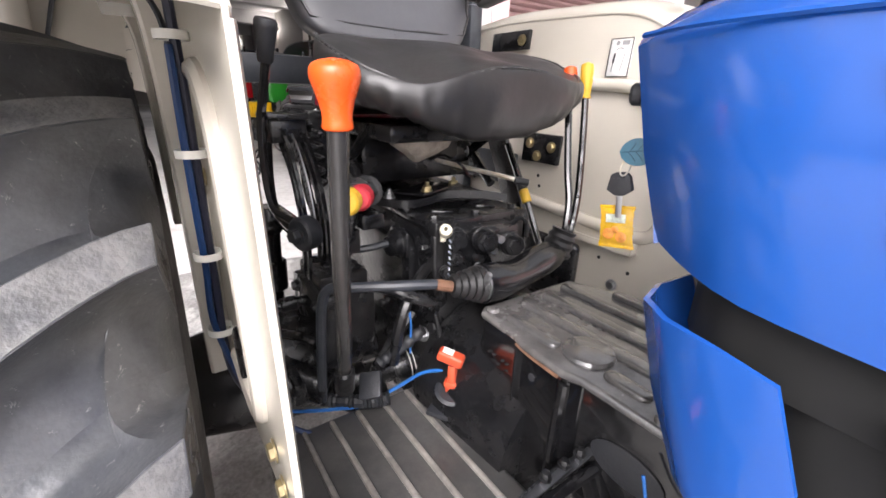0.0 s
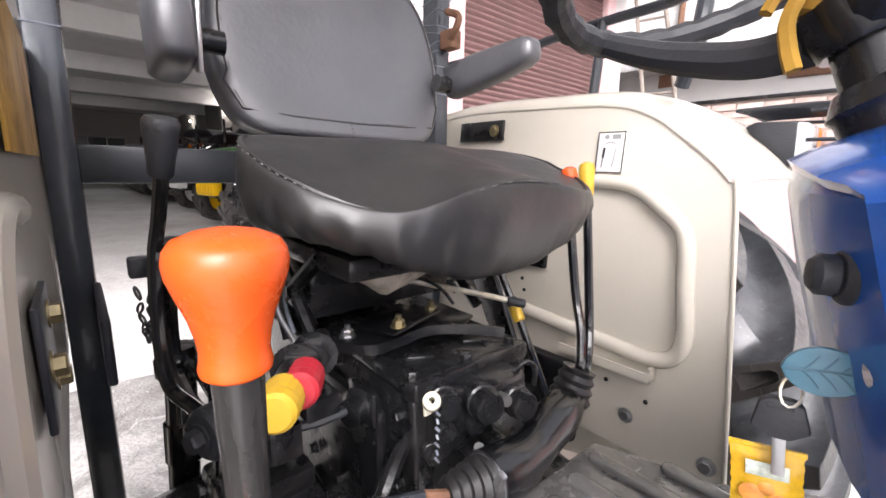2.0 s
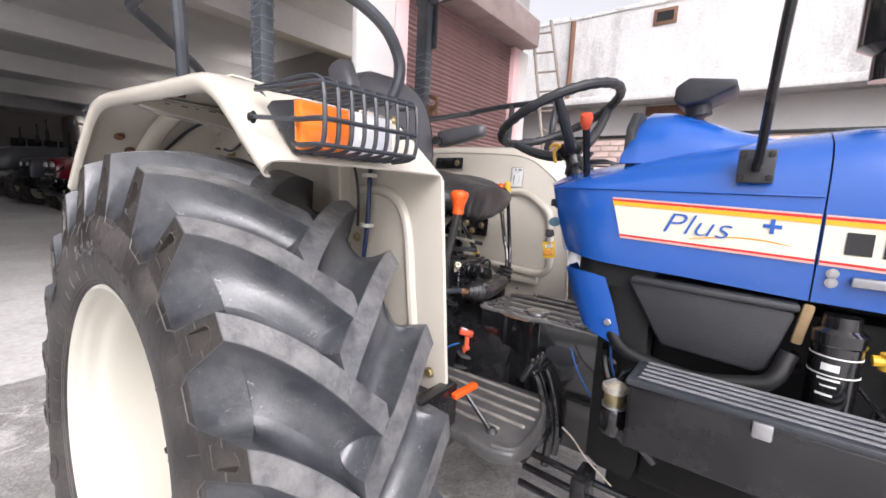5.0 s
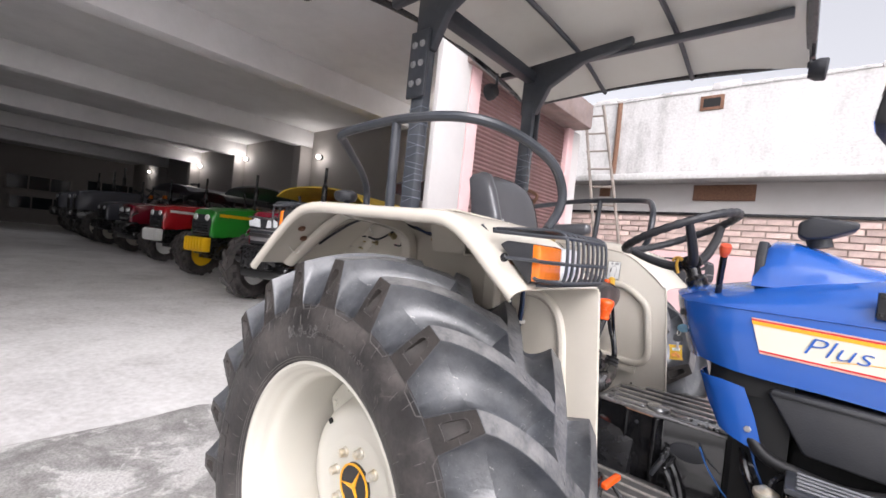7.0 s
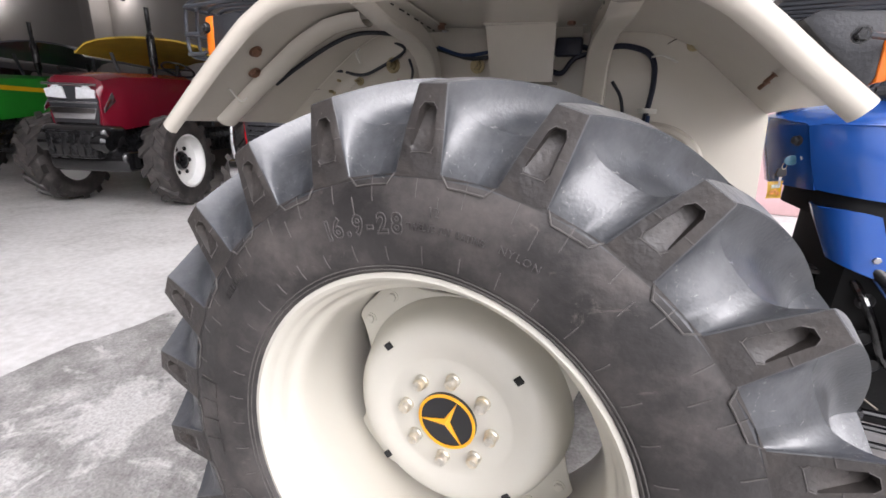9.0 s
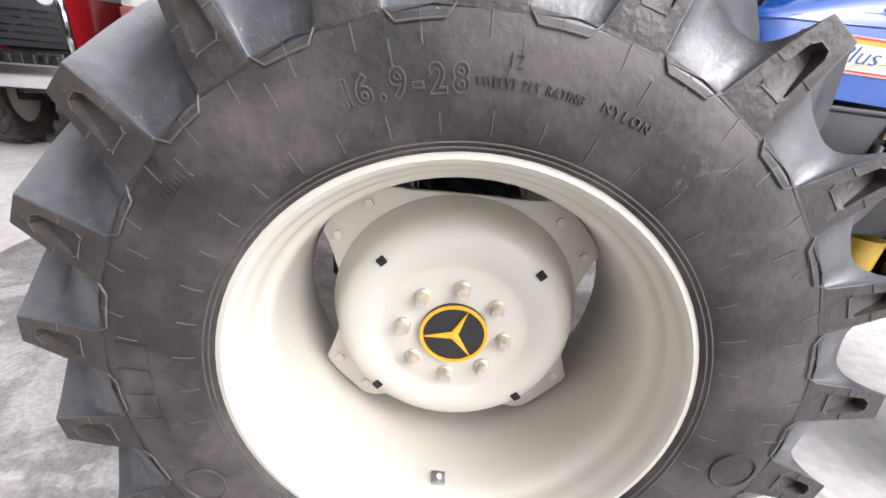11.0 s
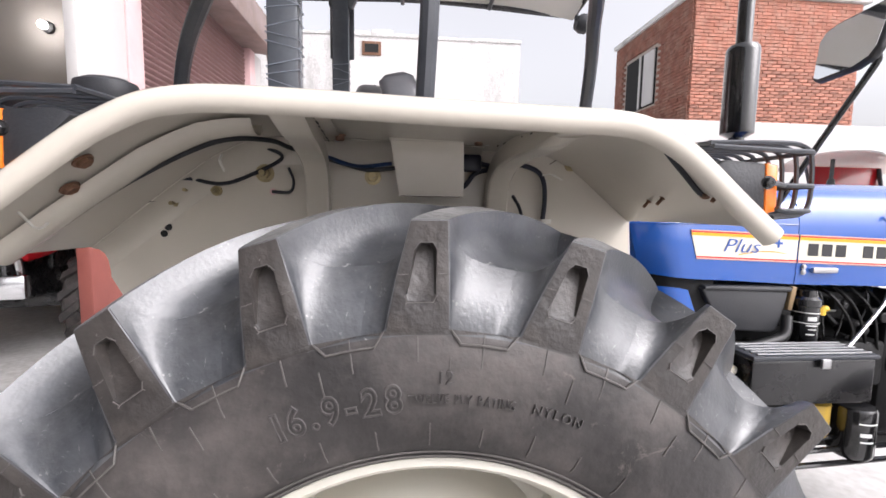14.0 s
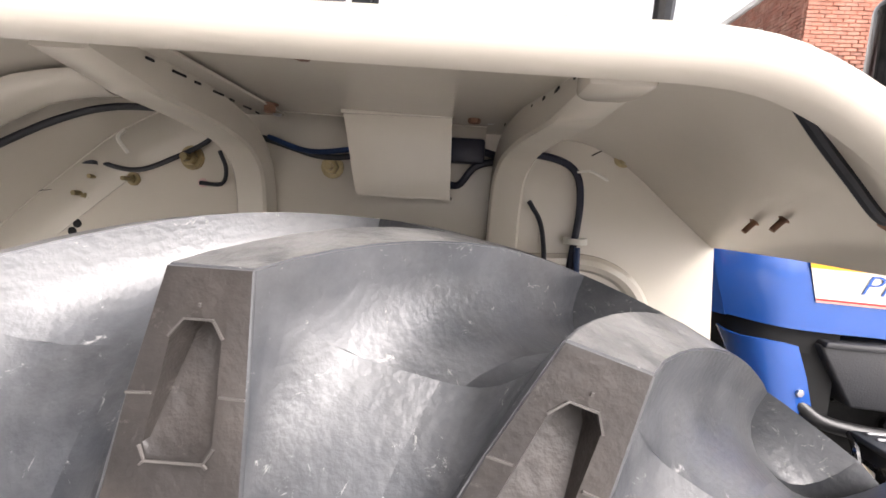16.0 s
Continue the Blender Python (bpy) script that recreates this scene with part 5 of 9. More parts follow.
# ---- far side of the tractor
def mirror_part(ob, parent, name=None):
    """The same part on the other side of the tractor's middle plane."""
    me = ob.data.copy()
    me.transform(Matrix.Translation((0, 2 * CY - 0.02, 0)) @ Matrix.Diagonal((1, -1, 1, 1)))
    me.flip_normals()
    o = new(name or ob.name.split(".")[0], me)
    o.parent = parent
    if "label" in ob:
        o["label"] = ob["label"]
    for ch in list(ob.children):
        mirror_part(ch, o)
    return o


mirror_part(lampb, tractor)
mirror_part(rail, tractor)


def lean(bm):
    for v in bm.verts:
        v.co.y += 0.068 * (v.co.z - 0.8)
    return bm


def smooth_step(v):
    v = max(0.0, min(1.0, v))
    return v * v * (3 - 2 * v)


PAN = [(-0.62, 1.44), (-0.25, 1.50), (0.08, 1.497), (0.25, 1.486), (0.335, 1.458), (0.40, 1.412), (0.45, 1.372), (0.488, 1.332), (0.499, 1.318), (0.524, 1.10), (0.562, 0.74), (-0.3, 0.74), (-0.6, 1.0)]
panel = part("fender_panel", lean(prism(PAN, "y", 1.266, 1.272, 0.002)), CREAM, tractor, "cream inner side panel of the far mudguard with a pressed ridge")
top_rows = []
for p in spline([(x, 0, z) for x, z in PAN[:9]], 4):
    yb = 1.27 + 0.068 * (p.z - 0.8)
    drop = 0.03 * smooth_step((p.x - 0.25) / 0.2)
    top_rows.append([(p.x - 0.001, yb - 0.002, p.z - 0.012), (p.x, yb + 0.002, p.z), (p.x + 0.012 * smooth_step((p.x - 0.2) / 0.2), yb + 0.02, p.z + 0.022 - drop * 0.4), (p.x + 0.03 * smooth_step((p.x - 0.2) / 0.2), yb + 0.05, p.z + 0.032 - drop * 0.5), (p.x + 0.05 * smooth_step((p.x - 0.2) / 0.2), yb + 0.12, p.z + 0.034 - drop * 0.5), (p.x + 0.06 * smooth_step((p.x - 0.2) / 0.2), 1.70, p.z + 0.024 - drop * 0.5), (p.x + 0.06 * smooth_step((p.x - 0.2) / 0.2), 1.735, p.z + 0.016 - drop * 0.5), (p.x + 0.06 * smooth_step((p.x - 0.2) / 0.2), 1.745, p.z - 0.014 - drop * 0.5)])
part("fender", sheet(top_rows, 0.004), CREAM, tractor, "cream painted steel mudguard over the far tyre", smooth=50)
part("panel_edge", lean(tube([(x - 0.002, 1.2665, z - 0.003) for x, z in PAN[:11]], 0.0045, 8, 4)), CREAM, panel)
ridge = lean(tube([(-0.2, 1.262, 1.345), (0.05, 1.262, 1.332), (0.20, 1.262, 1.322), (0.29, 1.262, 1.318), (0.335, 1.262, 1.304), (0.38, 1.262, 1.272), (0.418, 1.262, 1.24), (0.433, 1.262, 1.20), (0.442, 1.262, 1.12), (0.454, 1.262, 1.035), (0.444, 1.262, 0.985), (0.40, 1.262, 0.962), (0.30, 1.262, 0.966), (0.1, 1.262, 0.98), (-0.1, 1.262, 1.0), (-0.2, 1.262, 1.02)], 0.0165, 12, 5))
part("panel_ridge", ridge, CREAM, panel)
st = part("sticker", lean(bx(0.222, 0.284, 1.262, 1.2655, 1.34, 1.428, 0.002)), WHITE, panel, "white instruction sticker with a thin dark border")
for b in ((0.222, 0.2237, 1.34, 1.428), (0.2823, 0.284, 1.34, 1.428), (0.222, 0.284, 1.34, 1.3417), (0.222, 0.284, 1.4263, 1.428)):
    part("sticker_border", lean(bx(b[0], b[1], 1.2605, 1.2622, b[2], b[3])), DECBLK, st)
part("sticker_mark", lean(join([tube([(0.236, 1.2615, 1.352), (0.2375, 1.2615, 1.372)], 0.0009, 5), tube([(0.2375, 1.2615, 1.372), (0.2395, 1.2615, 1.394)], 0.0026, 6), tube([(0.241, 1.2615, 1.402), (0.253, 1.2615, 1.406), (0.262, 1.2615, 1.402)], 0.0008, 5)])), DECBLK, st)
GREYINK = mat("grey_ink", (0.34, 0.34, 0.34), 0.6, vary=0.1, scale=40)
part("sticker_ghost", lean(join([tube([(0.260, 1.2615, 1.352), (0.264, 1.2615, 1.376), (0.266, 1.2615, 1.394)], 0.0011, 5), rod((0.243, 1.2622, 1.417), (0.243, 1.2610, 1.417), 0.0052, 14), bx(0.255, 0.274, 1.2610, 1.2622, 1.412, 1.422)])), GREYINK, st)
brk = part("bracket", lean(bx(-0.02, 0.125, 1.252, 1.264, 1.10, 1.185, 0.004)), BLACK, panel, "black bracket with three bolts")
for x, z in ((0.01, 1.155), (0.095, 1.15), (0.045, 1.12)):
    part("bracket_bolt", lean(hexbolt((x, 1.251, z), (x, 0, z), 0.012)), ZINC, brk)
brk2 = part("bracket", lean(bx(-0.22, -0.055, 1.252, 1.264, 1.42, 1.475, 0.004)), BLACK, panel, "black bracket with one bolt")
part("bracket_bolt", lean(hexbolt((-0.083, 1.251, 1.447), (-0.083, 0, 1.447), 0.012)), ZINC, brk2)
part("channel", lean(join([bx(0.2, 0.41, 1.235, 1.264, 0.918, 0.922), bx(0.2, 0.41, 1.235, 1.239, 0.918, 0.938), bx(0.2, 0.41, 1.26, 1.266, 0.918, 0.955), bx(0.404, 0.41, 1.236, 1.264, 0.92, 0.95)])), CREAM, panel, "cream channel strip")
for x, z, r in ((0.363, 0.818, 0.012), (0.525, 0.79, 0.013)):
    part("panel_bolt", lean(hexbolt((x, 1.265, z), (x, 0, z), r)), STEEL, panel)
for x, z in ((0.40, 0.865), (0.31, 0.88), (0.05, 1.06), (0.06, 1.03)):
    part("panel_hole", lean(rod((x, 1.264, z), (x, 1.2655, z), 0.005, 10)), SHADEBLACK, panel)

# ---- seat
SY = 0.805


def smooth_sub(ob, levels=1):
    md = ob.modifiers.new("round", "SUBSURF")
    md.levels = md.render_levels = levels
    return ob


def seat_plan(a, k=1.0):
    """A point on the cushion's outline, drawn in towards the middle by k."""
    c, s = math.cos(a), math.sin(a)
    x = abs(c) ** 0.62 * math.copysign(1, c) * (0.238 if c > 0 else 0.215)
    hw = 0.270 - 0.075 * smooth_step((0.10 - x) / 0.26)
    return 0.18 + x * k, SY + abs(s) ** 0.66 * math.copysign(1, s) * hw * k


def seat_edge(x, y):
    """Height of the piped edge: high at the back and sides, dropping in front under either leg."""
    v = abs(y - SY) / 0.262
    leg = 0.044 + (0.026 if y < SY else 0.012) * math.exp(-((v - 0.66) / 0.26) ** 2)
    return 1.372 - leg * smooth_step((x - 0.16) / 0.22)


def cushion():
    n = 200
    rows = []
    for k, up in ((0.04, 0.012), (0.25, 0.012), (0.45, 0.013), (0.62, 0.013), (0.76, 0.012), (0.87, 0.009), (0.94, 0.005), (0.975, 0.0015), (0.982, 0.0)):
        row = []
        for j in range(n):
            x, y = seat_plan(2 * math.pi * j / n, k)
            z = seat_edge(x, y) + up - 0.014 * math.exp(-((abs(y - SY) - 0.13) / 0.07) ** 2) * smooth_step((x - 0.05) / 0.2)
            z += 0.0025 * noise.noise((x * 13, y * 13, 1)) + 0.0015 * noise.noise((x * 40, y * 25, 4))
            row.append((x, y, z))
        rows.append(row)
    for k, f in ((0.985, 0.015), (0.993, 0.06), (1.003, 0.16), (1.01, 0.32), (1.008, 0.5), (0.992, 0.7), (0.965, 0.86), (0.93, 0.96), (0.86, 1.0), (0.55, 0.98), (0.05, 0.95)):
        row = []
        for j in range(n):
            a = 2 * math.pi * j / n
            x, y = seat_plan(a, 0.985)
            top = seat_edge(x, y)
            front = smooth_step((x - 0.22) / 0.18)
            bot = 1.238 + (0.052 if y > SY else 0.028) * smooth_step((abs(y - SY) - 0.12) / 0.14) - 0.03 * front * math.exp(-((y - SY + 0.03) / 0.12) ** 2)
            fold = noise.noise((a * 7.0, f * 1.4, 2)) + 0.7 * noise.noise((a * 17.0 + 2.2 * f, f * 1.2, 7))
            pinch = max(0.0, noise.noise((a * 26, 0.3, 5)))
            pucker = math.sin(a * 34 + 3.0 * noise.noise((a * 5, 0.4, 8))) * max(0.0, noise.noise((a * 4, 1.7, 2)) + 0.25)
            kk = k + fold * 0.026 * f * (0.4 + front) - 0.05 * pinch * smooth_step((f - 0.55) / 0.4) * (f < 0.99) + 0.02 * pucker * smooth_step((f - 0.25) / 0.6) * (f < 0.99)
            x, y = seat_plan(a, kk)
            z = top + (bot - top) * f + (0.01 * fold * f if f > 0.8 else 0.0)
            row.append((x, y, z))
        rows.append(row)
    return loft(rows)


cushion_bm = cushion()
cushion_tree = BVHTree.FromBMesh(cushion_bm)
seat = part("seat_cushion", cushion_bm, LEATHER, tractor, "creased black leatherette seat cushion", smooth=80)
smooth_sub(seat)
seam_pts = []
for q in range(240):
    p = seat_plan(math.pi * 2 * q / 240, 0.972)
    hit = cushion_tree.ray_cast(Vector((p[0], p[1], 2.0)), Vector((0, 0, -1)))
    if hit[0]:
        seam_pts.append(hit[0] + Vector((0, 0, 0.0008)))
part("seam", tube(seam_pts, 0.003, 8, closed=True, smooth_path=False), LEATHER, seat, "piped seam")
for a, b in zip(seam_pts[::2], seam_pts[1::2]):
    out = (a - Vector((0.18, SY, a.z))).normalized() * 0.0042 - Vector((0, 0, 0.0005))
    part("stitch", tube([a + out, a.lerp(b, 0.7) + out], 0.0010, 5), STITCH, seat)

BACK = ((1.388, 0.165), (1.402, 0.198), (1.43, 0.222), (1.49, 0.240), (1.56, 0.245), (1.62, 0.238), (1.67, 0.222), (1.705, 0.196), (1.735, 0.155), (1.755, 0.105), (1.765, 0.055))
BY = 0.83


def back_front(y, z):
    """How far forward the backrest's face stands: hollow in the middle, with proud sides."""
    v = abs(y - BY) / 0.245
    return -0.008 - 0.20 * (z - 1.39) - 0.016 * (1 - v * v) * smooth_step((z - 1.40) / 0.06)


def backrest():
    rows = []
    for z, hw in BACK:
        row = []
        for j in range(48):
            a = 2 * math.pi * j / 48
            c, s = math.cos(a), math.sin(a)
            y = BY + abs(c) ** 0.5 * math.copysign(1, c) * hw
            f = back_front(y, z)
            rim = min(1.0, (1.765 - z) / 0.05 + 0.3)
            x = f - 0.055 + (0.055 if s > 0 else 0.05) * rim * abs(s) ** 0.5 * math.copysign(1, s)
            row.append((x, y, z + 0.002 * noise.noise((y * 12, z * 12, 3))))
        rows.append(row)
    return loft(rows)


back_bm = backrest()
back_tree = BVHTree.FromBMesh(back_bm)
back = smooth_sub(part("backrest", back_bm, SHEENVINYL, tractor, "black leatherette backrest", smooth=80))
trace = [(hw * 0.90, z) for z, hw in BACK[2:-1]]
trace = [(-d, z) for d, z in trace] + [(d, z) for d, z in trace[::-1]]
line = []
for p in spline([(0, d, z) for d, z in trace], 4, True):
    hit = back_tree.ray_cast(Vector((0.6, BY + p.y, p.z)), Vector((-1, 0, 0)))
    if hit[0]:
        line.append(hit[0] + Vector((0.001, 0, 0)))
part("seam", tube(line, 0.0018, 5, closed=True, smooth_path=False), LEATHER, back, "piped seam")
for a, b in zip(line[::2], line[1::2]):
    part("stitch", tube([a + Vector((0.001, 0.004, 0.003)), a.lerp(b, 0.6) + Vector((0.001, 0.004, 0.003))], 0.0008, 4), STITCH, back)
for q in range(6):
    hit = back_tree.ray_cast(Vector((0.6, BY - 0.01, 1.39 + q * 0.007)), Vector((-1, 0, 0)))
    if hit[0]:
        part("seat_tag", rod(hit[0] - Vector((0.001, 0, 0)), hit[0] + Vector((0.0012, 0.0, 0)), 0.0014, 6), STITCH, back)


def arm_pad(rows):
    """A padded arm lofted over (centre, half height, half width) stations with rounded sections."""
    out = []
    for i, (c, d, hh, hw) in enumerate(rows):
        c, d = Vector(c), Vector(d).normalized()
        side = Vector((0, 1, 0))
        up = d.cross(side).normalized()
        out.append([c + up * (abs(math.sin(a)) ** 0.55 * math.copysign(hh, math.sin(a))) + side * (abs(math.cos(a)) ** 0.55 * math.copysign(hw, math.cos(a))) for a in (2 * math.pi * k / 20 for k in range(20))])
    return loft(out)


ax = (1, 0.03, 0.14)
armr = part("armrest", arm_pad([((-0.04, 1.088, 1.533), ax, 0.02, 0.02), ((-0.03, 1.088, 1.534), ax, 0.036, 0.026), ((0.04, 1.090, 1.545), ax, 0.037, 0.027), ((0.12, 1.092, 1.556), ax, 0.032, 0.027), ((0.175, 1.094, 1.566), ax, 0.026, 0.026), ((0.19, 1.094, 1.568), ax, 0.02, 0.022), ((0.196, 1.094, 1.569), ax, 0.01, 0.012)]), SHEENVINYL, tractor, "lowered black padded armrest", smooth=60)
part("arm_pivot", rod((-0.02, BY + 0.2, 1.525), (-0.02, 1.085, 1.525), 0.018, 12), BLACK, armr)
ax = (-0.22, 0.04, 1)
arml = part("armrest", arm_pad([((0.028, 0.528, 1.462), ax, 0.045, 0.018), ((0.024, 0.528, 1.472), ax, 0.062, 0.026), ((0.0, 0.530, 1.55), ax, 0.063, 0.028), ((-0.03, 0.534, 1.65), ax, 0.056, 0.028), ((-0.055, 0.537, 1.715), ax, 0.048, 0.026), ((-0.06, 0.538, 1.728), ax, 0.03, 0.018)]), SHEENVINYL, tractor, "raised black padded armrest", smooth=60)
part("arm_pivot", rod((0.0, 0.60, 1.515), (0.0, 0.545, 1.515), 0.017, 12), BLACK, arml)
part("arm_plate", moved(bx(-0.012, 0.012, 0.0, 0.006, -0.045, 0.045, 0.003), pose(0.052, 0.552, 1.505, 0, 6, 0)), STEEL, arml, "bright pivot plate")

# seat carriage: pan, scissor links, springs, torn sleeve, straps
part("suspension_box", bx(-0.06, 0.12, SY - 0.14, SY + 0.15, 1.10, 1.207, 0.012), BLACK, tractor)
part("seat_pan", bx(-0.03, 0.30, SY - 0.17, SY + 0.17, 1.205, 1.236, 0.01), BLACK, tractor)
foam = mat("torn_foam", (0.34, 0.30, 0.255), 0.95, vary=0.3, scale=24, bump=0.6, bump_scale=90)
part("torn_sleeve", dented(lathe([(0, 0), (0.012, 0.002), (0.03, 0.012), (0.048, 0.03), (0.058, 0.05), (0.062, 0.066), (0, 0.068)], Matrix.Translation((0.235, 0.735, 1.163)) @ Matrix.Diagonal((0.8, 1.25, 1, 1)), 22), 0.009, 26), foam, tractor, "torn beige foam sleeve")
for y in (SY - 0.165, SY + 0.15):
    for pa, pb in (((0.02, 1.225), (0.20, 1.092)), ((0.22, 1.225), (0.0, 1.092))):
        part("seat_link", tube([(pa[0], y, pa[1]), ((pa[0] + pb[0]) / 2, y + 0.004, (pa[1] + pb[1]) / 2), (pb[0], y, pb[1])], 0.011, 8), BLACK, tractor)
    part("link_pivot", hexbolt((0.11, y - 0.012, 1.158), (0.11, 0, 1.158), 0.012), STEEL, tractor)
for k in range(2):
    pts = [(0.05 + 0.019 * math.cos(q * 0.8), SY - 0.215 + 0.019 * math.sin(q * 0.8), 1.095 + q * 0.0032) for q in range(40)]
    part("seat_spring", tube([(x + k * 0.05, y + k * 0.38, z) for x, y, z in pts], 0.0042, 6, smooth_path=False), CAST, tractor)
part("seat_bracket", bx(-0.13, -0.095, 0.63, 0.99, 1.06, 1.24, 0.006), BLACK, tractor)
for k, (x, y) in enumerate(((0.15, 0.60), (0.135, 0.615), (0.165, 0.605))):
    part("hanging_strap", tube([(x, y, 1.235), (x + 0.012 * math.sin(k * 2 + 1), y + 0.006, 1.20), (x - 0.008, y + 0.01 * math.cos(k), 1.15), (x + 0.01, y + 0.012, 1.10)], 0.006 - 0.001 * k, 7), (CAST, FILM, STEEL)[k], tractor)
part("adjust_rod", tube([(0.145, 0.83, 1.148), (0.18, 0.89, 1.132), (0.225, 0.95, 1.117), (0.258, 0.99, 1.106)], 0.0052, 8), NUTZINC, tractor, "greasy steel adjusting rod")
part("rod_end", rod((0.25, 0.98, 1.108), (0.272, 1.005, 1.102), 0.0085, 12, 0.002), PLASTIC, tractor)
part("coil_wire", tube([(0.17, 0.80, 1.152), (0.20, 0.815, 1.165), (0.225, 0.84, 1.15), (0.23, 0.865, 1.12)], 0.003, 5), CAST, tractor)

# ---- transmission and hydraulics
gear = part("gearbox", prism([(-0.35, 0.60), (-0.35, 1.02), (-0.05, 1.05), (0.305, 1.046), (0.318, 1.034), (0.325, 0.90), (0.33, 0.70), (0.30, 0.60)], "y", 0.715, 0.955, 0.010, 3), CAST, tractor, "black painted cast gearbox housing")
top = part("top_cover", prism([(0.10, 0.712), (0.298, 0.708), (0.316, 0.722), (0.318, 0.94), (0.30, 0.955), (0.10, 0.958)], "z", 1.046, 1.0585, 0.004), CAST, gear)
part("cover_lip", prism([(0.298, 0.708), (0.322, 0.718), (0.324, 0.948), (0.312, 0.948), (0.308, 0.728)], "z", 1.034, 1.062, 0.004), CAST, gear)
for x, y in ((0.30, 0.726), (0.308, 0.821), (0.306, 0.922), (0.20, 0.725), (0.13, 0.94)):
    part("cover_bolt", hexbolt((x, y, 1.0585), (x, y, 2), 0.0095, 0.013), CAST, gear)
for x, y in ((0.255, 0.775), (0.262, 0.885)):
    part("cover_boss", moved(bx(-0.022, 0.022, -0.01, 0.01, 0, 0.007, 0.003), pose(x, y, 1.0585, 0, 0, 60)), CAST, gear)
# seat tray with a bent front lip, bolted on top
part("seat_tray", prism([(-0.12, 0.655), (0.13, 0.655), (0.195, 0.705), (0.215, 0.80), (0.23, 0.885), (0.20, 0.945), (-0.12, 0.945)], "z", 1.068, 1.074, 0.002), BLACK, tractor, "black bent sheet tray under the seat")
part("tray_lip", loft([[(x + 0.004, y - 0.002, z + h) for h in (0.0, 0.016)] + [(x, y, z + h) for h in (0.016, 0.0)] for x, y, z in [tuple(p) for p in spline([(0.12, 0.648, 1.072), (0.165, 0.672, 1.068), (0.212, 0.716, 1.066), (0.222, 0.765, 1.07), (0.238, 0.80, 1.083), (0.275, 0.85, 1.086), (0.318, 0.892, 1.083)], 4)]]), BLACK, tractor, "worn bent edge of the tray")
part("tray_plate", moved(bx(-0.05, 0.05, -0.06, 0.06, -0.003, 0.003, 0.002), pose(0.16, 0.80, 1.088, 4, -6, 12)), BLACK, tractor)
for x, y, z in ((0.148, 0.713, 1.074), (0.06, 0.69, 1.074), (0.178, 0.86, 1.092), (0.20, 0.775, 1.092)):
    part("tray_bolt", join([hexbolt((x, y, z), (x, y, 2), 0.010, 0.012), rod((x, y, z + 0.01), (x, y, z + 0.02), 0.005, 8)]), STEEL if x < 0.15 else ZINC, tractor)
# valve bank on the front face
for x, y, z, r, d in ((0.325, 0.758, 1.028, 0.021, 0.028), (0.36, 0.797, 1.031, 0.022, 0.034), (0.375, 0.854, 1.017, 0.0205, 0.032), (0.325, 0.756, 0.993, 0.0145, 0.03), (0.335, 0.803, 0.989, 0.0145, 0.028), (0.33, 0.735, 0.965, 0.012, 0.022), (0.33, 0.83, 0.972, 0.012, 0.022)):
    part("valve_plug", join([lathe([(0, 0), (r * 1.12, 0), (r * 1.12, d * 0.35), (r, d * 0.42), (r, d * 0.9), (r * 0.9, d), (0, d)], axis_to((x, y, z), (x + 1, y - 0.35, z + 0.12)), 20), lathe([(0, d), (r * 0.7, d), (r * 0.66, d + 0.006), (0, d + 0.006)], axis_to((x, y, z), (x + 1, y - 0.35, z + 0.12)), 6)]), CAST, gear)
part("valve_block", join([bx(0.32, 0.372, 0.782, 0.885, 1.0, 1.05, 0.007), bx(0.32, 0.35, 0.735, 0.79, 0.955, 1.045, 0.008), bx(0.355, 0.38, 0.83, 0.875, 1.005, 1.04, 0.005)]), CAST, gear)
part("valve_stem", join([rod((0.37, 0.825, 1.03), (0.392, 0.818, 1.034), 0.008, 8), rod((0.37, 0.815, 1.012), (0.385, 0.81, 1.01), 0.007, 8)]), STEEL, gear)
part("valve_pipe", tube([(0.36, 0.87, 1.048), (0.37, 0.885, 1.062), (0.375, 0.90, 1.05), (0.372, 0.905, 1.02)], 0.0045, 7), CAST, gear)
part("drain_tag", join([lathe([(0.004, 0), (0.011, 0), (0.012, 0.004), (0.011, 0.018), (0.008, 0.02), (0.004, 0.02)], axis_to((0.352, 0.718, 1.052), (0.375, 0.70, 1.075)), 14, closed=True), bx(0.347, 0.352, 0.708, 0.72, 1.035, 1.055, 0.002)]), mat("ivory_plastic", (0.62, 0.58, 0.46), 0.45, vary=0.15, scale=40), gear, "ivory bleed nipple cap")
part("tag_chain", join([tube([(0.356, 0.722 + 0.002 * (k % 2), 1.04 - 0.011 * k), (0.359, 0.726 - 0.002 * (k % 2), 1.034 - 0.011 * k)], 0.0022, 5) for k in range(7)]), FILM, gear, "hanging bead chain")
# near side of the gearbox: draft lever boss, bolts and pipes
part("side_cover", bx(0.02, 0.26, 0.695, 0.716, 0.80, 1.0, 0.010), CAST, gear)
part("side_boss", join([lathe([(0, 0), (0.03, 0), (0.03, 0.014), (0.022, 0.02), (0.02, 0.036), (0.014, 0.04), (0, 0.04)], axis_to((0.225, 0.698, 1.0), (0.30, 0.50, 1.0)), 20), bx(0.19, 0.26, 0.688, 0.70, 0.975, 1.03, 0.006)]), CAST, gear)
part("draft_rod", tube([(0.235, 0.672, 1.008), (0.225, 0.62, 1.0), (0.205, 0.575, 0.998)], 0.0075, 8), FRAMEBLACK, tractor, "thin steel draft rod")
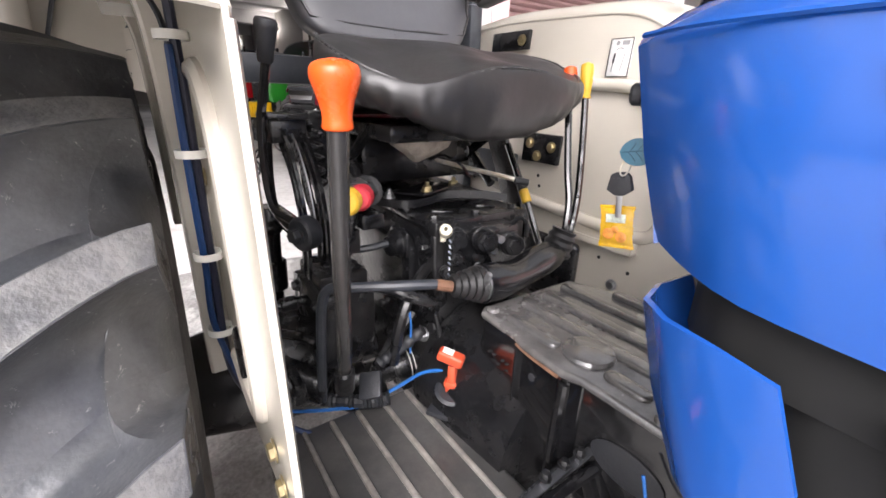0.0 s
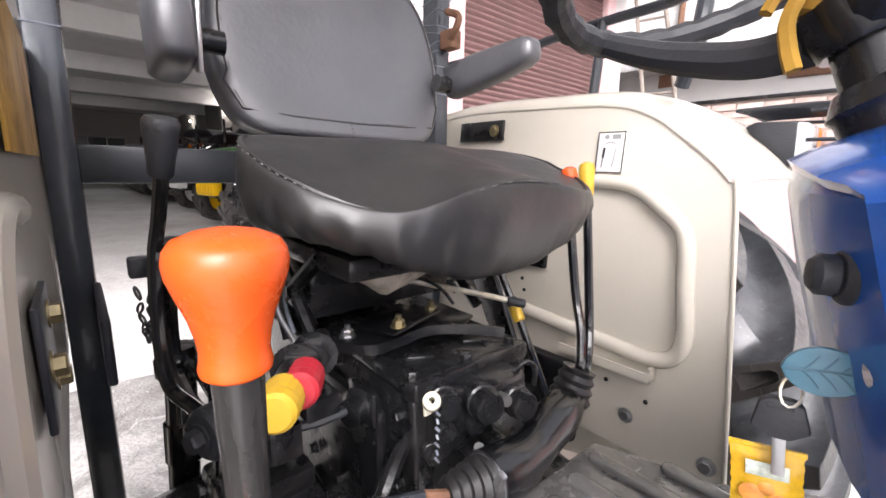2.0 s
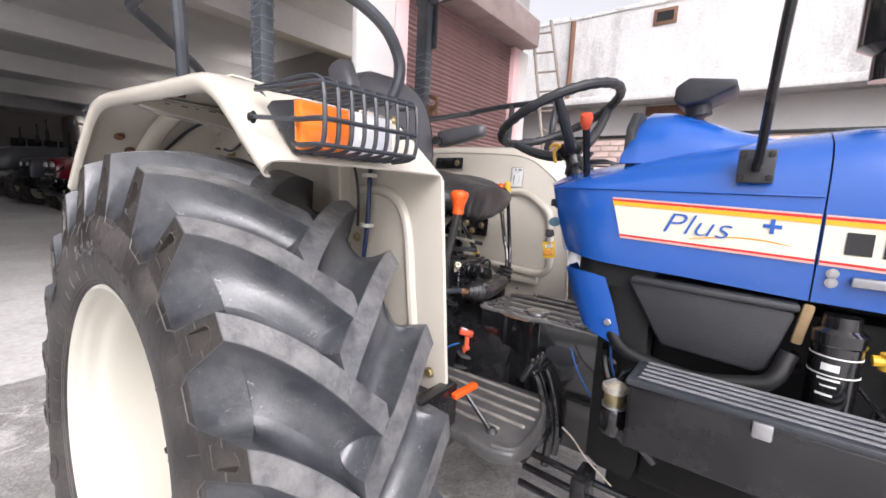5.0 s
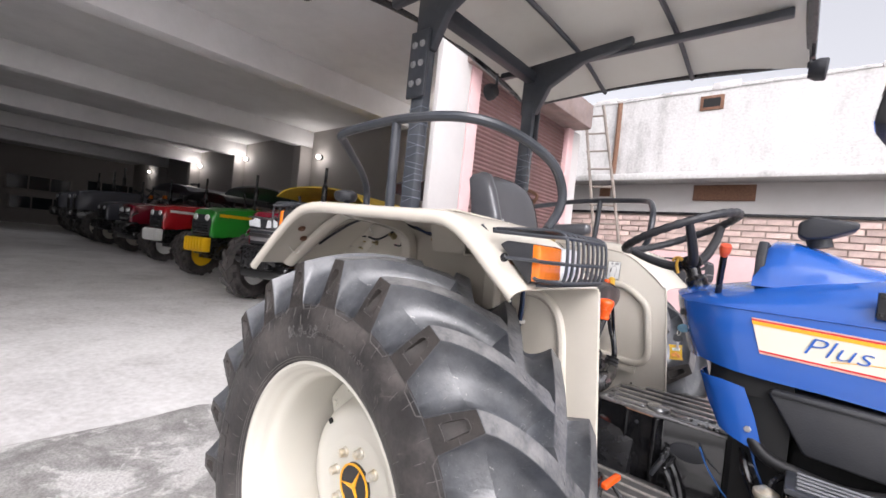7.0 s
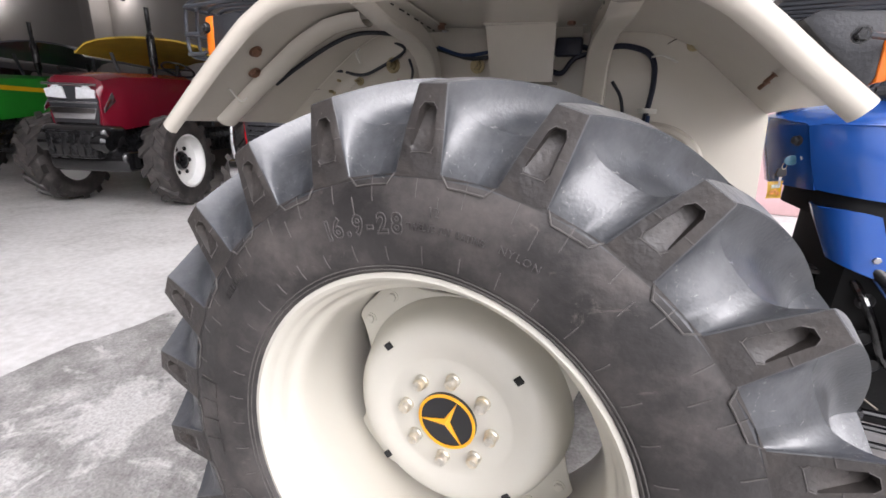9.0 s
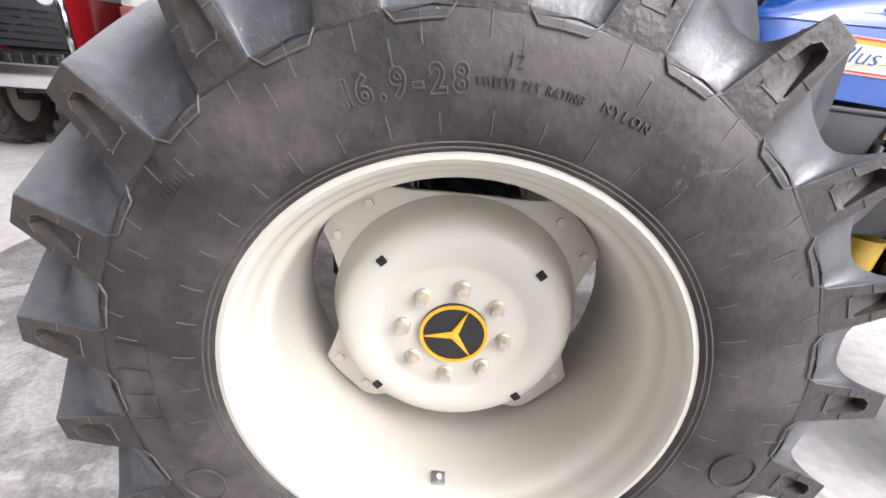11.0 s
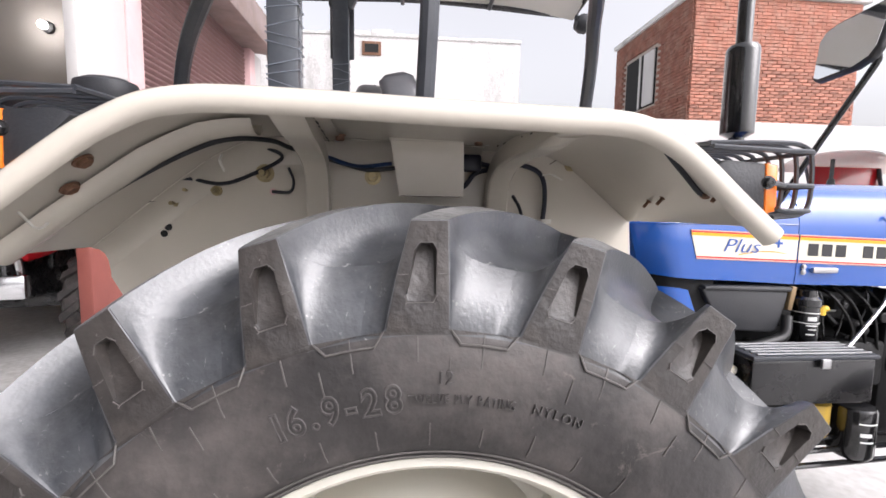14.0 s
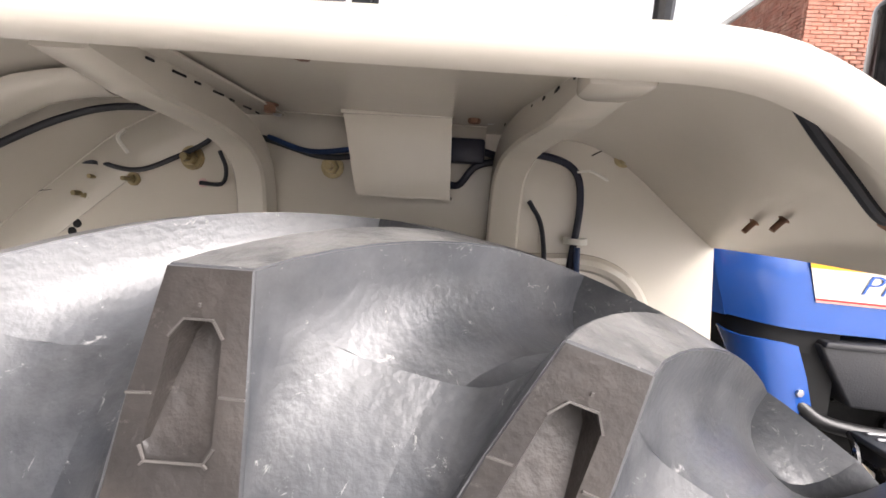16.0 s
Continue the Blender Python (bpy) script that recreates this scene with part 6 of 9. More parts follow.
for x, z in ((0.04, 1.02), (0.12, 1.028), (0.29, 1.005), (0.29, 0.955), (0.29, 0.90), (0.05, 0.83), (0.15, 0.83), (0.25, 0.83)):
    part("side_bolt", hexbolt((x, 0.7145 if z > 0.84 and (x > 0.27 or z > 1.0) else 0.6945, z), (x, 0, z), 0.009, 0.011), CAST, gear)
for pts, r in ((((0.30, 0.716, 0.97), (0.33, 0.67, 0.955), (0.345, 0.63, 0.90), (0.33, 0.62, 0.80)), 0.011), (((0.33, 0.73, 0.935), (0.37, 0.70, 0.925), (0.375, 0.66, 0.94), (0.345, 0.62, 0.955), (0.31, 0.60, 0.955)), 0.008),
               (((0.34, 0.79, 0.95), (0.385, 0.775, 0.96), (0.40, 0.765, 0.985)), 0.008), (((0.33, 0.84, 0.95), (0.37, 0.85, 0.93), (0.38, 0.83, 0.88), (0.34, 0.76, 0.85)), 0.012)):
    part("hydraulic_pipe", tube(pts, r, 8), CAST, gear)
part("pipe_union", join([hexbolt((0.365, 0.69, 0.925), (0.365, 0.60, 0.928), 0.013, 0.02), rod((0.372, 0.665, 0.938), (0.35, 0.63, 0.952), 0.012, 10)]), CAST, gear)
part("bleed_union", rod((0.392, 0.765, 0.97), (0.402, 0.755, 1.0), 0.007, 8), STEEL, gear)
part("clutch_housing", lathe([(0, 0), (0.20, 0.0), (0.21, 0.03), (0.19, 0.25), (0, 0.25)], axis_to((0.33, 0.86, 0.70), (0.8, 0.86, 0.70)), 28), CAST, tractor)
# brake cross shaft with its sleeve, and the arm of the lock pedal
shaft = part("cross_shaft", join([rod((0.275, 0.80, 0.742), (0.235, 0.54, 0.715), 0.027, 18), lathe([(0, 0), (0.036, 0), (0.038, 0.004), (0.038, 0.055), (0.036, 0.06), (0, 0.06)], axis_to((0.262, 0.715, 0.734), (0.250, 0.640, 0.726)), 22), rod((0.245, 0.60, 0.722), (0.237, 0.55, 0.717), 0.034, 18, 0.003), rod((0.30, 0.60, 0.70), (0.10, 0.50, 0.66), 0.038, 18, 0.004)]), CAST, tractor, "black brake cross shaft with sleeve")
for y in (0.690, 0.699):
    p = Vector((0.262, 0.715, 0.734)).lerp(Vector((0.250, 0.640, 0.726)), (0.715 - y) / 0.075)
    part("sleeve_ring", lathe([(0.0378, -0.001), (0.0392, -0.001), (0.0392, 0.001), (0.0378, 0.001)], axis_to(p, p + Vector((-0.012, -0.075, -0.008))), 22, closed=True), TIE, shaft)
lock = part("lock_pedal", tube([(0.285, 0.69, 0.868), (0.288, 0.665, 0.845), (0.298, 0.62, 0.80), (0.312, 0.592, 0.782), (0.34, 0.572, 0.79)], 0.0135, 10), BLACK, tractor, "bent black pedal arm")
part("pedal_pad", moved(bx(-0.024, 0.024, -0.021, 0.021, -0.006, 0.006, 0.005), pose(0.362, 0.556, 0.796, 20, 38, -28)), PLASTIC, lock)
for p in ((0.31, 0.70, 0.826), (0.30, 0.702, 0.885), (0.345, 0.708, 0.80), (0.335, 0.708, 0.852)):
    part("lock_bolt", hexbolt(p, (p[0] + 0.3, p[1] - 1, p[2] + 0.3), 0.0115, 0.012), STEEL if p[0] == 0.31 else CAST, tractor)
part("brake_plate", prism([(0.25, 0.72), (0.36, 0.74), (0.375, 0.80), (0.34, 0.89), (0.27, 0.90)], "y", 0.705, 0.716, 0.004), CAST, tractor)
part("fluted_hose", tube([(0.355, 0.67, 0.87), (0.335, 0.63, 0.83), (0.315, 0.60, 0.80)], lambda u: 0.011 + 0.0015 * math.sin(u * 140), 10, 14), PLASTIC, tractor)

# cross pipe with bellows and brake rod
pipe = part("cross_pipe", tube([(0.428, 0.742, 0.976), (0.430, 0.785, 0.974), (0.424, 0.835, 0.972), (0.414, 0.885, 0.976), (0.404, 0.93, 0.978), (0.395, 0.965, 0.978), (0.388, 0.985, 0.985)], lambda u: 0.034 - 0.006 * u + 0.0022 * math.sin(u * 11 + 0.9), 24, 7), PIPEBLACK, tractor, "glossy black cross pipe")
for p, q, r0, r1, n in (((0.4205, 0.683, 0.984), (0.427, 0.738, 0.977), 0.015, 0.030, 9), ((0.386, 0.982, 0.972), (0.392, 1.0, 1.024), 0.031, 0.023, 7)):
    L = (Vector(q) - Vector(p)).length
    prof = [(0, 0)] + [(r0 + (r1 - r0) * k / n + (0.0045 if k % 2 else 0), L * k / n) for k in range(n + 1)] + [(0, L)]
    part("bellows", lathe(prof, axis_to(p, q), 24), BOOT, pipe, "rubber bellows")
part("hose_clip", join([lathe([(0.030, -0.003), (0.0325, -0.003), (0.0325, 0.003), (0.030, 0.003)], axis_to((0.428, 0.741, 0.977), (0.43, 0.80, 0.974)), 22, closed=True), moved(bx(-0.005, 0.005, -0.004, 0.004, -0.02, 0.02, 0.002), pose(0.452, 0.732, 0.992, 0, 25, 0))]), STEEL, pipe, "bright hose clip")
part("brake_rod", tube([(0.42, 0.675, 0.985), (0.412, 0.655, 0.99), (0.39, 0.60, 0.992), (0.35, 0.53, 0.99), (0.33, 0.503, 0.984), (0.322, 0.494, 0.958), (0.318, 0.49, 0.90), (0.31, 0.485, 0.76)], 0.0088, 10, 6), FRAMEBLACK, tractor, "worn steel brake rod")
part("rod_rust", tube([(0.424, 0.682, 0.984), (0.414, 0.657, 0.99)], 0.0096, 10, smooth_path=False), RUST, tractor)

# twin levers beside the seat
for pts, col, cap in ((((0.391, 0.998, 1.005), (0.392, 1.002, 1.04), (0.378, 1.018, 1.085), (0.356, 1.03, 1.14), (0.332, 1.04, 1.246), (0.327, 1.042, 1.28)), ORANGE, ((0.326, 1.043, 1.277), (0.314, 1.049, 1.345))),
                      (((0.392, 1.012, 1.0), (0.394, 1.02, 1.035), (0.374, 1.052, 1.085), (0.352, 1.076, 1.16), (0.332, 1.09, 1.265), (0.326, 1.092, 1.30)), YELPL, ((0.328, 1.091, 1.286), (0.318, 1.097, 1.354)))):
    lv = part("gear_lever", tube(pts, 0.0078, 9), GLOSSBLACK, tractor)
    part("lever_cap", lathe([(0, 0), (0.0115, 0), (0.0115, 0.004), (0.010, 0.006), (0.0125, 0.03), (0.014, 0.058), (0.0125, 0.068), (0.006, 0.072), (0, 0.073)], axis_to(*cap), 16), col, lv)
lv = part("pto_lever", tube([(0.305, 1.055, 0.90), (0.25, 1.065, 0.98), (0.205, 1.071, 1.047), (0.165, 1.073, 1.105), (0.12, 1.075, 1.17)], 0.0085, 8), GLOSSBLACK, tractor)
part("lever_collar", rod((0.213, 1.070, 1.036), (0.193, 1.072, 1.064), 0.0125, 14, 0.002), YELPL, lv, "yellow collar")
part("lever_grip", rod((0.193, 1.072, 1.064), (0.183, 1.073, 1.078), 0.0125, 12, 0.002), PLASTIC, lv)
# added black plate in front of the panel, in place of its dark cutout
part("axle_cover", bx(0.06, 0.262, 1.225, 1.262, 0.70, 0.905, 0.02, 3), BLACK, tractor, "black plate standing in for the dark cutout of the far panel")
brace = part("fender_brace", prism([(-0.20, 1.26), (-0.10, 1.26), (0.10, 0.86), (0.165, 0.78), (0.10, 0.78), (-0.03, 0.93)], "y", 1.235, 1.243, 0.002), BLACK, tractor, "flat black mudguard brace")
part("brace_edge", tube([(-0.10, 1.232, 1.26), (0.10, 1.232, 0.86), (0.165, 1.232, 0.78)], 0.004, 6, smooth_path=False), FRAMEBLACK, brace)

# tall orange-knobbed lever
lever = part("main_lever", tube([(0.385, 0.50, 0.84), (0.43, 0.487, 0.95), (0.48, 0.47, 1.09), (0.529, 0.456, 1.255)], 0.0112, 16, 5), LEVERPAINT, tractor, "tall worn black lever")
part("lever_knob", lathe([(0, 0), (0.0132, 0), (0.0148, 0.0015), (0.0152, 0.004), (0.0146, 0.0065), (0.0142, 0.011), (0.0150, 0.018), (0.0172, 0.027), (0.0208, 0.037), (0.0234, 0.045), (0.0240, 0.050), (0.0232, 0.055), (0.0205, 0.059), (0.0135, 0.062), (0.006, 0.0635), (0, 0.064)], axis_to((0.529, 0.456, 1.250), (0.54, 0.452, 1.6)), 40), ORANGE, lever, "shiny orange knob")
part("lever_sleeve", lathe([(0.0115, 0), (0.016, 0), (0.016, 0.05), (0.0115, 0.055)], axis_to((0.385, 0.50, 0.83), (0.43, 0.487, 0.95)), 16, closed=True), CAST, lever)


# lift control quadrants with the slim lever
def quadrant(y, r0, r1, c, a0, a1, w=0.006):
    n = 26
    rows = []
    for k in range(n + 1):
        a = radians(a0 + (a1 - a0) * k / n)
        rows.append([(c[0] + r * math.cos(a), yy, c[1] + r * math.sin(a)) for r, yy in ((r0, y), (r1, y), (r1, y + w), (r0, y + w))])
    return loft(rows)


QC = (0.03, 1.035)
for y, r0, r1 in ((0.500, 0.186, 0.196), (0.500, 0.212, 0.222), (0.538, 0.178, 0.188), (0.538, 0.205, 0.215)):
    part("quadrant", quadrant(y, r0, r1, QC, -18, 72), GLOSSBLACK, tractor, "slotted curved black control quadrant")
scale = part("quadrant_scale", quadrant(0.5185, 0.196, 0.214, QC, 8, 68, 0.003), STEEL, tractor, "graduated metal scale")
for k in range(18):
    a = radians(10 + k * 3.3)
    part("scale_tick", tube([(QC[0] + r * math.cos(a), 0.5178, QC[1] + r * math.sin(a)) for r in (0.202 if k % 3 else 0.198, 0.212)], 0.0009, 4, smooth_path=False), DECBLK, scale)
part("quadrant_head", join([bx(0.085, 0.150, 0.482, 0.548, 1.195, 1.238, 0.006), bx(0.075, 0.16, 0.478, 0.552, 1.236, 1.246, 0.003)]), BLACK, tractor, "black bracket over the quadrants")
part("head_bolt", hexbolt((0.118, 0.482, 1.215), (0.118, 0, 1.215), 0.009), CAST, tractor)
for pts in (((0.092, 0.49, 1.20), (0.085, 0.488, 1.12), (0.10, 0.488, 1.07), (0.16, 0.49, 1.055), (0.20, 0.495, 1.05)), ((0.12, 0.545, 1.20), (0.115, 0.548, 1.12), (0.14, 0.55, 1.07), (0.19, 0.55, 1.05))):
    part("quadrant_stay", tube(pts, 0.0085, 9), GLOSSBLACK, tractor)
lift = part("lift_lever", tube([(0.262, 0.50, 1.066), (0.225, 0.482, 1.078), (0.188, 0.468, 1.09), (0.165, 0.466, 1.125), (0.150, 0.468, 1.18), (0.143, 0.472, 1.235), (0.150, 0.478, 1.275), (0.170, 0.482, 1.32), (0.178, 0.483, 1.34)], 0.0078, 9, 6), GLOSSBLACK, tractor, "slim bent black lever")
part("lever_knob", lathe([(0, 0), (0.0105, 0), (0.0125, 0.003), (0.0135, 0.02), (0.0175, 0.052), (0.0175, 0.058), (0.0145, 0.063), (0, 0.065)], axis_to((0.173, 0.482, 1.325), (0.193, 0.486, 1.40)), 22), PLASTIC, lift)
part("lift_pivot", join([lathe([(0, 0), (0.027, 0), (0.029, 0.004), (0.029, 0.024), (0.025, 0.028), (0, 0.028)], axis_to((0.255, 0.508, 1.062), (0.29, 0.42, 1.062)), 24), hexbolt((0.266, 0.481, 1.062), (0.30, 0.40, 1.062), 0.012, 0.014)]), PLASTIC, tractor, "ribbed black friction knob")
for p, d, col in (((0.362, 0.535, 1.137), (1, -0.62, 0.12), YELPL), ((0.336, 0.566, 1.134), (1, -0.62, 0.12), REDPL)):
    p, d = Vector(p), Vector(d)
    prof = [(0, 0), (0.0195, 0), (0.0215, 0.003), (0.0205, 0.009), (0.0222, 0.012), (0.0212, 0.019), (0.0224, 0.022), (0.0212, 0.029), (0.0222, 0.033), (0.0205, 0.042), (0.0165, 0.0455), (0, 0.047)]
    cap = part("coupler_cap", lathe([(r * 0.88, h) for r, h in prof], axis_to(p, p + d), 16), col, tractor, "ribbed plastic coupler cap", smooth=20)
    part("coupler", join([rod(p - d * 0.055, p + d * 0.002, 0.0165, 14, 0.002), hexbolt(p - d * 0.05, p, 0.02, 0.016), rod(p - d * 0.11, p - d * 0.05, 0.011, 10)]), CAST, cap)
part("coupler_bracket", bx(0.25, 0.335, 0.565, 0.605, 1.075, 1.10, 0.004), CAST, tractor)
part("coupler_link", join([tube([(0.32, 0.555, 1.11), (0.315, 0.55, 1.07), (0.305, 0.548, 1.03)], 0.009, 8), bx(0.285, 0.325, 0.53, 0.565, 1.035, 1.075, 0.004)]), CAST, tractor)
# box of the lift control with its linkage
ctrl = part("control_block", join([prism([(0.15, 0.80), (0.15, 0.955), (0.22, 0.965), (0.30, 0.955), (0.305, 0.90), (0.29, 0.80)], "y", 0.495, 0.60, 0.008), bx(0.17, 0.285, 0.505, 0.595, 0.955, 0.985, 0.006), rod((0.19, 0.55, 0.98), (0.19, 0.55, 1.035), 0.014, 12, 0.003)]), CAST, tractor, "black cast lift control box")
for x, z in ((0.17, 0.93), (0.28, 0.93), (0.17, 0.83), (0.275, 0.83)):
    part("block_bolt", hexbolt((x, 0.4945, z), (x, 0, z), 0.009), CAST, ctrl)
for x, y in ((0.255, 0.53), (0.262, 0.575)):
    part("block_bolt", hexbolt((x, y, 0.985), (x, y, 2), 0.009, 0.011), CAST, ctrl)
part("link_rod", join([rod((0.20, 0.415, 0.908), (0.20, 0.50, 0.910), 0.010, 12), rod((0.20, 0.405, 0.907), (0.20, 0.432, 0.908), 0.017, 8, 0.002), rod((0.20, 0.455, 0.909), (0.20, 0.485, 0.910), 0.014, 12, 0.002)]), CAST, tractor, "short ball-jointed link rod")
part("link_ball", lathe([(0, -0.012), (0.008, -0.009), (0.012, 0), (0.008, 0.009), (0, 0.012)], pose(0.20, 0.398, 0.907), 16), STEEL, tractor)
part("link_hook", tube([(0.18, 0.43, 0.87), (0.215, 0.445, 0.864), (0.245, 0.475, 0.862), (0.255, 0.495, 0.85)], 0.0085, 8), GLOSSBLACK, tractor)
part("lift_arm", join([rod((-0.12, 0.52, 0.98), (-0.09, 0.49, 0.42), 0.026, 16, 0.004), lathe([(0, -0.04), (0.028, -0.034), (0.04, -0.014), (0.04, 0.014), (0.028, 0.034), (0, 0.04)], pose(-0.12, 0.52, 0.985), 18), rod((-0.16, 0.55, 0.99), (0.10, 0.55, 0.995), 0.022, 12, 0.003), rod((-0.118, 0.518, 0.88), (-0.114, 0.515, 0.80), 0.034, 18, 0.004)]), GLOSSBLACK, tractor, "black lift link of the hitch")
part("lift_clevis", join([bx(0.26, 0.36, 0.425, 0.447, 0.805, 0.845, 0.006), hexbolt((0.33, 0.426, 0.828), (0.33, 0, 0.828), 0.018), rod((0.24, 0.43, 0.80), (0.30, 0.50, 0.77), 0.03, 14, 0.004)]), CAST, tractor)


def chain():
    out = []
    for k in range(13):
        a = math.pi * k / 12
        x, z = 0.088 - 0.018 * math.cos(a), 1.205 - 0.085 * math.sin(a) ** 0.75
        m = pose(x, 0.456 + 0.001 * k, z, 0, 90 if k % 2 else 0, 20) @ Matrix.Rotation(math.cos(a) * 0.9, 4, "Y")
        out.append(moved(tube([(0.0045 * math.cos(q), 0, 0.0095 * math.sin(q)) for q in (i * math.pi / 5 for i in range(10))], 0.0017, 5, closed=True, smooth_path=False), m))
    return join(out)


part("check_chain", chain(), FRAMEBLACK, tractor, "hanging steel chain")
part("chain_lug", join([bx(0.06, 0.082, 0.45, 0.474, 1.195, 1.222, 0.004), rod((0.07, 0.452, 1.208), (0.075, 0.49, 1.212), 0.006, 8)]), FRAMEBLACK, tractor)
part("corrugated_hose", tube([(0.22, 0.44, 0.735), (0.28, 0.50, 0.732), (0.33, 0.56, 0.735), (0.35, 0.60, 0.74)], lambda u: 0.013 + 0.0014 * math.sin(u * 190), 9, 18), PLASTIC, tractor, "black corrugated hose")
part("thin_wire", tube([(0.348, 0.64, 0.935), (0.352, 0.645, 0.89), (0.345, 0.648, 0.82)], 0.0022, 5), WIREBLUE, tractor, "thin blue wire")

# ---- platform: tunnel cover, foot plate, hand controls
TZ = 0.938
tunnel = part("tunnel_cover", prism([(0.44, 0.742), (0.452, 0.725), (0.54, 0.721), (0.56, 0.713), (0.64, 0.710), (0.665, 0.719), (0.95, 0.719), (0.95, 1.20), (0.80, 1.165), (0.70, 1.10), (0.585, 1.005), (0.50, 0.985), (0.445, 0.965)], "z", TZ - 0.014, TZ, 0.006, 3), MATRUB, tractor, "ribbed black rubber mat over the transmission tunnel")
for y, x0, x1, w in ((0.753, 0.492, 0.60, 0.0125), (0.757, 0.675, 0.742, 0.0125), (0.812, 0.468, 0.80, 0.0135), (0.868, 0.462, 0.93, 0.0135), (0.929, 0.458, 0.93, 0.0135), (0.985, 0.535, 0.93, 0.0135), (1.045, 0.655, 0.93, 0.0135), (1.105, 0.735, 0.93, 0.0135)):
    ring = [(x1 - w + w * math.cos(a), y + w * math.sin(a)) for a in (-math.pi / 2 + math.pi * k / 8 for k in range(9))] + [(x0 + w - w * math.cos(a), y - w * math.sin(a)) for a in (-math.pi / 2 + math.pi * k / 8 for k in range(9))]
    part("mat_rib", prism(ring, "z", TZ - 0.004, TZ + 0.0065, 0.0045, 3), MATRUB, tunnel)
part("filler_lid", lathe([(0, 0), (0.038, 0), (0.0385, 0.004), (0.036, 0.0085), (0.030, 0.0105), (0, 0.011)], pose(0.634, 0.776, TZ - 0.001), 36), MATRUB, tunnel)
for x, y in ((0.768, 0.735), (0.795, 0.738), (0.462, 0.745)):
    part("mat_stud", lathe([(0, 0), (0.011, 0), (0.011, 0.003), (0.008, 0.006), (0, 0.007)], pose(x, y, TZ - 0.001), 16), MATRUB, tunnel)
side = part("tunnel_side", prism([(0.447, 0.748), (0.454, 0.732), (0.53, 0.729), (0.548, 0.719), (0.632, 0.717), (0.640, 0.712), (0.652, 0.712), (0.662, 0.733), (0.95, 0.738), (0.95, 1.15), (0.70, 1.08), (0.445, 0.95)], "z", 0.56, TZ - 0.013, 0.003, 2), GLOSSBLACK, tractor, "glossy black pressed tunnel side")
part("side_rib", tube([(0.646, 0.712, TZ - 0.016), (0.644, 0.710, 0.82), (0.642, 0.711, 0.62)], 0.009, 10), GLOSSBLACK, side)
part("side_step", bx(0.548, 0.552, 0.713, 0.727, 0.60, TZ - 0.015, 0.001), GLOSSBLACK, side)
part("mat_wear", tube([(0.545, 0.7185, TZ - 0.012), (0.58, 0.7125, TZ - 0.012), (0.635, 0.7095, TZ - 0.012)], 0.0025, 6), RUST, tunnel, "rust-rubbed edge")
for k in range(5):
    for j in range(4):
        if (k + j) % 3 < 2:
            part("grip_pip", lathe([(0, 0), (0.0028, 0), (0.002, 0.003), (0, 0.0035)], axis_to((0.475 + 0.011 * k, 0.730, 0.83 + 0.013 * j), (0.475 + 0.011 * k, 0, 0.83 + 0.013 * j)), 7), GLOSSBLACK, side)
for x, z in ((0.585, 0.89), (0.60, 0.66), (0.70, 0.84)):
    part("side_plug", rod((x, 0.7195 if x < 0.64 else 0.736, z), (x, 0.7155 if x < 0.64 else 0.732, z), 0.006, 10), PLASTIC, side)
part("pedal_slot", lathe([(0, 0), (0.05, 0), (0.052, 0.004), (0.045, 0.006), (0, 0.006)], Matrix.Translation((0.74, 0.736, 0.84)) @ pose(0, 0, 0, 90, 0, 0) @ Matrix.Diagonal((1.0, 0.55, 1, 1)), 24), PLASTIC, side)

foot = part("foot_plate", prism([(0.318, 0.41), (0.44, 0.395), (0.72, 0.355), (0.775, 0.375), (0.79, 0.44), (0.775, 0.56), (0.735, 0.66), (0.70, 0.692), (0.455, 0.688), (0.45, 0.668), (0.40, 0.668), (0.322, 0.695)], "z", 0.685, 0.722, 0.010, 3), FOOTRUB, tractor, "ribbed black rubber foot plate, dusty")
for y, x1 in ((0.440, 0.70), (0.490, 0.745), (0.540, 0.75), (0.592, 0.74), (0.645, 0.725)):
    part("plate_rib", join([prism([(0.335, y - 0.0048), (x1, y - 0.0048), (x1 + 0.004, y), (x1, y + 0.0048), (0.335, y + 0.0048), (0.331, y)], "z", 0.7195, 0.7285, 0.003, 2)]), RIBWORN, foot, "pale worn rib")
part("plate_edge", tube([(0.72, 0.372, 0.722), (0.765, 0.39, 0.722), (0.775, 0.44, 0.722), (0.762, 0.55, 0.722), (0.725, 0.65, 0.722)], 0.006, 8), FOOTRUB, foot)
part("plate_bracket", bx(0.40, 0.76, 0.48, 0.66, 0.63, 0.685, 0.006), BLACK, tractor)
hc = Matrix.Translation((0.432, 0.685, 0.742)) @ Matrix.Rotation(radians(38), 4, "Z")
ctl = part("hand_control", moved(join([prism([(-0.011, 0.0), (0.011, 0.0), (0.011, 0.05), (0.0075, 0.062), (0.0075, 0.092), (-0.0075, 0.092), (-0.0075, 0.062), (-0.011, 0.05)], "y", -0.010, 0.010, 0.004), moved(bx(-0.026, 0.022, -0.0125, 0.0125, -0.010, 0.010, 0.005, 3), pose(-0.002, 0, 0.104, 0, 14, 0)), bx(-0.014, 0.012, -0.0125, 0.0125, 0.044, 0.058, 0.005)]), hc), CORAL, tractor, "coral red pull handle")
part("handle_label", moved(bx(-0.016, 0.004, -0.008, 0.008, -0.0008, 0.0008), hc @ pose(-0.003, 0, 0.1148, 0, 14, 0)), WHITE, ctl)
part("control_base", moved(prism([(-0.042, -0.026), (0.03, -0.034), (0.044, 0.0), (0.02, 0.034), (-0.036, 0.028)], "z", -0.014, -0.003, 0.004), hc), PLASTIC, ctl)
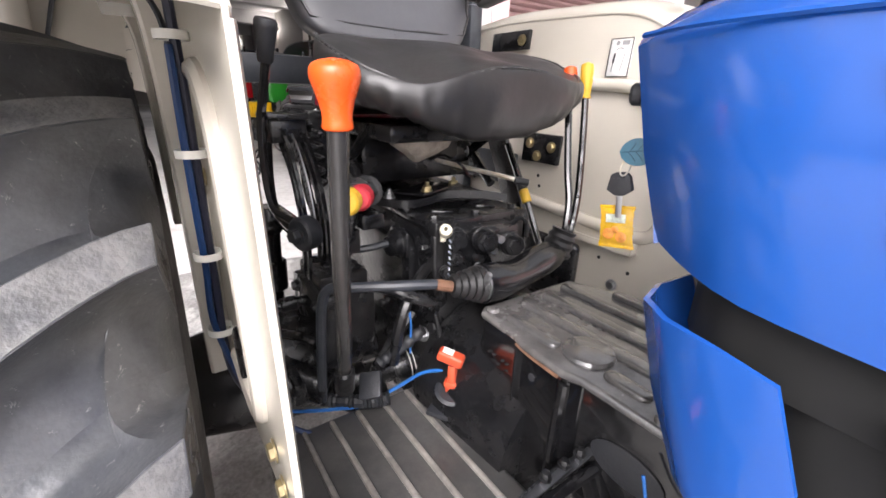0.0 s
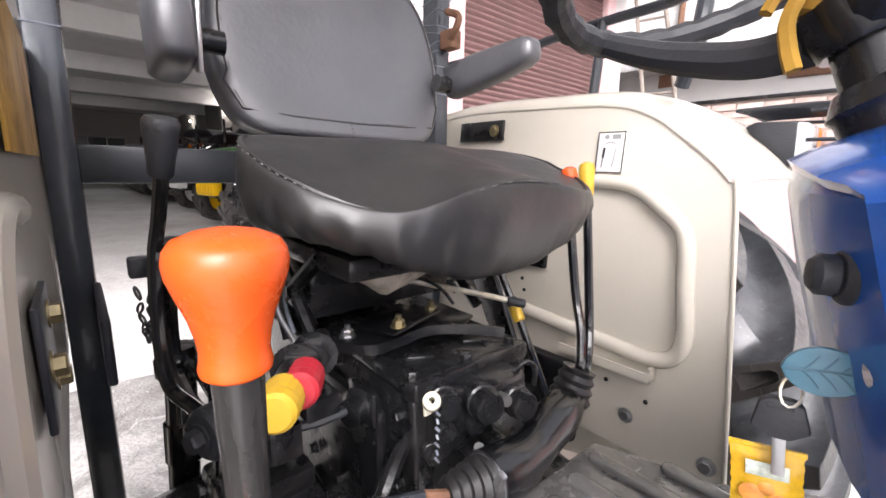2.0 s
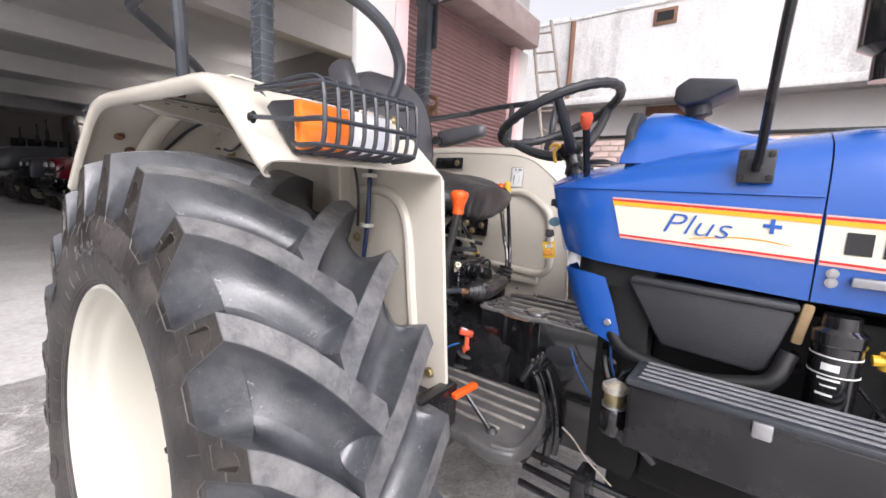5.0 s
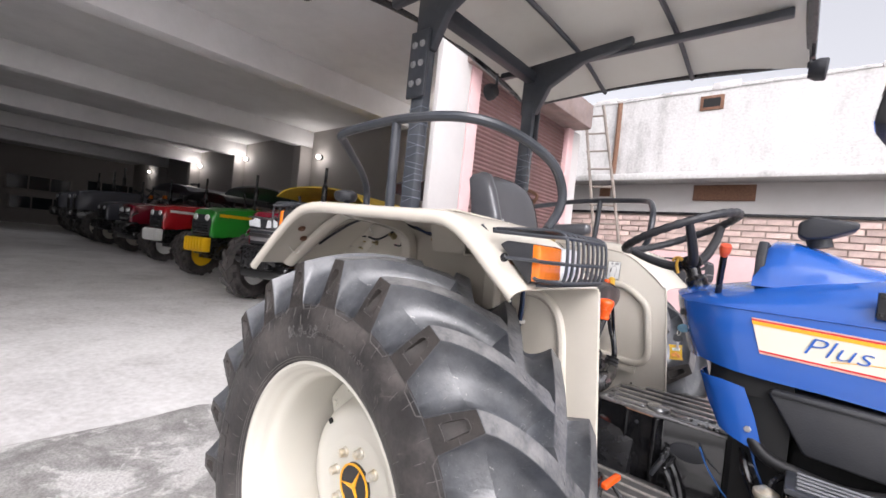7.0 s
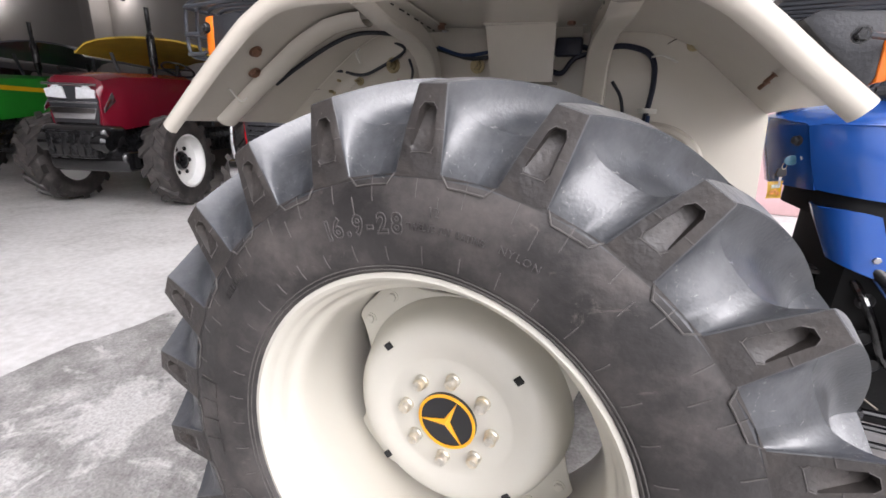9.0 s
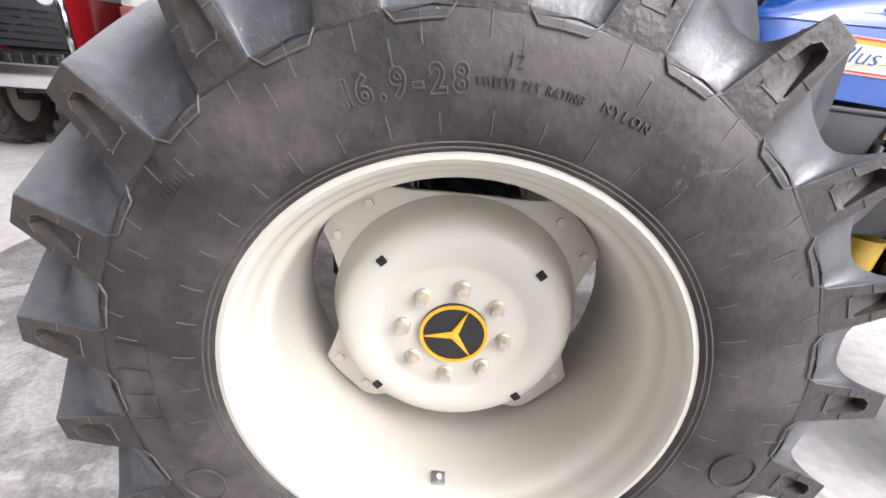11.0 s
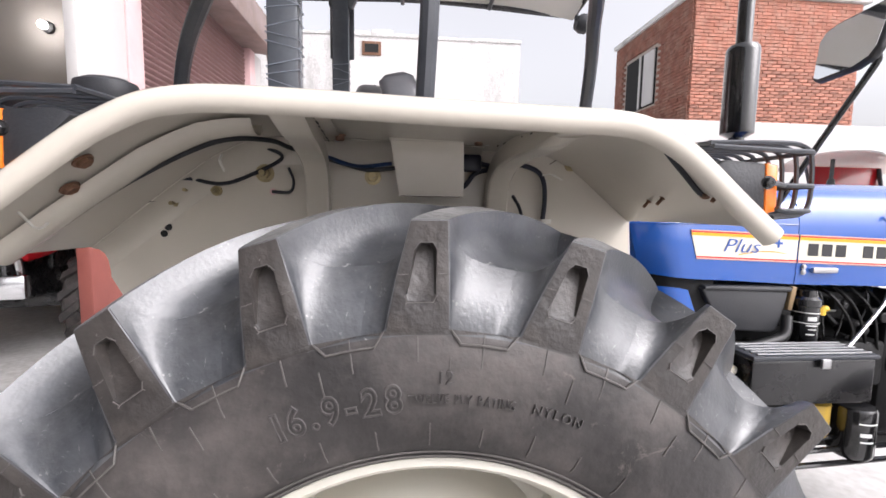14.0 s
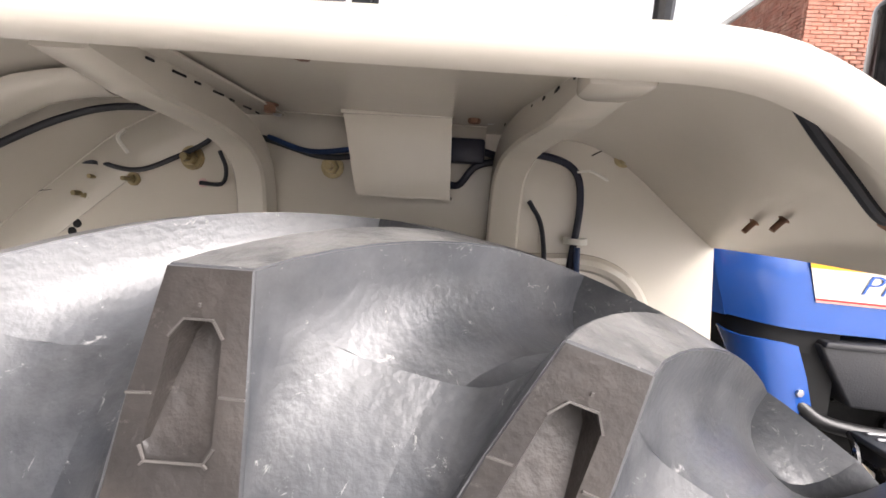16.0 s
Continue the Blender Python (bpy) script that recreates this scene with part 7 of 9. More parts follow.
part("control_collar", moved(lathe([(0.012, 0), (0.030, 0.002), (0.032, 0.006), (0.026, 0.01), (0.012, 0.009)], pose(0, 0, 0.028, 14, 8, 0), 20, closed=True), hc), PLASTIC, ctl)
part("wire", tube([(0.33, 0.60, 0.735), (0.345, 0.63, 0.755), (0.37, 0.66, 0.785), (0.40, 0.683, 0.80), (0.43, 0.70, 0.803), (0.465, 0.712, 0.795), (0.50, 0.718, 0.775)], 0.0036, 7), WIREBLUE, tractor, "thin blue wire")
part("wire", tube([(0.775, 0.70, 0.885), (0.80, 0.685, 0.84), (0.84, 0.66, 0.80), (0.86, 0.65, 0.785)], 0.0022, 6), WIREBLUE, tractor, "thin blue wire")
part("wire", tube([(0.25, 0.40, 0.73), (0.29, 0.47, 0.727), (0.33, 0.55, 0.728)], 0.0036, 6), WIREBLUE, tractor, "thin blue wire")
diff = part("diff_lever", tube([(0.69, 0.42, 0.722), (0.672, 0.415, 0.745), (0.645, 0.41, 0.775), (0.618, 0.405, 0.805)], 0.0058, 8), GLOSSBLACK, tractor)
part("lever_foot", lathe([(0, 0), (0.016, 0), (0.013, 0.006), (0.008, 0.012), (0, 0.012)], pose(0.692, 0.421, 0.721), 14), PLASTIC, diff)
part("lever_grip", moved(bx(-0.042, 0.042, -0.0095, 0.0095, -0.008, 0.008, 0.0045, 3), pose(0.616, 0.405, 0.81, 0, -4, 82)), ORANGE, diff, "orange grip")
# twin brake pedals joined by a latch
for y in (0.66, 0.728):
    pedal = part("brake_pedal", tube([(0.692, y, 0.80), (0.715, y - 0.006, 0.765), (0.738, y - 0.012, 0.70), (0.755, y - 0.016, 0.62), (0.75, y - 0.016, 0.54)], 0.0125, 8), GLOSSBLACK, tractor, "bent black brake pedal")
    part("pedal_pad", moved(join([bx(-0.034, 0.034, -0.031, 0.031, -0.006, 0.006, 0.004)] + [bx(-0.028 + 0.0145 * k, -0.021 + 0.0145 * k, -0.028, 0.028, 0.005, 0.0085, 0.001, 1) for k in range(4)]), pose(0.676, y, 0.80, 0, -64, 4)), PLASTIC, pedal)
    for dy in (-0.018, 0.018):
        part("pedal_stud", hexbolt((0.688, y + dy, 0.834), (0.70, y + dy, 2), 0.0065, 0.010), CAST, pedal)
part("pedal_latch", rod((0.698, 0.625, 0.806), (0.705, 0.77, 0.81), 0.008, 10, 0.002), GLOSSBLACK, tractor)

# ---- bonnet
def hood_section(x, hw, zb, zc, zs, zt, n=26):
    half = [(hw * 0.985, zb), (hw, zb + 0.03), (hw, (zb + zc) / 2), (hw * 0.995, zc), (hw * 0.97, zc + (zs - zc) * 0.35), (hw * 0.90, zc + (zs - zc) * 0.75), (hw * 0.78, zs), (hw * 0.5, zs + (zt - zs) * 0.7), (hw * 0.2, zt), (0, zt)]
    right = [(x, CY - d, z) for d, z in half]
    left = [(x, CY + d, z) for d, z in half[::-1][1:]]
    return right + left


def hood(x0, x1, inset):
    rows = []
    n = 18
    for i in range(n + 1):
        x = x0 + (x1 - x0) * (i / n) ** 1.5
        s = min(1.0, (x - 0.70) / 0.13)
        hw = 0.24 * (0.74 + 0.26 * math.sin(math.pi / 2 * s))
        taper = max(0, x - 1.6)
        hw -= 0.05 * taper
        zt = interp(x, [(0.70, 1.347), (0.715, 1.36), (0.745, 1.378), (0.81, 1.399), (0.87, 1.415), (1.0, 1.443), (1.3, 1.48), (2.0, 1.48), (2.5, 1.465)])
        zs = zt - min(0.035, 0.012 + (x - 0.7) * 0.2)
        zb = interp(x, [(0.7, 1.153), (1.02, 1.15), (1.24, 1.137), (2.5, 1.11)])
        if x > 2.35:
            f = (x - 2.35) / 0.12
            hw -= 0.05 * f * f
            zt -= 0.06 * f * f
            zs -= 0.06 * f * f
        fade = max(0.0, min(1.0, (1.0 - x) / 0.295))
        tail = max(0.0, min(1.0, (0.87 - x) / 0.165)) ** 1.5
        rows.append([(px + max(0.0, 1.32 - pz) * 0.3 * fade - 0.004 * tail - 0.056 * tail * max(0, 1 - ((py - CY) / 0.178) ** 2), py, pz + 0.016 * fade ** 2 * max(0, 1.25 - pz) / 0.1) for px, py, pz in hood_section(x, hw, zb, min(1.33, zs - 0.01), zs, zt)])
    return sheet(rows, 0.006)


hd1 = part("rear_bonnet", hood(0.705, 1.2485, 0), BLUE, tractor, "glossy blue rear bonnet panel", smooth=40)
hd2 = part("front_bonnet", hood(1.2515, 2.47, 0), BLUE, tractor, "glossy blue front bonnet panel", smooth=40)



rf = [[(0.704 + max(0.0, 1.32 - z) * 0.3 - 0.056 * (1 - v * v), CY + hw * v, z) for v in (-1, -0.8, -0.6, -0.3, 0, 0.3, 0.6, 0.8, 1)] for z, hw in ((1.166, 0.182), (1.2, 0.178), (1.28, 0.177), (1.33, 0.172), (1.345, 0.15))]
part("bonnet_rear_face", sheet(rf, 0.004), BLUE, tractor)


def cowl():
    rows = []
    for x, hw, z0, z1 in ((0.858, 0.165, 1.40, 1.455), (0.875, 0.162, 1.40, 1.525), (0.90, 0.158, 1.40, 1.543), (0.95, 0.154, 1.40, 1.54), (1.02, 0.148, 1.41, 1.517), (1.09, 0.138, 1.42, 1.488), (1.16, 0.12, 1.43, 1.468), (1.24, 0.09, 1.43, 1.46)):
        rows.append([(x, CY + hw * math.cos(math.pi * k / 12) * (1 - 0.18 * math.sin(math.pi * k / 12)), z0 + (z1 - z0) * math.sin(math.pi * k / 12) ** 0.7) for k in range(13)])
    return sheet(rows, 0.006)


part("dash_cowl", cowl(), BLUE, tractor, "raised blue cowl ahead of the steering wheel", smooth=50)
part("dash_panel", moved(prism([(CY - 0.15, 1.40), (CY - 0.14, 1.49), (CY - 0.09, 1.535), (CY + 0.09, 1.535), (CY + 0.14, 1.49), (CY + 0.15, 1.40)], "x", -0.012, 0.012, 0.006), pose(0.868, 0, 0) @ Matrix.Shear("XZ", 4, (0, 0)) if False else pose(0.872, 0, 0)), PLASTIC, tractor, "dark instrument panel")
disp = part("display", prism([(0.945, 1.562), (0.946, 1.598), (0.975, 1.618), (1.076, 1.604), (1.076, 1.585), (1.01, 1.556), (0.965, 1.55)], "y", CY - 0.055, CY + 0.075, 0.008, 3), PLASTIC, tractor, "black hooded display on the cowl")
part("display_foot", rod((1.0, CY, 1.53), (0.99, CY, 1.575), 0.03, 14), PLASTIC, disp)
part("ignition", join([rod((0.706, 0.698, 1.291), (0.694, 0.692, 1.291), 0.0145, 18, 0.003), rod((0.696, 0.693, 1.291), (0.684, 0.688, 1.291), 0.0105, 14, 0.003)]), PLASTIC, tractor)

# decal band, in two lengths, with its stripes
def strip(x0, x1, z0, z1, d, slant0=0.0, slant1=0.0, t=0.0012):
    """A decal strip on the bonnet's side; the band falls a little towards the front."""
    y = CY - 0.2425 - d
    n = 10
    rows = []
    for i in range(n + 1):
        f = i / n
        xa, xb = x0 + (x1 - x0) * f, x0 + slant0 + (x1 + slant1 - x0 - slant0) * f
        hw0 = 0.05 * max(0, xa - 1.6)
        fall = -0.035 * (xa - 0.9)
        rows.append([(xa, y + hw0, z0 + fall), (xb, y + hw0, z1 + fall), (xb, y + hw0 + t, z1 + fall), (xa, y + hw0 + t, z0 + fall)])
    return loft(rows)


PINKEDGE = mat("pink_edge_decal", (0.62, 0.42, 0.36), 0.3, vary=0.03)
for hob, x0, x1, s0 in ((hd1, 0.900, 1.247, -0.026), (hd2, 1.2535, 1.80, 0.0)):
    dec = part("decal", strip(x0, x1, 1.221, 1.314, 0.0, s0), DECAL, hob, "cream decal band")
    e = -0.024 if s0 else 0.0
    part("decal_stripe", strip(x0 + e, x1, 1.3105, 1.314, 0.0015, s0 * 0.05), PINKEDGE, dec, "pale pink edge line")
    part("decal_stripe", strip(x0 + e, x1, 1.3055, 1.3105, 0.0015, s0 * 0.05), DECRED, dec, "red stripe")
    part("decal_stripe", strip(x0 + e * 0.93, x1, 1.296, 1.3053, 0.0015, s0 * 0.07), DECYEL, dec, "amber stripe")
    part("decal_stripe", strip(x0 + e * 0.05, x1, 1.2255, 1.2300, 0.0015, s0 * 0.05), DECRED, dec, "red stripe")
    part("decal_stripe", strip(x0, x1, 1.221, 1.2245, 0.0015, s0 * 0.05), PINKEDGE, dec, "pale pink edge line")


def flat_text(body, size, x, z, mat_, parent, bold=0.0, shear=0.0, wide=1.0):
    bm = letters(body, size, 0.0006, bold)
    for v in bm.verts:
        v.co = Vector((x + v.co.x * wide + shear * v.co.y, CY - 0.2447 - v.co.z, z + v.co.y - 0.035 * (x + v.co.x * wide - 0.9)))
    return part("lettering", bm, mat_, parent, "slanted blue lettering")


flat_text("Plus", 0.062, 0.982, 1.2475, DECBLU, hd1, -0.0009, 0.42, 1.28)
part("plus_mark", join([strip(1.163, 1.193, 1.279, 1.286, 0.0016), strip(1.1745, 1.1815, 1.268, 1.297, 0.0022)]), DECBLU, hd1, "blue plus sign")
part("decal_swoosh", loft([[(1.04 + 0.17 * k / 8, CY - 0.2447, 1.233 + 0.010 * math.sin(k / 8 * math.pi * 0.9) * (1 + k / 16)), (1.04 + 0.17 * k / 8, CY - 0.2447, 1.233 + 0.010 * math.sin(k / 8 * math.pi * 0.9) * (1 + k / 16) + 0.0022 * (1 - k / 9)), (1.04 + 0.17 * k / 8, CY - 0.2435, 1.234 + 0.010 * math.sin(k / 8 * math.pi * 0.9))] for k in range(9)]), DECYEL, hd1)
for k in range(10):
    if k == 3:
        continue
    x = 1.285 + k * 0.05
    part("maker_mark", strip(x, x + 0.036, 1.246, 1.286, 0.0016), DECBLK, hd2)
part("bonnet_latch", moved(bx(-0.045, 0.045, -0.01, 0.004, -0.009, 0.009, 0.004), pose(1.345, CY - 0.245, 1.185)), STEEL, hd2, "bright latch handle")
for z in (1.178, 1.195):
    part("latch_bolt", hexbolt((1.275, CY - 0.243, z), (1.275, 0, z), 0.007), STEEL, hd2)

# blue corner flap under the bonnet
flap = part("corner_flap", sheet([[(0.768, 0.71, 1.131), (0.762, 0.665, 1.129), (0.772, 0.628, 1.129), (0.80, 0.605, 1.13), (0.84, 0.6, 1.127), (0.876, 0.60, 1.12)], [(0.80, 0.70, 1.06), (0.788, 0.66, 1.06), (0.797, 0.622, 1.06), (0.827, 0.604, 1.06), (0.87, 0.6, 1.055), (0.904, 0.60, 1.05)], [(0.83, 0.70, 0.997), (0.82, 0.66, 0.996), (0.832, 0.62, 0.99), (0.862, 0.604, 0.978), (0.90, 0.6, 0.965), (0.93, 0.60, 0.962)]], 0.005), BLUE, tractor, "blue painted corner flap below the bonnet", smooth=60)
# added filler: closes the gap under the flap, its shade painted near-black
part("fire_wall", join([prism([(0.84, 0.72), (0.86, 0.65), (0.90, 0.622), (0.98, 0.618), (0.98, 1.06), (0.86, 1.04), (0.84, 0.96)], "z", 0.62, 1.10), prism([(0.775, 0.74), (0.785, 0.68), (0.805, 0.645), (0.84, 0.622), (0.98, 0.618), (0.98, 1.06), (0.84, 1.06), (0.785, 1.0), (0.775, 0.95)], "z", 1.098, 1.20)]), SHADEBLACK, tractor, "added near-black filler that paints the shade behind the bonnet")
part("flap_bolt", hexbolt((0.893, 0.597, 1.013), (0.893, 0, 1.013), 0.009), STEEL, flap)
part("side_housing", join([prism([(0.925, 1.125), (1.225, 1.115), (1.235, 1.105), (1.205, 0.985), (1.185, 0.975), (1.01, 0.985)], "y", 0.60, 0.72, 0.012, 3), prism([(0.935, 1.135), (1.24, 1.128), (1.24, 1.112), (0.93, 1.12)], "y", 0.592, 0.72, 0.006)]), PLASTIC, tractor, "black moulded side housing under the bonnet")
part("bent_tube", tube([(0.90, 0.61, 0.985), (0.94, 0.59, 0.955), (1.01, 0.583, 0.941), (1.09, 0.58, 0.936), (1.16, 0.58, 0.95), (1.213, 0.582, 0.972), (1.235, 0.60, 1.03)], 0.0165, 12), BOOT, tractor)
part("wood_wedge", moved(bx(-0.009, 0.009, -0.008, 0.008, -0.04, 0.04, 0.004), pose(1.247, 0.605, 1.09, 0, 8, 0)), mat("bare_wood", (0.28, 0.19, 0.10), 0.7, vary=0.2, scale=30), tractor, "pale strip of wood")
step = part("tool_box", bx(0.985, 1.385, 0.445, 0.558, 0.80, 0.938, 0.008), BLACK, tractor, "black tool box used as a step")
part("box_lid", bx(0.98, 1.39, 0.438, 0.563, 0.938, 0.953, 0.005), FRAMEBLACK, step)
for k in range(5):
    y = 0.453 + k * 0.0235
    part("lid_rib", bx(1.0, 1.375, y - 0.0045, y + 0.0045, 0.952, 0.959, 0.003, 1), RIBGLINT, step, "worn dark rib")
part("box_latch", bx(1.19, 1.22, 0.428, 0.438, 0.915, 0.945, 0.004), STEEL, step)
bowl = part("filter_bowl", lathe([(0, 0), (0.024, 0), (0.028, 0.006), (0.028, 0.058), (0.024, 0.064), (0, 0.064)], pose(0.952, 0.50, 0.792), 22), GLOSSBLACK, tractor, "small black sediment filter with a silver cap")
part("glass_bowl", lathe([(0, 0), (0.022, 0), (0.0225, 0.028), (0, 0.028)], pose(0.950, 0.50, 0.862), 22), ZINC, bowl, "olive glass bowl")
part("bowl_ring", lathe([(0.018, 0), (0.0265, 0), (0.0265, 0.007), (0.018, 0.007)], pose(0.951, 0.50, 0.855), 22, closed=True), STEEL, bowl)
part("bowl_cap", lathe([(0, 0), (0.026, 0), (0.027, 0.004), (0.027, 0.014), (0.018, 0.02), (0.010, 0.026), (0, 0.027)], pose(0.949, 0.50, 0.889), 22), NUTZINC, bowl, "bright metal cap")
part("bowl_pipe", tube([(0.955, 0.505, 0.912), (0.962, 0.52, 0.93), (0.985, 0.56, 0.94), (1.0, 0.60, 0.95)], 0.007, 8), GLOSSBLACK, bowl)
part("tan_wire", tube([(0.83, 0.53, 0.74), (0.86, 0.525, 0.725), (0.90, 0.52, 0.69), (0.96, 0.52, 0.65)], 0.0022, 5), foam, tractor, "thin tan wire")
for p in ((0.905, 0.612, 0.90), (0.925, 0.612, 0.80), (0.96, 0.612, 0.73)):
    part("wall_grommet", lathe([(0, 0), (0.02, 0), (0.022, 0.004), (0.016, 0.009), (0.008, 0.006), (0, 0.006)], axis_to(p, (p[0], 0, p[2])), 18), BOOT, tractor)
part("wall_hose", tube([(0.885, 0.64, 0.94), (0.90, 0.60, 0.90), (0.93, 0.585, 0.84), (0.97, 0.59, 0.76), (1.03, 0.60, 0.70)], 0.011, 9), GLOSSBLACK, tractor, "black rubber hose")
filt = part("oil_filter", lathe([(0, 0), (0.030, 0), (0.034, 0.006), (0.0372, 0.02), (0.0372, 0.145), (0.0405, 0.149), (0.0405, 0.17), (0.03, 0.178), (0.027, 0.2), (0, 0.201)], pose(1.300, 0.60, 0.92), 28), GLOSSBLACK, tractor, "black filter canister with white print")
for z in (1.012, 1.046):
    part("filter_band", lathe([(0.0374, 0), (0.038, 0), (0.038, 0.0025), (0.0374, 0.0025)], pose(1.300, 0.60, z), 28, closed=True), WHITE, filt)
for z, h, a0, a1 in ((1.022, 0.013, -125, -85), (1.004, 0.004, -130, -80), (0.992, 0.003, -120, -85), (0.975, 0.004, -128, -90)):
    arc = [[(1.300 + rr * math.cos(radians(a0 + (a1 - a0) * k / 6)), 0.60 + rr * math.sin(radians(a0 + (a1 - a0) * k / 6)), zz) for rr, zz in ((0.0373, z), (0.0381, z), (0.0381, z + h), (0.0373, z + h))] for k in range(7)]
    part("filter_print", loft(arc), WHITE, filt)
part("yellow_tap", join([rod((1.375, 0.62, 1.03), (1.375, 0.62, 1.06), 0.016, 12), rod((1.35, 0.615, 1.045), (1.40, 0.62, 1.05), 0.01, 8)]), YELPL, tractor)
filt2 = part("oil_filter", lathe([(0, 0), (0.052, 0), (0.058, 0.008), (0.06, 0.02), (0.06, 0.16), (0.055, 0.17), (0, 0.17)], pose(1.455, 0.55, 0.575), 32), GLOSSBLACK, tractor, "black filter canister with white print")
for z, h, a0, a1 in ((0.66, 0.012, -120, -88), (0.64, 0.005, -118, -80), (0.70, 0.004, -125, -70)):
    arc = [[(1.455 + rr * math.cos(radians(a0 + (a1 - a0) * k / 6)), 0.55 + rr * math.sin(radians(a0 + (a1 - a0) * k / 6)), zz) for rr, zz in ((0.0602, z), (0.0609, z), (0.0609, z + h), (0.0602, z + h))] for k in range(7)]
    part("filter_print", loft(arc), WHITE, filt2)
part("fuel_bowl", lathe([(0, 0), (0.03, 0), (0.044, 0.008), (0.052, 0.025), (0.052, 0.12), (0, 0.12)], pose(1.295, 0.55, 0.645), 28), mat("amber_bowl", (0.55, 0.36, 0.06), 0.2, vary=0.1), tractor, "amber fuel bowl")
part("thin_wire", tube([(0.905, 0.60, 0.96), (0.92, 0.56, 0.93), (0.94, 0.53, 0.90)], 0.003, 5), BLUECABLE, tractor)
part("strut", tube([(1.32, 0.5, 0.93), (1.34, 0.50, 0.942), (1.56, 0.585, 1.06), (1.59, 0.598, 1.085), (1.60, 0.60, 1.11)], 0.0055, 8, 4), STEEL, tractor, "bright bent support strut")
part("bonnet_badge", tube([(1.555 + 0.012 * k, 0.5935, 1.352 + 0.012 * math.sin(k * 1.9) + 0.004 * k) for k in range(12)], 0.0035, 6, 4), STEEL, hd2, "bright metal script badge")

part("bonnet_seam", tube([(0.72, CY - 0.205, 1.333), (0.78, CY - 0.2355, 1.333), (0.88, CY - 0.2412, 1.333), (1.246, CY - 0.2412, 1.334)], 0.0022, 5, 4), BLUE, hd1)

# engine and chassis
eng = part("engine", bx(0.98, 1.75, 0.68, 1.02, 0.58, 1.10, 0.02), ENGBLACK, tractor, "black engine block")
for x, y, z, w in ((1.52, 0.64, 0.98, 0.05), (1.60, 0.65, 1.02, 0.06), (1.55, 0.65, 0.86, 0.07), (1.66, 0.62, 0.92, 0.05), (1.46, 0.66, 1.06, 0.04), (1.72, 0.65, 1.04, 0.05)):
    part("engine_part", join([bx(x - w / 2, x + w / 2, y - 0.03, y + 0.04, z - w / 2, z + w / 2, 0.008), rod((x, y - 0.03, z), (x, y - 0.05, z), w * 0.3, 14, 0.003), hexbolt((x + w * 0.3, y - 0.03, z + w * 0.3), (x + w * 0.3, 0, z + w * 0.3), 0.008)]), ENGBLACK, eng)
for k in range(4):
    part("engine_hose", tube([(1.40 + 0.06 * k, 0.66, 1.12), (1.42 + 0.07 * k, 0.61, 1.08 - 0.02 * k), (1.48 + 0.05 * k, 0.60, 0.98 - 0.03 * k), (1.50 + 0.07 * k, 0.64, 0.88)], 0.005, 8), ENGBLACK, eng)
part("engine_column", prism([(1.60, 0.62), (1.72, 0.62), (1.70, 1.10), (1.61, 1.12)], "y", 0.60, 0.66, 0.008), ENGBLACK, eng)
part("engine_label", bx(1.44, 1.475, 0.655, 0.657, 1.03, 1.075, 0.001), STEEL, eng)
part("cylinder_head", bx(1.0, 1.7, 0.72, 0.98, 1.10, 1.2, 0.02), ENGBLACK, eng)
part("chassis", bx(0.9, 2.3, 0.70, 0.98, 0.50, 0.66, 0.02), ENGBLACK, tractor)
for k in range(9):
    x = 1.02 + k * 0.075
    part("engine_bolt", hexbolt((x, 0.68, 0.72 + 0.1 * (k % 3)), (x, 0, 0.72 + 0.1 * (k % 3)), 0.014), ENGBLACK, eng)
    part("engine_stud", rod((x, 0.70, 1.02), (x + 0.01, 0.655, 0.98), 0.012, 8), ENGBLACK, eng)
for k in range(4):
    part("injector_pipe", tube([(1.28 + k * 0.09, 0.70, 1.12), (1.30 + k * 0.09, 0.64, 1.10), (1.33 + k * 0.07, 0.63, 1.0), (1.42 + k * 0.02, 0.65, 0.9)], 0.004, 6), CAST, eng)
part("injection_pump", join([bx(1.42, 1.62, 0.6, 0.68, 0.78, 0.94, 0.015), rod((1.62, 0.64, 0.86), (1.70, 0.64, 0.86), 0.05, 18, 0.005)]), ENGBLACK, eng)
for y0, z0 in ((0.52, 0.60), (0.50, 0.565), (0.54, 0.63)):
    part("steering_pipe", tube([(0.74, y0, z0), (1.0, y0, z0 - 0.005), (1.3, y0 + 0.01, z0), (1.8, y0 + 0.04, z0)], 0.009, 8), GLOSSBLACK, tractor, "glossy black pipe")
part("pipe_clamp", bx(0.88, 0.915, 0.47, 0.56, 0.53, 0.66, 0.005), BLACK, tractor)
part("front_axle", join([bx(1.98, 2.12, 0.35, 1.33, 0.42, 0.54, 0.02), bx(1.9, 2.45, 0.72, 0.96, 0.5, 0.72, 0.02)]), BLACK, tractor)
part("grille", prism([(CY - 0.19, 0.72), (CY - 0.19, 1.35), (CY - 0.1, 1.40), (CY + 0.1, 1.40), (CY + 0.19, 1.35), (CY + 0.19, 0.72)], "x", 2.44, 2.47, 0.01), PLASTIC, tractor)


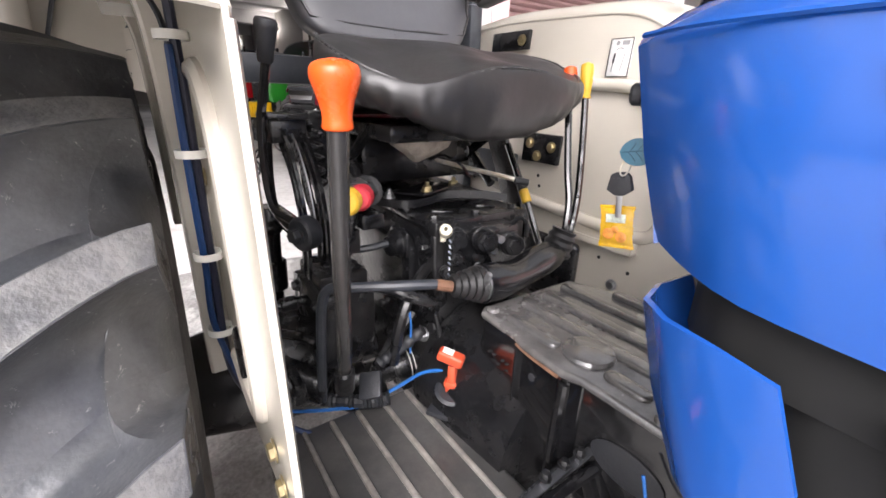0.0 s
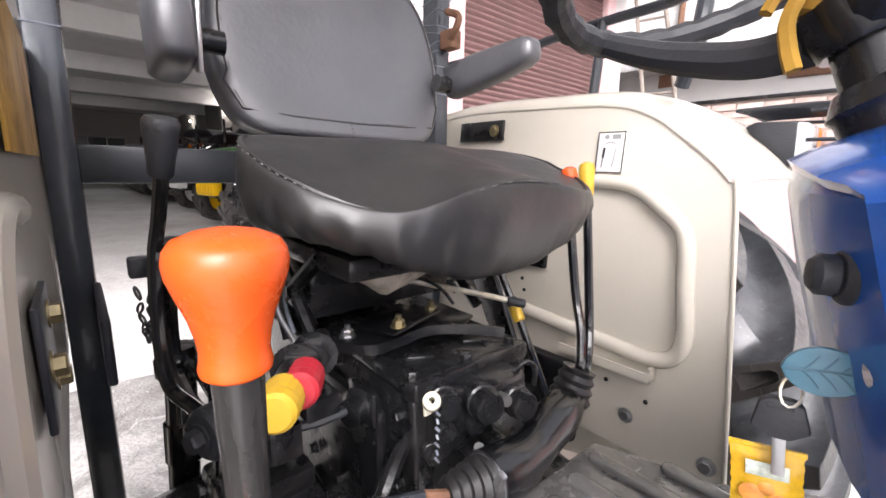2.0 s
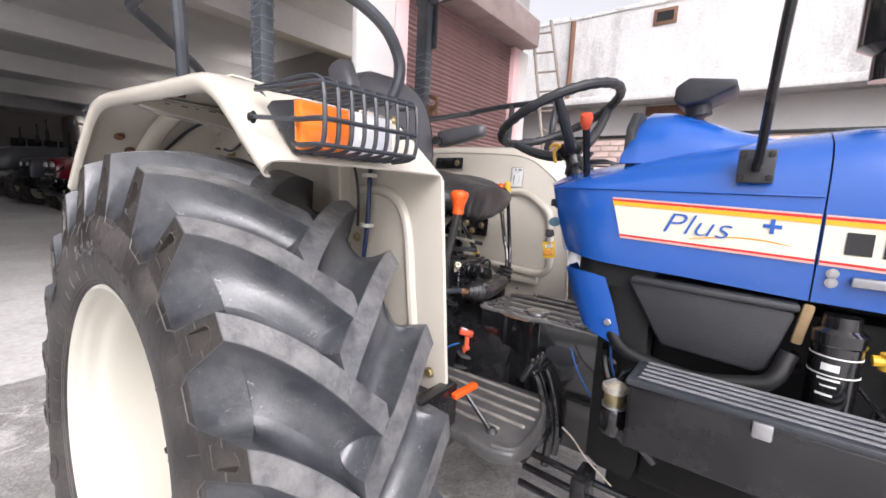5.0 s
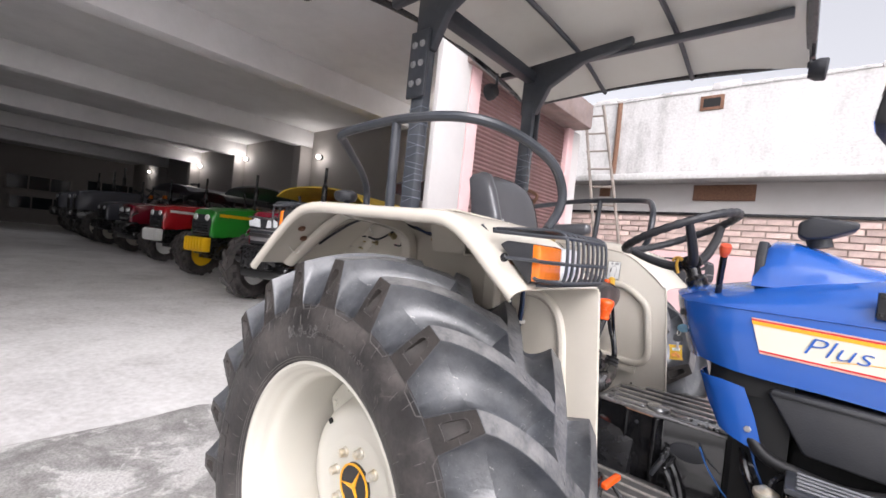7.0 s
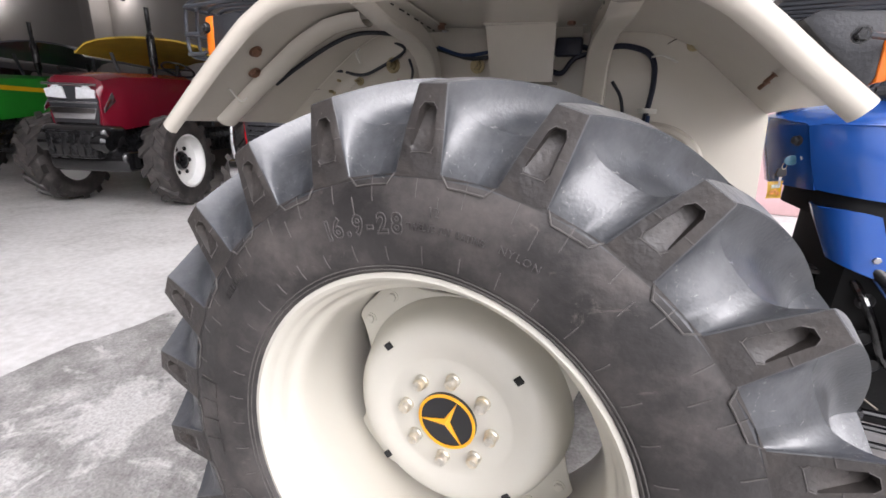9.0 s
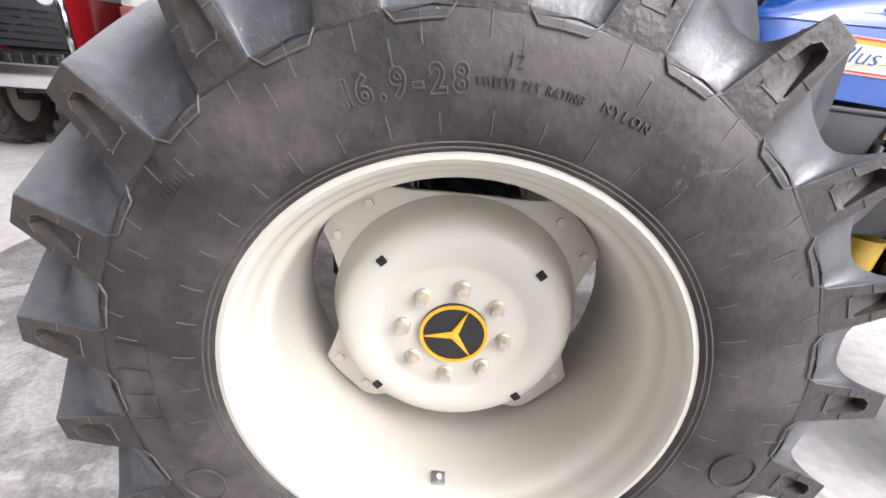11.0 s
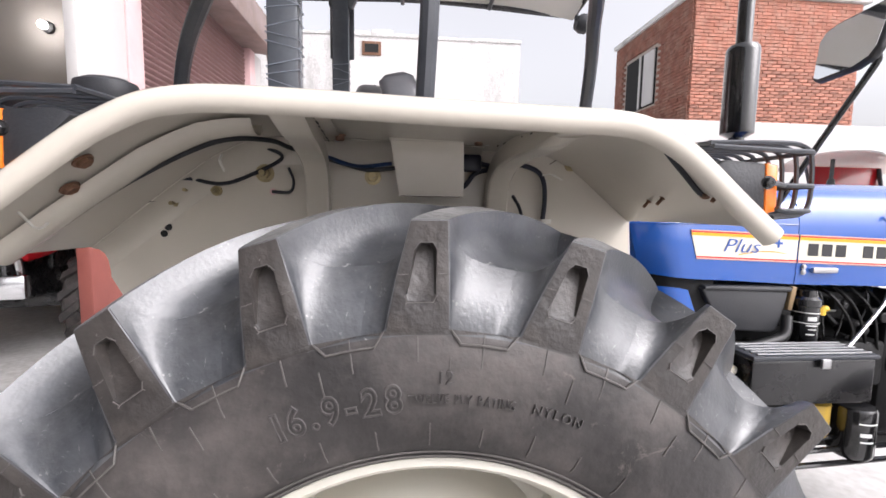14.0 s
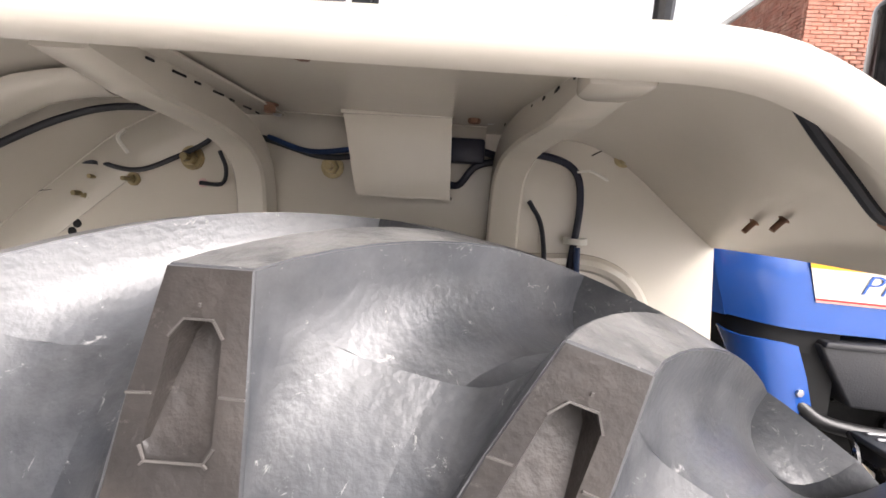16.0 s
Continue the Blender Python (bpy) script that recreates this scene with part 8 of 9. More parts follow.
def front_wheel(y, flip):
    turn = pose(0, 0, 0, -90, 0, 0)
    prof = [(0.21, -0.09), (0.30, -0.105), (0.37, -0.095), (0.40, -0.06), (0.405, 0), (0.40, 0.06), (0.37, 0.095), (0.30, 0.105), (0.21, 0.09)]
    m = pose(2.05, y, 0.40, 0, 0, 180 if flip else 0)
    ty = part("front_tyre", lathe(prof, turn, 48, closed=True), RUBBER, tractor, "ribbed black front tyre", m)
    for dy in (-0.06, -0.02, 0.02, 0.06):
        part("tread_rib", lathe([(0.395, dy - 0.012), (0.42 - abs(dy) * 0.12, dy - 0.009), (0.42 - abs(dy) * 0.12, dy + 0.009), (0.395, dy + 0.012)], turn, 48, closed=True), RUBBER, ty)
    part("front_rim", lathe([(0, -0.03), (0.07, -0.04), (0.1, -0.01), (0.17, 0.0), (0.19, -0.06), (0.215, -0.095), (0.225, -0.09), (0.2, 0.0), (0.215, 0.09), (0.0, 0.05)], turn, 40), RIMPAINT, ty, "cream front rim")


front_wheel(0.22, False)
front_wheel(2 * CY - 0.22, True)

# ---- steering
SC = Vector((0.625, 0.835, 1.552))
ST = Matrix.Translation(SC) @ Matrix.Rotation(radians(-24), 4, "Y")
WR = 0.184
sw = part("steering_wheel", tube([ST @ Vector((WR * math.cos(a), WR * math.sin(a), 0)) for a in (2 * math.pi * k / 96 for k in range(96))], lambda u: 0.0135 + 0.0014 * math.sin(u * 2 * math.pi * 32), 10, 1, closed=True, smooth_path=False), PLASTIC, tractor, "black steering wheel with a ribbed grip")
for a in (291, 51, 171):
    c, s = math.cos(radians(a)), math.sin(radians(a))
    part("spoke", tube([ST @ Vector((r * c, r * s, z)) for r, z in ((0.0, -0.112), (0.03, -0.112), (0.07, -0.098), (0.12, -0.062), (0.155, -0.03), (WR - 0.004, -0.004))], lambda u: 0.019 - 0.007 * u, 10, 4), PLASTIC, sw)
part("wheel_hub", lathe([(0, -0.135), (0.03, -0.132), (0.036, -0.12), (0.036, -0.1), (0.026, -0.088), (0, -0.084)], ST, 24), BLACK, sw)
part("steering_column", tube([ST @ Vector((0, 0, -0.12)), (0.69, 0.833, 1.40), (0.725, 0.83, 1.32)], 0.024, 14), BLACK, tractor)
part("column_boot", lathe([(0, 0), (0.042, 0), (0.037, 0.02), (0.033, 0.025), (0.033, 0.04), (0.036, 0.045), (0.028, 0.06), (0, 0.06)], axis_to((0.712, 0.832, 1.35), (0.685, 0.834, 1.41)), 24), BLACK, tractor)
part("indicator_stalk", tube([(0.675, 0.845, 1.425), (0.70, 0.90, 1.435), (0.705, 0.93, 1.45)], 0.006, 8), PLASTIC, tractor)
stalk = part("shift_stalk", tube([(0.78, 0.68, 1.36), (0.787, 0.64, 1.42), (0.797, 0.59, 1.48)], 0.009, 8), BLACK, tractor)
part("stalk_knob", lathe([(0, 0), (0.009, 0), (0.013, 0.012), (0.0155, 0.028), (0.013, 0.036), (0, 0.04)], axis_to((0.796, 0.592, 1.475), (0.805, 0.56, 1.53)), 20), CORAL, stalk, "red stalk knob")
part("ribbon", join([tube([(0.66 + 0.03 * math.cos(a), 0.838 + 0.03 * math.sin(a), 1.452 - 0.012 * math.cos(a)) for a in (q * math.pi / 6 for q in range(12))], 0.007, 6, closed=True, smooth_path=False), tube([(0.64, 0.803, 1.465), (0.636, 0.795, 1.445), (0.64, 0.79, 1.425), (0.645, 0.789, 1.41)], 0.0055, 6), tube([(0.64, 0.803, 1.465), (0.63, 0.79, 1.462), (0.625, 0.785, 1.45)], 0.0045, 6)]), mat("ochre_ribbon", (0.42, 0.23, 0.03), 0.8, vary=0.2, scale=20), tractor, "ochre cloth ribbon tied round the column")

# ---- keys in the ignition
def leaf_outline(n=18):
    pts = []
    for k in range(n + 1):
        u = k / n
        pts.append((-0.021 + 0.042 * u, 0.0135 * math.sin(math.pi * u ** 0.8) ** 0.75))
    return pts + [(x, -z) for x, z in pts[::-1][1:-1]]


LEAFM = Matrix.Translation((0.699, 0.70, 1.238)) @ Matrix.Rotation(radians(14), 4, "Z") @ Matrix.Rotation(radians(-6), 4, "Y")
key = part("key_fob", moved(prism(leaf_outline(), "y", -0.002, 0.002, 0.001), LEAFM), mat("blue_plastic", (0.075, 0.20, 0.28), 0.32, vary=0.2, scale=40, coat=0.3), tractor, "blue leaf-shaped key tag")
veins = [tube([(-0.019, -0.0022, 0), (0.0, -0.0025, 0.001), (0.019, -0.0022, 0)], 0.0007, 5)]
for k in range(4):
    x = -0.012 + 0.0073 * k
    for sz in (-1, 1):
        veins.append(tube([(x, -0.0023, 0), (x + 0.0045, -0.0024, sz * 0.005), (x + 0.007, -0.0022, sz * 0.009)], 0.0005, 4))
part("leaf_vein", moved(join(veins), LEAFM), mat("dark_blue_vein", (0.045, 0.13, 0.19), 0.4), key)
part("fob_stud", rod((0.712, 0.69, 1.245), (0.725, 0.688, 1.25), 0.006, 10), STEEL, key)
KM = Matrix.Translation((0.682, 0.701, 1.203)) @ Matrix.Rotation(radians(10), 4, "Z") @ Matrix.Rotation(radians(-6), 4, "Y") @ Matrix.Scale(0.8, 4)
part("key", moved(join([prism([(-0.017, -0.008), (-0.012, 0.012), (-0.006, 0.0155), (0.008, 0.0155), (0.0135, 0.011), (0.0175, -0.007), (0.006, -0.015), (-0.006, -0.015)], "y", -0.0045, 0.0045, 0.002), bx(-0.008, 0.008, -0.0052, 0.0052, 0.008, 0.0125, 0.001)]), KM), PLASTIC, key, "black moulded key head")
part("key_blade", moved(bx(-0.004, 0.004, -0.001, 0.001, -0.045, -0.014, 0.0006), KM), STEEL, key)
part("key_ring", tube([(0.685 + 0.005 * math.cos(a), 0.70 + 0.003 * math.sin(a), 1.221 + 0.0085 * math.sin(a)) for a in (q * math.pi / 6 for q in range(12))], 0.0009, 5, closed=True, smooth_path=False), NUTZINC, key)
SM = Matrix.Translation((0.680, 0.712, 1.154)) @ Matrix.Rotation(radians(12), 4, "Z") @ Matrix.Rotation(radians(-7), 4, "Y") @ Matrix.Scale(0.72, 4)


def pouch():
    """A crimped foil pouch, puffed in the middle."""
    rows = []
    for i in range(15):
        v = i / 14
        z = -0.033 + 0.066 * v
        hw = 0.026 - 0.0022 * math.sin(math.pi * v) + 0.0008 * (i % 2)
        d = 0.0055 * math.sin(math.pi * max(0.0, min(1.0, (v - 0.1) / 0.8))) ** 0.6 + 0.0006
        rows.append([(hw * u, -d * (1 - abs(u) ** 3) - 0.0003, z) for u in (-1, -0.6, -0.2, 0.2, 0.6, 1)] + [(hw * u, d * (1 - abs(u) ** 3) + 0.0003, z) for u in (1, 0.6, 0.2, -0.2, -0.6, -1)])
    return dented(loft(rows), 0.0016, 70)


pk = part("sachet", moved(pouch(), SM), mat("yellow_foil", (0.70, 0.42, 0.02), 0.24, vary=0.3, scale=50, dirt=(0.36, 0.14, 0.02), dirt_amount=0.6, dirt_scale=45, coat=0.5), key, "small yellow foil sachet")
part("sachet_print", moved(dented(bx(-0.014, 0.015, -0.0078, -0.0066, 0.008, 0.021, 0.0004), 0.0006, 60), SM), mat("pale_print", (0.55, 0.60, 0.52), 0.35, vary=0.4, scale=160), pk)
for k, (x, z, r) in enumerate(((-0.010, -0.010, 0.009), (0.009, -0.014, 0.0085), (0.0, -0.003, 0.006))):
    part("sachet_picture", moved(lathe([(0, 0), (r, 0), (r * 0.8, 0.0009), (0, 0.0012)], pose(x, -0.0066, z, 90, 0, 0), 14), SM), mat("snack_print", (0.62, 0.24, 0.05), 0.35, vary=0.4, scale=120) if k == 0 else bpy.data.materials["snack_print"], pk)
for z in (0.031, -0.031):
    part("sachet_crimp", moved(bx(-0.0265, 0.0265, -0.0014, 0.0014, z - 0.0022, z + 0.0022, 0.0005), SM), bpy.data.materials["yellow_foil"], pk)

# ---- mirror and exhaust
mb = part("mirror_bracket", bx(1.108, 1.168, 0.588, 0.604, 1.355, 1.42, 0.004), PLASTIC, tractor, "black mirror bracket with four bolts")
for x in (1.116, 1.16):
    for z in (1.365, 1.41):
        part("bracket_bolt", hexbolt((x, 0.588, z), (x, 0, z), 0.0045), CAST, mb)
part("mirror_arm", tube([(1.138, 0.585, 1.38), (1.142, 0.56, 1.42), (1.15, 0.46, 1.58), (1.16, 0.36, 1.735), (1.16, 0.345, 1.765), (1.145, 0.344, 1.772), (1.10, 0.35, 1.775)], 0.0082, 8, 5), BLACK, tractor, "bent black mirror arm")
MM = pose(1.085, 0.35, 1.79, 0, 0, 258) @ pose(0, 0, 0, -12, 0, 0)
HEAD = ((-0.092, -0.060), (-0.112, 0.050), (-0.098, 0.074), (-0.06, 0.082), (0.09, 0.078), (0.108, 0.062), (0.104, -0.04), (0.09, -0.062), (0.05, -0.074), (-0.07, -0.072))
mir = part("mirror_head", join([moved(prism(HEAD, "y", -0.008, 0.010, 0.006, 3), MM), moved(prism([(x * 0.8, z * 0.78) for x, z in HEAD], "y", 0.008, 0.026, 0.012, 3), MM)]), PLASTIC, tractor, "black rear-view mirror head")
part("mirror_glass", moved(prism([(x * 0.93, z * 0.9) for x, z in HEAD], "y", -0.0105, -0.0082), MM), MIRROR, mir)
part("mirror_boss", join([rod(MM @ Vector((0.0, 0.02, -0.02)), MM @ Vector((0.0, 0.05, -0.02)), 0.016, 14, 0.003)]), PLASTIC, mir)
part("exhaust", lathe([(0, 0), (0.03, 0), (0.03, 0.06), (0.061, 0.078), (0.0615, 0.085), (0.0615, 0.405), (0.059, 0.42), (0.05, 0.433), (0.029, 0.44), (0.028, 0.70), (0, 0.70)], pose(1.352, 1.02, 1.62), 32), GLOSSBLACK, tractor, "black upright exhaust silencer")

# ------------------------------------------------------------ the row of tractors in the showroom
SHOWRED = mat("red_paint", (0.42, 0.012, 0.018), 0.25, vary=0.08, scale=3, coat=0.5)
SHOWMAROON = mat("crimson_paint", (0.17, 0.006, 0.018), 0.22, vary=0.08, scale=3, coat=0.5)
SHOWGREEN = mat("green_paint", (0.02, 0.26, 0.025), 0.28, vary=0.08, scale=3, coat=0.4)
SHOWYEL = mat("yellow_paint", (0.85, 0.50, 0.01), 0.3, vary=0.06, scale=3, coat=0.3)
SHOWGREY = mat("grey_paint", (0.075, 0.08, 0.10), 0.35, vary=0.1, scale=3, coat=0.3)
YELCLOTH = mat("yellow_canvas", (0.66, 0.46, 0.05), 0.7, vary=0.15, scale=4, bump=0.1)
CHROME = mat("chrome", (0.75, 0.76, 0.78), 0.14, metal=1.0, vary=0.05)


def lug_tyre(r, w, n, lug):
    prof = [(r * 0.56, -w * 0.42), (r * 0.7, -w * 0.52), (r * 0.85, -w * 0.5), (r * 0.93, -w * 0.38), (r * 0.95, 0), (r * 0.93, w * 0.38), (r * 0.85, w * 0.5), (r * 0.7, w * 0.52), (r * 0.56, w * 0.42)]
    bms = [lathe(prof, pose(0, 0, 0, -90, 0, 0), 40, closed=True)]
    lugs = []
    for k in range(1):
        for s in (1, -1):
            a0 = 2 * math.pi * (k + (0.5 if s < 0 else 0)) / n
            rows = []
            for q in range(4):
                f = q / 3
                a, y = a0 + 0.30 * f, s * (w * 0.5 - w * 0.54 * f)
                hw = 0.035 * r / 0.42
                rows.append([((rr) * math.sin(a + da), y, rr * math.cos(a + da)) for rr, da in ((r * (0.82 if q == 0 else 0.92), -hw / r * 1.5), (r * 0.985, -hw / r), (r * 0.985, hw / r), (r * (0.82 if q == 0 else 0.92), hw / r * 1.5))])
            if k == 0:
                lugs.append(loft(rows))
    return bms[0], lugs


def wheel_parts(t, name, x, y, r, w, rim, n, side):
    body, lugs = lug_tyre(r, w, n, 1)
    ty = part(name + "_tyre", body, RUBBER, t, "black lugged tyre", pose(x, y, r, 0, 0, 0 if side < 0 else 180), smooth=40)
    for bm in lugs:
        lug = part("tread_lug", bm, RUBBER, ty, smooth=40)
        for k in range(1, n):
            shared("tread_lug", lug, ty, Matrix.Rotation(2 * math.pi * k / n, 4, "Y"))
    part(name + "_rim", lathe([(0, -w * 0.1), (r * 0.16, -w * 0.14), (r * 0.2, -w * 0.02), (r * 0.4, 0.0), (r * 0.5, -w * 0.1), (r * 0.56, -w * 0.44), (r * 0.6, -w * 0.45), (r * 0.58, w * 0.3), (0, w * 0.3)], pose(0, 0, 0, -90, 0, 0), 36), rim, ty)
    for k in range(6):
        a = k * math.pi / 3
        p = Vector((r * 0.3 * math.cos(a), -w * 0.02, r * 0.3 * math.sin(a)))
        part("wheel_hole", rod(p, p + Vector((0, -0.012, 0)), r * 0.05, 10), SHADEBLACK, ty)
    part("wheel_hub", lathe([(0, -w * 0.2), (r * 0.1, -w * 0.2), (r * 0.15, -w * 0.16), (r * 0.17, -w * 0.05), (0, -w * 0.05)], pose(0, 0, 0, -90, 0, 0), 14), CAST, ty)


def showroom_tractor(label, paint, rim, canopy_mat=None, bumper=None, bar=None, stripe=None, big=0.5, fascia=False, roof=2.2):
    t = thing("showroom_tractor", label, "tractor", group="tractors in the showroom")
    hw = 0.3
    rows = []
    for x, k, zb, zt in ((0.52, 0.86, 0.86, 1.26), (0.47, 0.98, 0.82, 1.34), (0.2, 1.0, 0.84, 1.40), (-0.4, 1.0, 0.92, 1.45), (-1.05, 1.0, 0.95, 1.48)):
        rows.append([(x, d * hw * k, z) for d, z in ((-0.96, zb), (-1, zb + 0.1), (-1, zt - 0.14), (-0.9, zt - 0.04), (-0.6, zt), (0.6, zt), (0.9, zt - 0.04), (1, zt - 0.14), (1, zb + 0.1), (0.96, zb))])
    hood_ = part("bonnet", loft(rows), paint, t, smooth=35)
    gr = part("grille", prism([(-0.22, 0.84), (-0.25, 1.12), (-0.18, 1.24), (0.18, 1.24), (0.25, 1.12), (0.22, 0.84)], "x", 0.50, 0.535, 0.008), PLASTIC, t, "black grille")
    for k in range(5):
        part("grille_bar", bx(0.53, 0.545, -0.2, 0.2, 0.88 + k * 0.05, 0.895 + k * 0.05, 0.003), BLACK, gr)
    for s in (-1, 1):
        part("headlamp", moved(lathe([(0, 0), (0.055, 0), (0.062, 0.012), (0.05, 0.026), (0, 0.032)], pose(0, 0, 0, 0, 90, 0), 20), pose(0.52, s * 0.15, 1.19)), LENSW, t, "clear round headlamp")
        if stripe:
            part("side_stripe", bx(-0.95, 0.40, s * (hw + 0.002) - 0.002, s * (hw + 0.002) + 0.002, 1.22, 1.28), stripe, hood_)
    part("chassis", join([bx(-2.3, 0.5, -0.2, 0.2, 0.5, 0.84, 0.02), bx(-1.0, 0.0, -0.24, 0.24, 0.7, 0.98, 0.02), bx(-0.07, 0.07, -0.6, 0.6, 0.38, 0.5, 0.015), bx(-2.1, -1.9, -0.7, 0.7, 0.6, 0.8, 0.03)]), CAST, t)
    part("weight_carrier", bx(0.48, 0.655, -0.24, 0.24, 0.55, 0.82, 0.02), bumper or CAST, t)
    for k in range(6):
        part("front_weight", bx(0.652, 0.68, -0.22 + k * 0.075, -0.16 + k * 0.075, 0.58, 0.8, 0.008), bumper or CAST, t)
    for s in (-1, 1):
        wheel_parts(t, "front", 0.0, s * (0.55 if big < 0.45 else 0.66), big, 0.26, rim, 14, s)
        wheel_parts(t, "rear", -2.0, s * 0.82, 0.72, 0.4, rim, 18, s)
        fr = [[(-2.0 + 0.78 * math.cos(a), s * y, 0.72 + 0.80 * math.sin(a)) for y in (0.5, 0.98, 1.02)] for a in (radians(25 + 130 * q / 10) for q in range(11))]
        part("mudguard", sheet(fr, 0.01), paint, t, smooth=60)
        part("side_lamp", bx(-1.42, -1.34, s * 0.75 - 0.12, s * 0.75 + 0.12, 1.40, 1.50, 0.01), LENSO, t, "amber side lamp")
    part("seat", join([bx(-2.1, -1.72, -0.23, 0.23, 1.12, 1.24, 0.04, 3), moved(bx(-0.05, 0.05, -0.23, 0.23, 0, 0.42, 0.04, 3), pose(-2.08, 0, 1.2, 0, -10, 0))]), LEATHER, t)
    sw_ = tube([Vector((-1.25, 0, 1.58)) + Vector((0.19 * math.cos(a) * 0.92, 0.19 * math.sin(a), 0.19 * math.cos(a) * 0.4)) for a in (q * math.pi / 10 for q in range(20))], 0.014, 6, closed=True, smooth_path=False)
    part("steering_wheel", join([sw_, rod((-1.25, 0, 1.58), (-1.05, 0, 1.3), 0.025, 10), rod((-1.25, -0.19, 1.58), (-1.25, 0.19, 1.58), 0.012, 8)]), PLASTIC, t)
    part("exhaust", lathe([(0, 0), (0.025, 0), (0.025, 0.1), (0.045, 0.13), (0.045, 0.45), (0.025, 0.48), (0.025, 0.75), (0, 0.75)], pose(-0.5, 0.18, 1.42), 16), BLACK, t)
    if fascia:
        part("fascia_trim", moved(bx(0.0, 0.016, -0.27, 0.27, -0.011, 0.011, 0.004), pose(0.536, 0, 1.255)), CHROME, gr, "bright fascia trim")
        part("fascia_trim", bx(0.534, 0.55, -0.25, 0.25, 1.08, 1.098, 0.004), CHROME, gr)
        part("fascia_chin", prism([(-0.2, 0.93), (0.2, 0.93), (0.24, 1.04), (-0.24, 1.04)], "x", 0.534, 0.552, 0.006), CHROME, gr)
        for s in (-1, 1):
            part("fascia_lamp", prism([(s * 0.05, 1.12), (s * 0.24, 1.13), (s * 0.25, 1.21), (s * 0.07, 1.235)], "x", 0.534, 0.556, 0.008), LENSW, gr, "clear shaped headlamp")
            part("fascia_side", prism([(0.36, 1.12), (0.53, 1.0), (0.53, 1.04), (0.40, 1.20)], "y", s * hw - 0.006, s * hw + 0.006, 0.003), CHROME, hood_)
        part("axle_guard", join([bx(0.30, 0.62, -0.34, 0.34, 0.60, 0.88, 0.07, 3), bx(0.10, 0.50, -0.42, 0.42, 0.40, 0.62, 0.06, 3), rod((0.0, -0.70, 0.5), (0.0, 0.70, 0.5), 0.11, 14, 0.02), rod((0.58, -0.34, 0.70), (0.58, 0.34, 0.70), 0.10, 14, 0.03)]), GLOSSBLACK, t, "black front axle and guard")
    if bar:
        part("marker_lamp", lathe([(0, 0), (0.05, 0), (0.046, 0.012), (0.02, 0.02), (0, 0.021)], axis_to((0.30, -hw - 0.002, 1.12), (0.30, -1, 1.12)), 18), LENSO, hood_, "round amber lamp")
        part("engine_bay", bx(-0.85, 0.20, -hw - 0.006, -hw + 0.02, 0.80, 1.10, 0.01), CAST, t, "black engine behind the open side")
        for k in range(7):
            part("engine_pipe", tube([(-0.75 + k * 0.13, -hw - 0.012, 0.82 + 0.03 * (k % 3)), (-0.72 + k * 0.13, -hw - 0.03, 0.93), (-0.69 + k * 0.12, -hw - 0.012, 1.04 + 0.02 * (k % 2))], 0.012 + 0.006 * (k % 3), 7), (CAST, STEEL, GLOSSBLACK)[k % 3], t)
        part("bull_bar", join([tube([(0.58, -0.3, 0.6), (0.66, -0.31, 0.9), (0.64, -0.29, 1.2), (0.60, -0.2, 1.30), (0.60, 0.2, 1.30), (0.64, 0.29, 1.2), (0.66, 0.31, 0.9), (0.58, 0.3, 0.6)], 0.024, 8), bx(0.6, 0.7, -0.36, 0.36, 0.56, 0.74, 0.02)]), bar, t, "bright tubular front guard")
    if canopy_mat:
        for s in (-1, 1):
            part("canopy_post", tube([(-2.25, s * 0.55, 0.9), (-2.25, s * 0.55, roof - 0.6), (-2.2, s * 0.6, roof - 0.05)], 0.03, 8), FRAMEBLACK, t)
            part("canopy_post", tube([(-1.05, s * 0.5, roof - 0.9), (-1.0, s * 0.6, roof - 0.4), (-0.95, s * 0.66, roof - 0.05)], 0.022, 8), FRAMEBLACK, t)
        rr = [[(x, y, roof + 0.1 * (1 - (y / 0.85) ** 2) - 0.10 * abs(y / 0.85) ** 8) for y in (-0.85 + 1.7 * k / 12 for k in range(13))] for x in (-2.65, -2.2, -1.6, -1.0, -0.6)]
        part("canopy", sheet(rr, 0.02), canopy_mat, t, smooth=60)
    else:
        part("roll_bar", join([tube([(-2.3, -0.55, 0.9), (-2.32, -0.55, 1.9), (-2.32, -0.48, 2.0), (-2.32, 0.48, 2.0), (-2.32, 0.55, 1.9), (-2.3, 0.55, 0.9)], 0.035, 8)]), FRAMEBLACK, t)
    return t


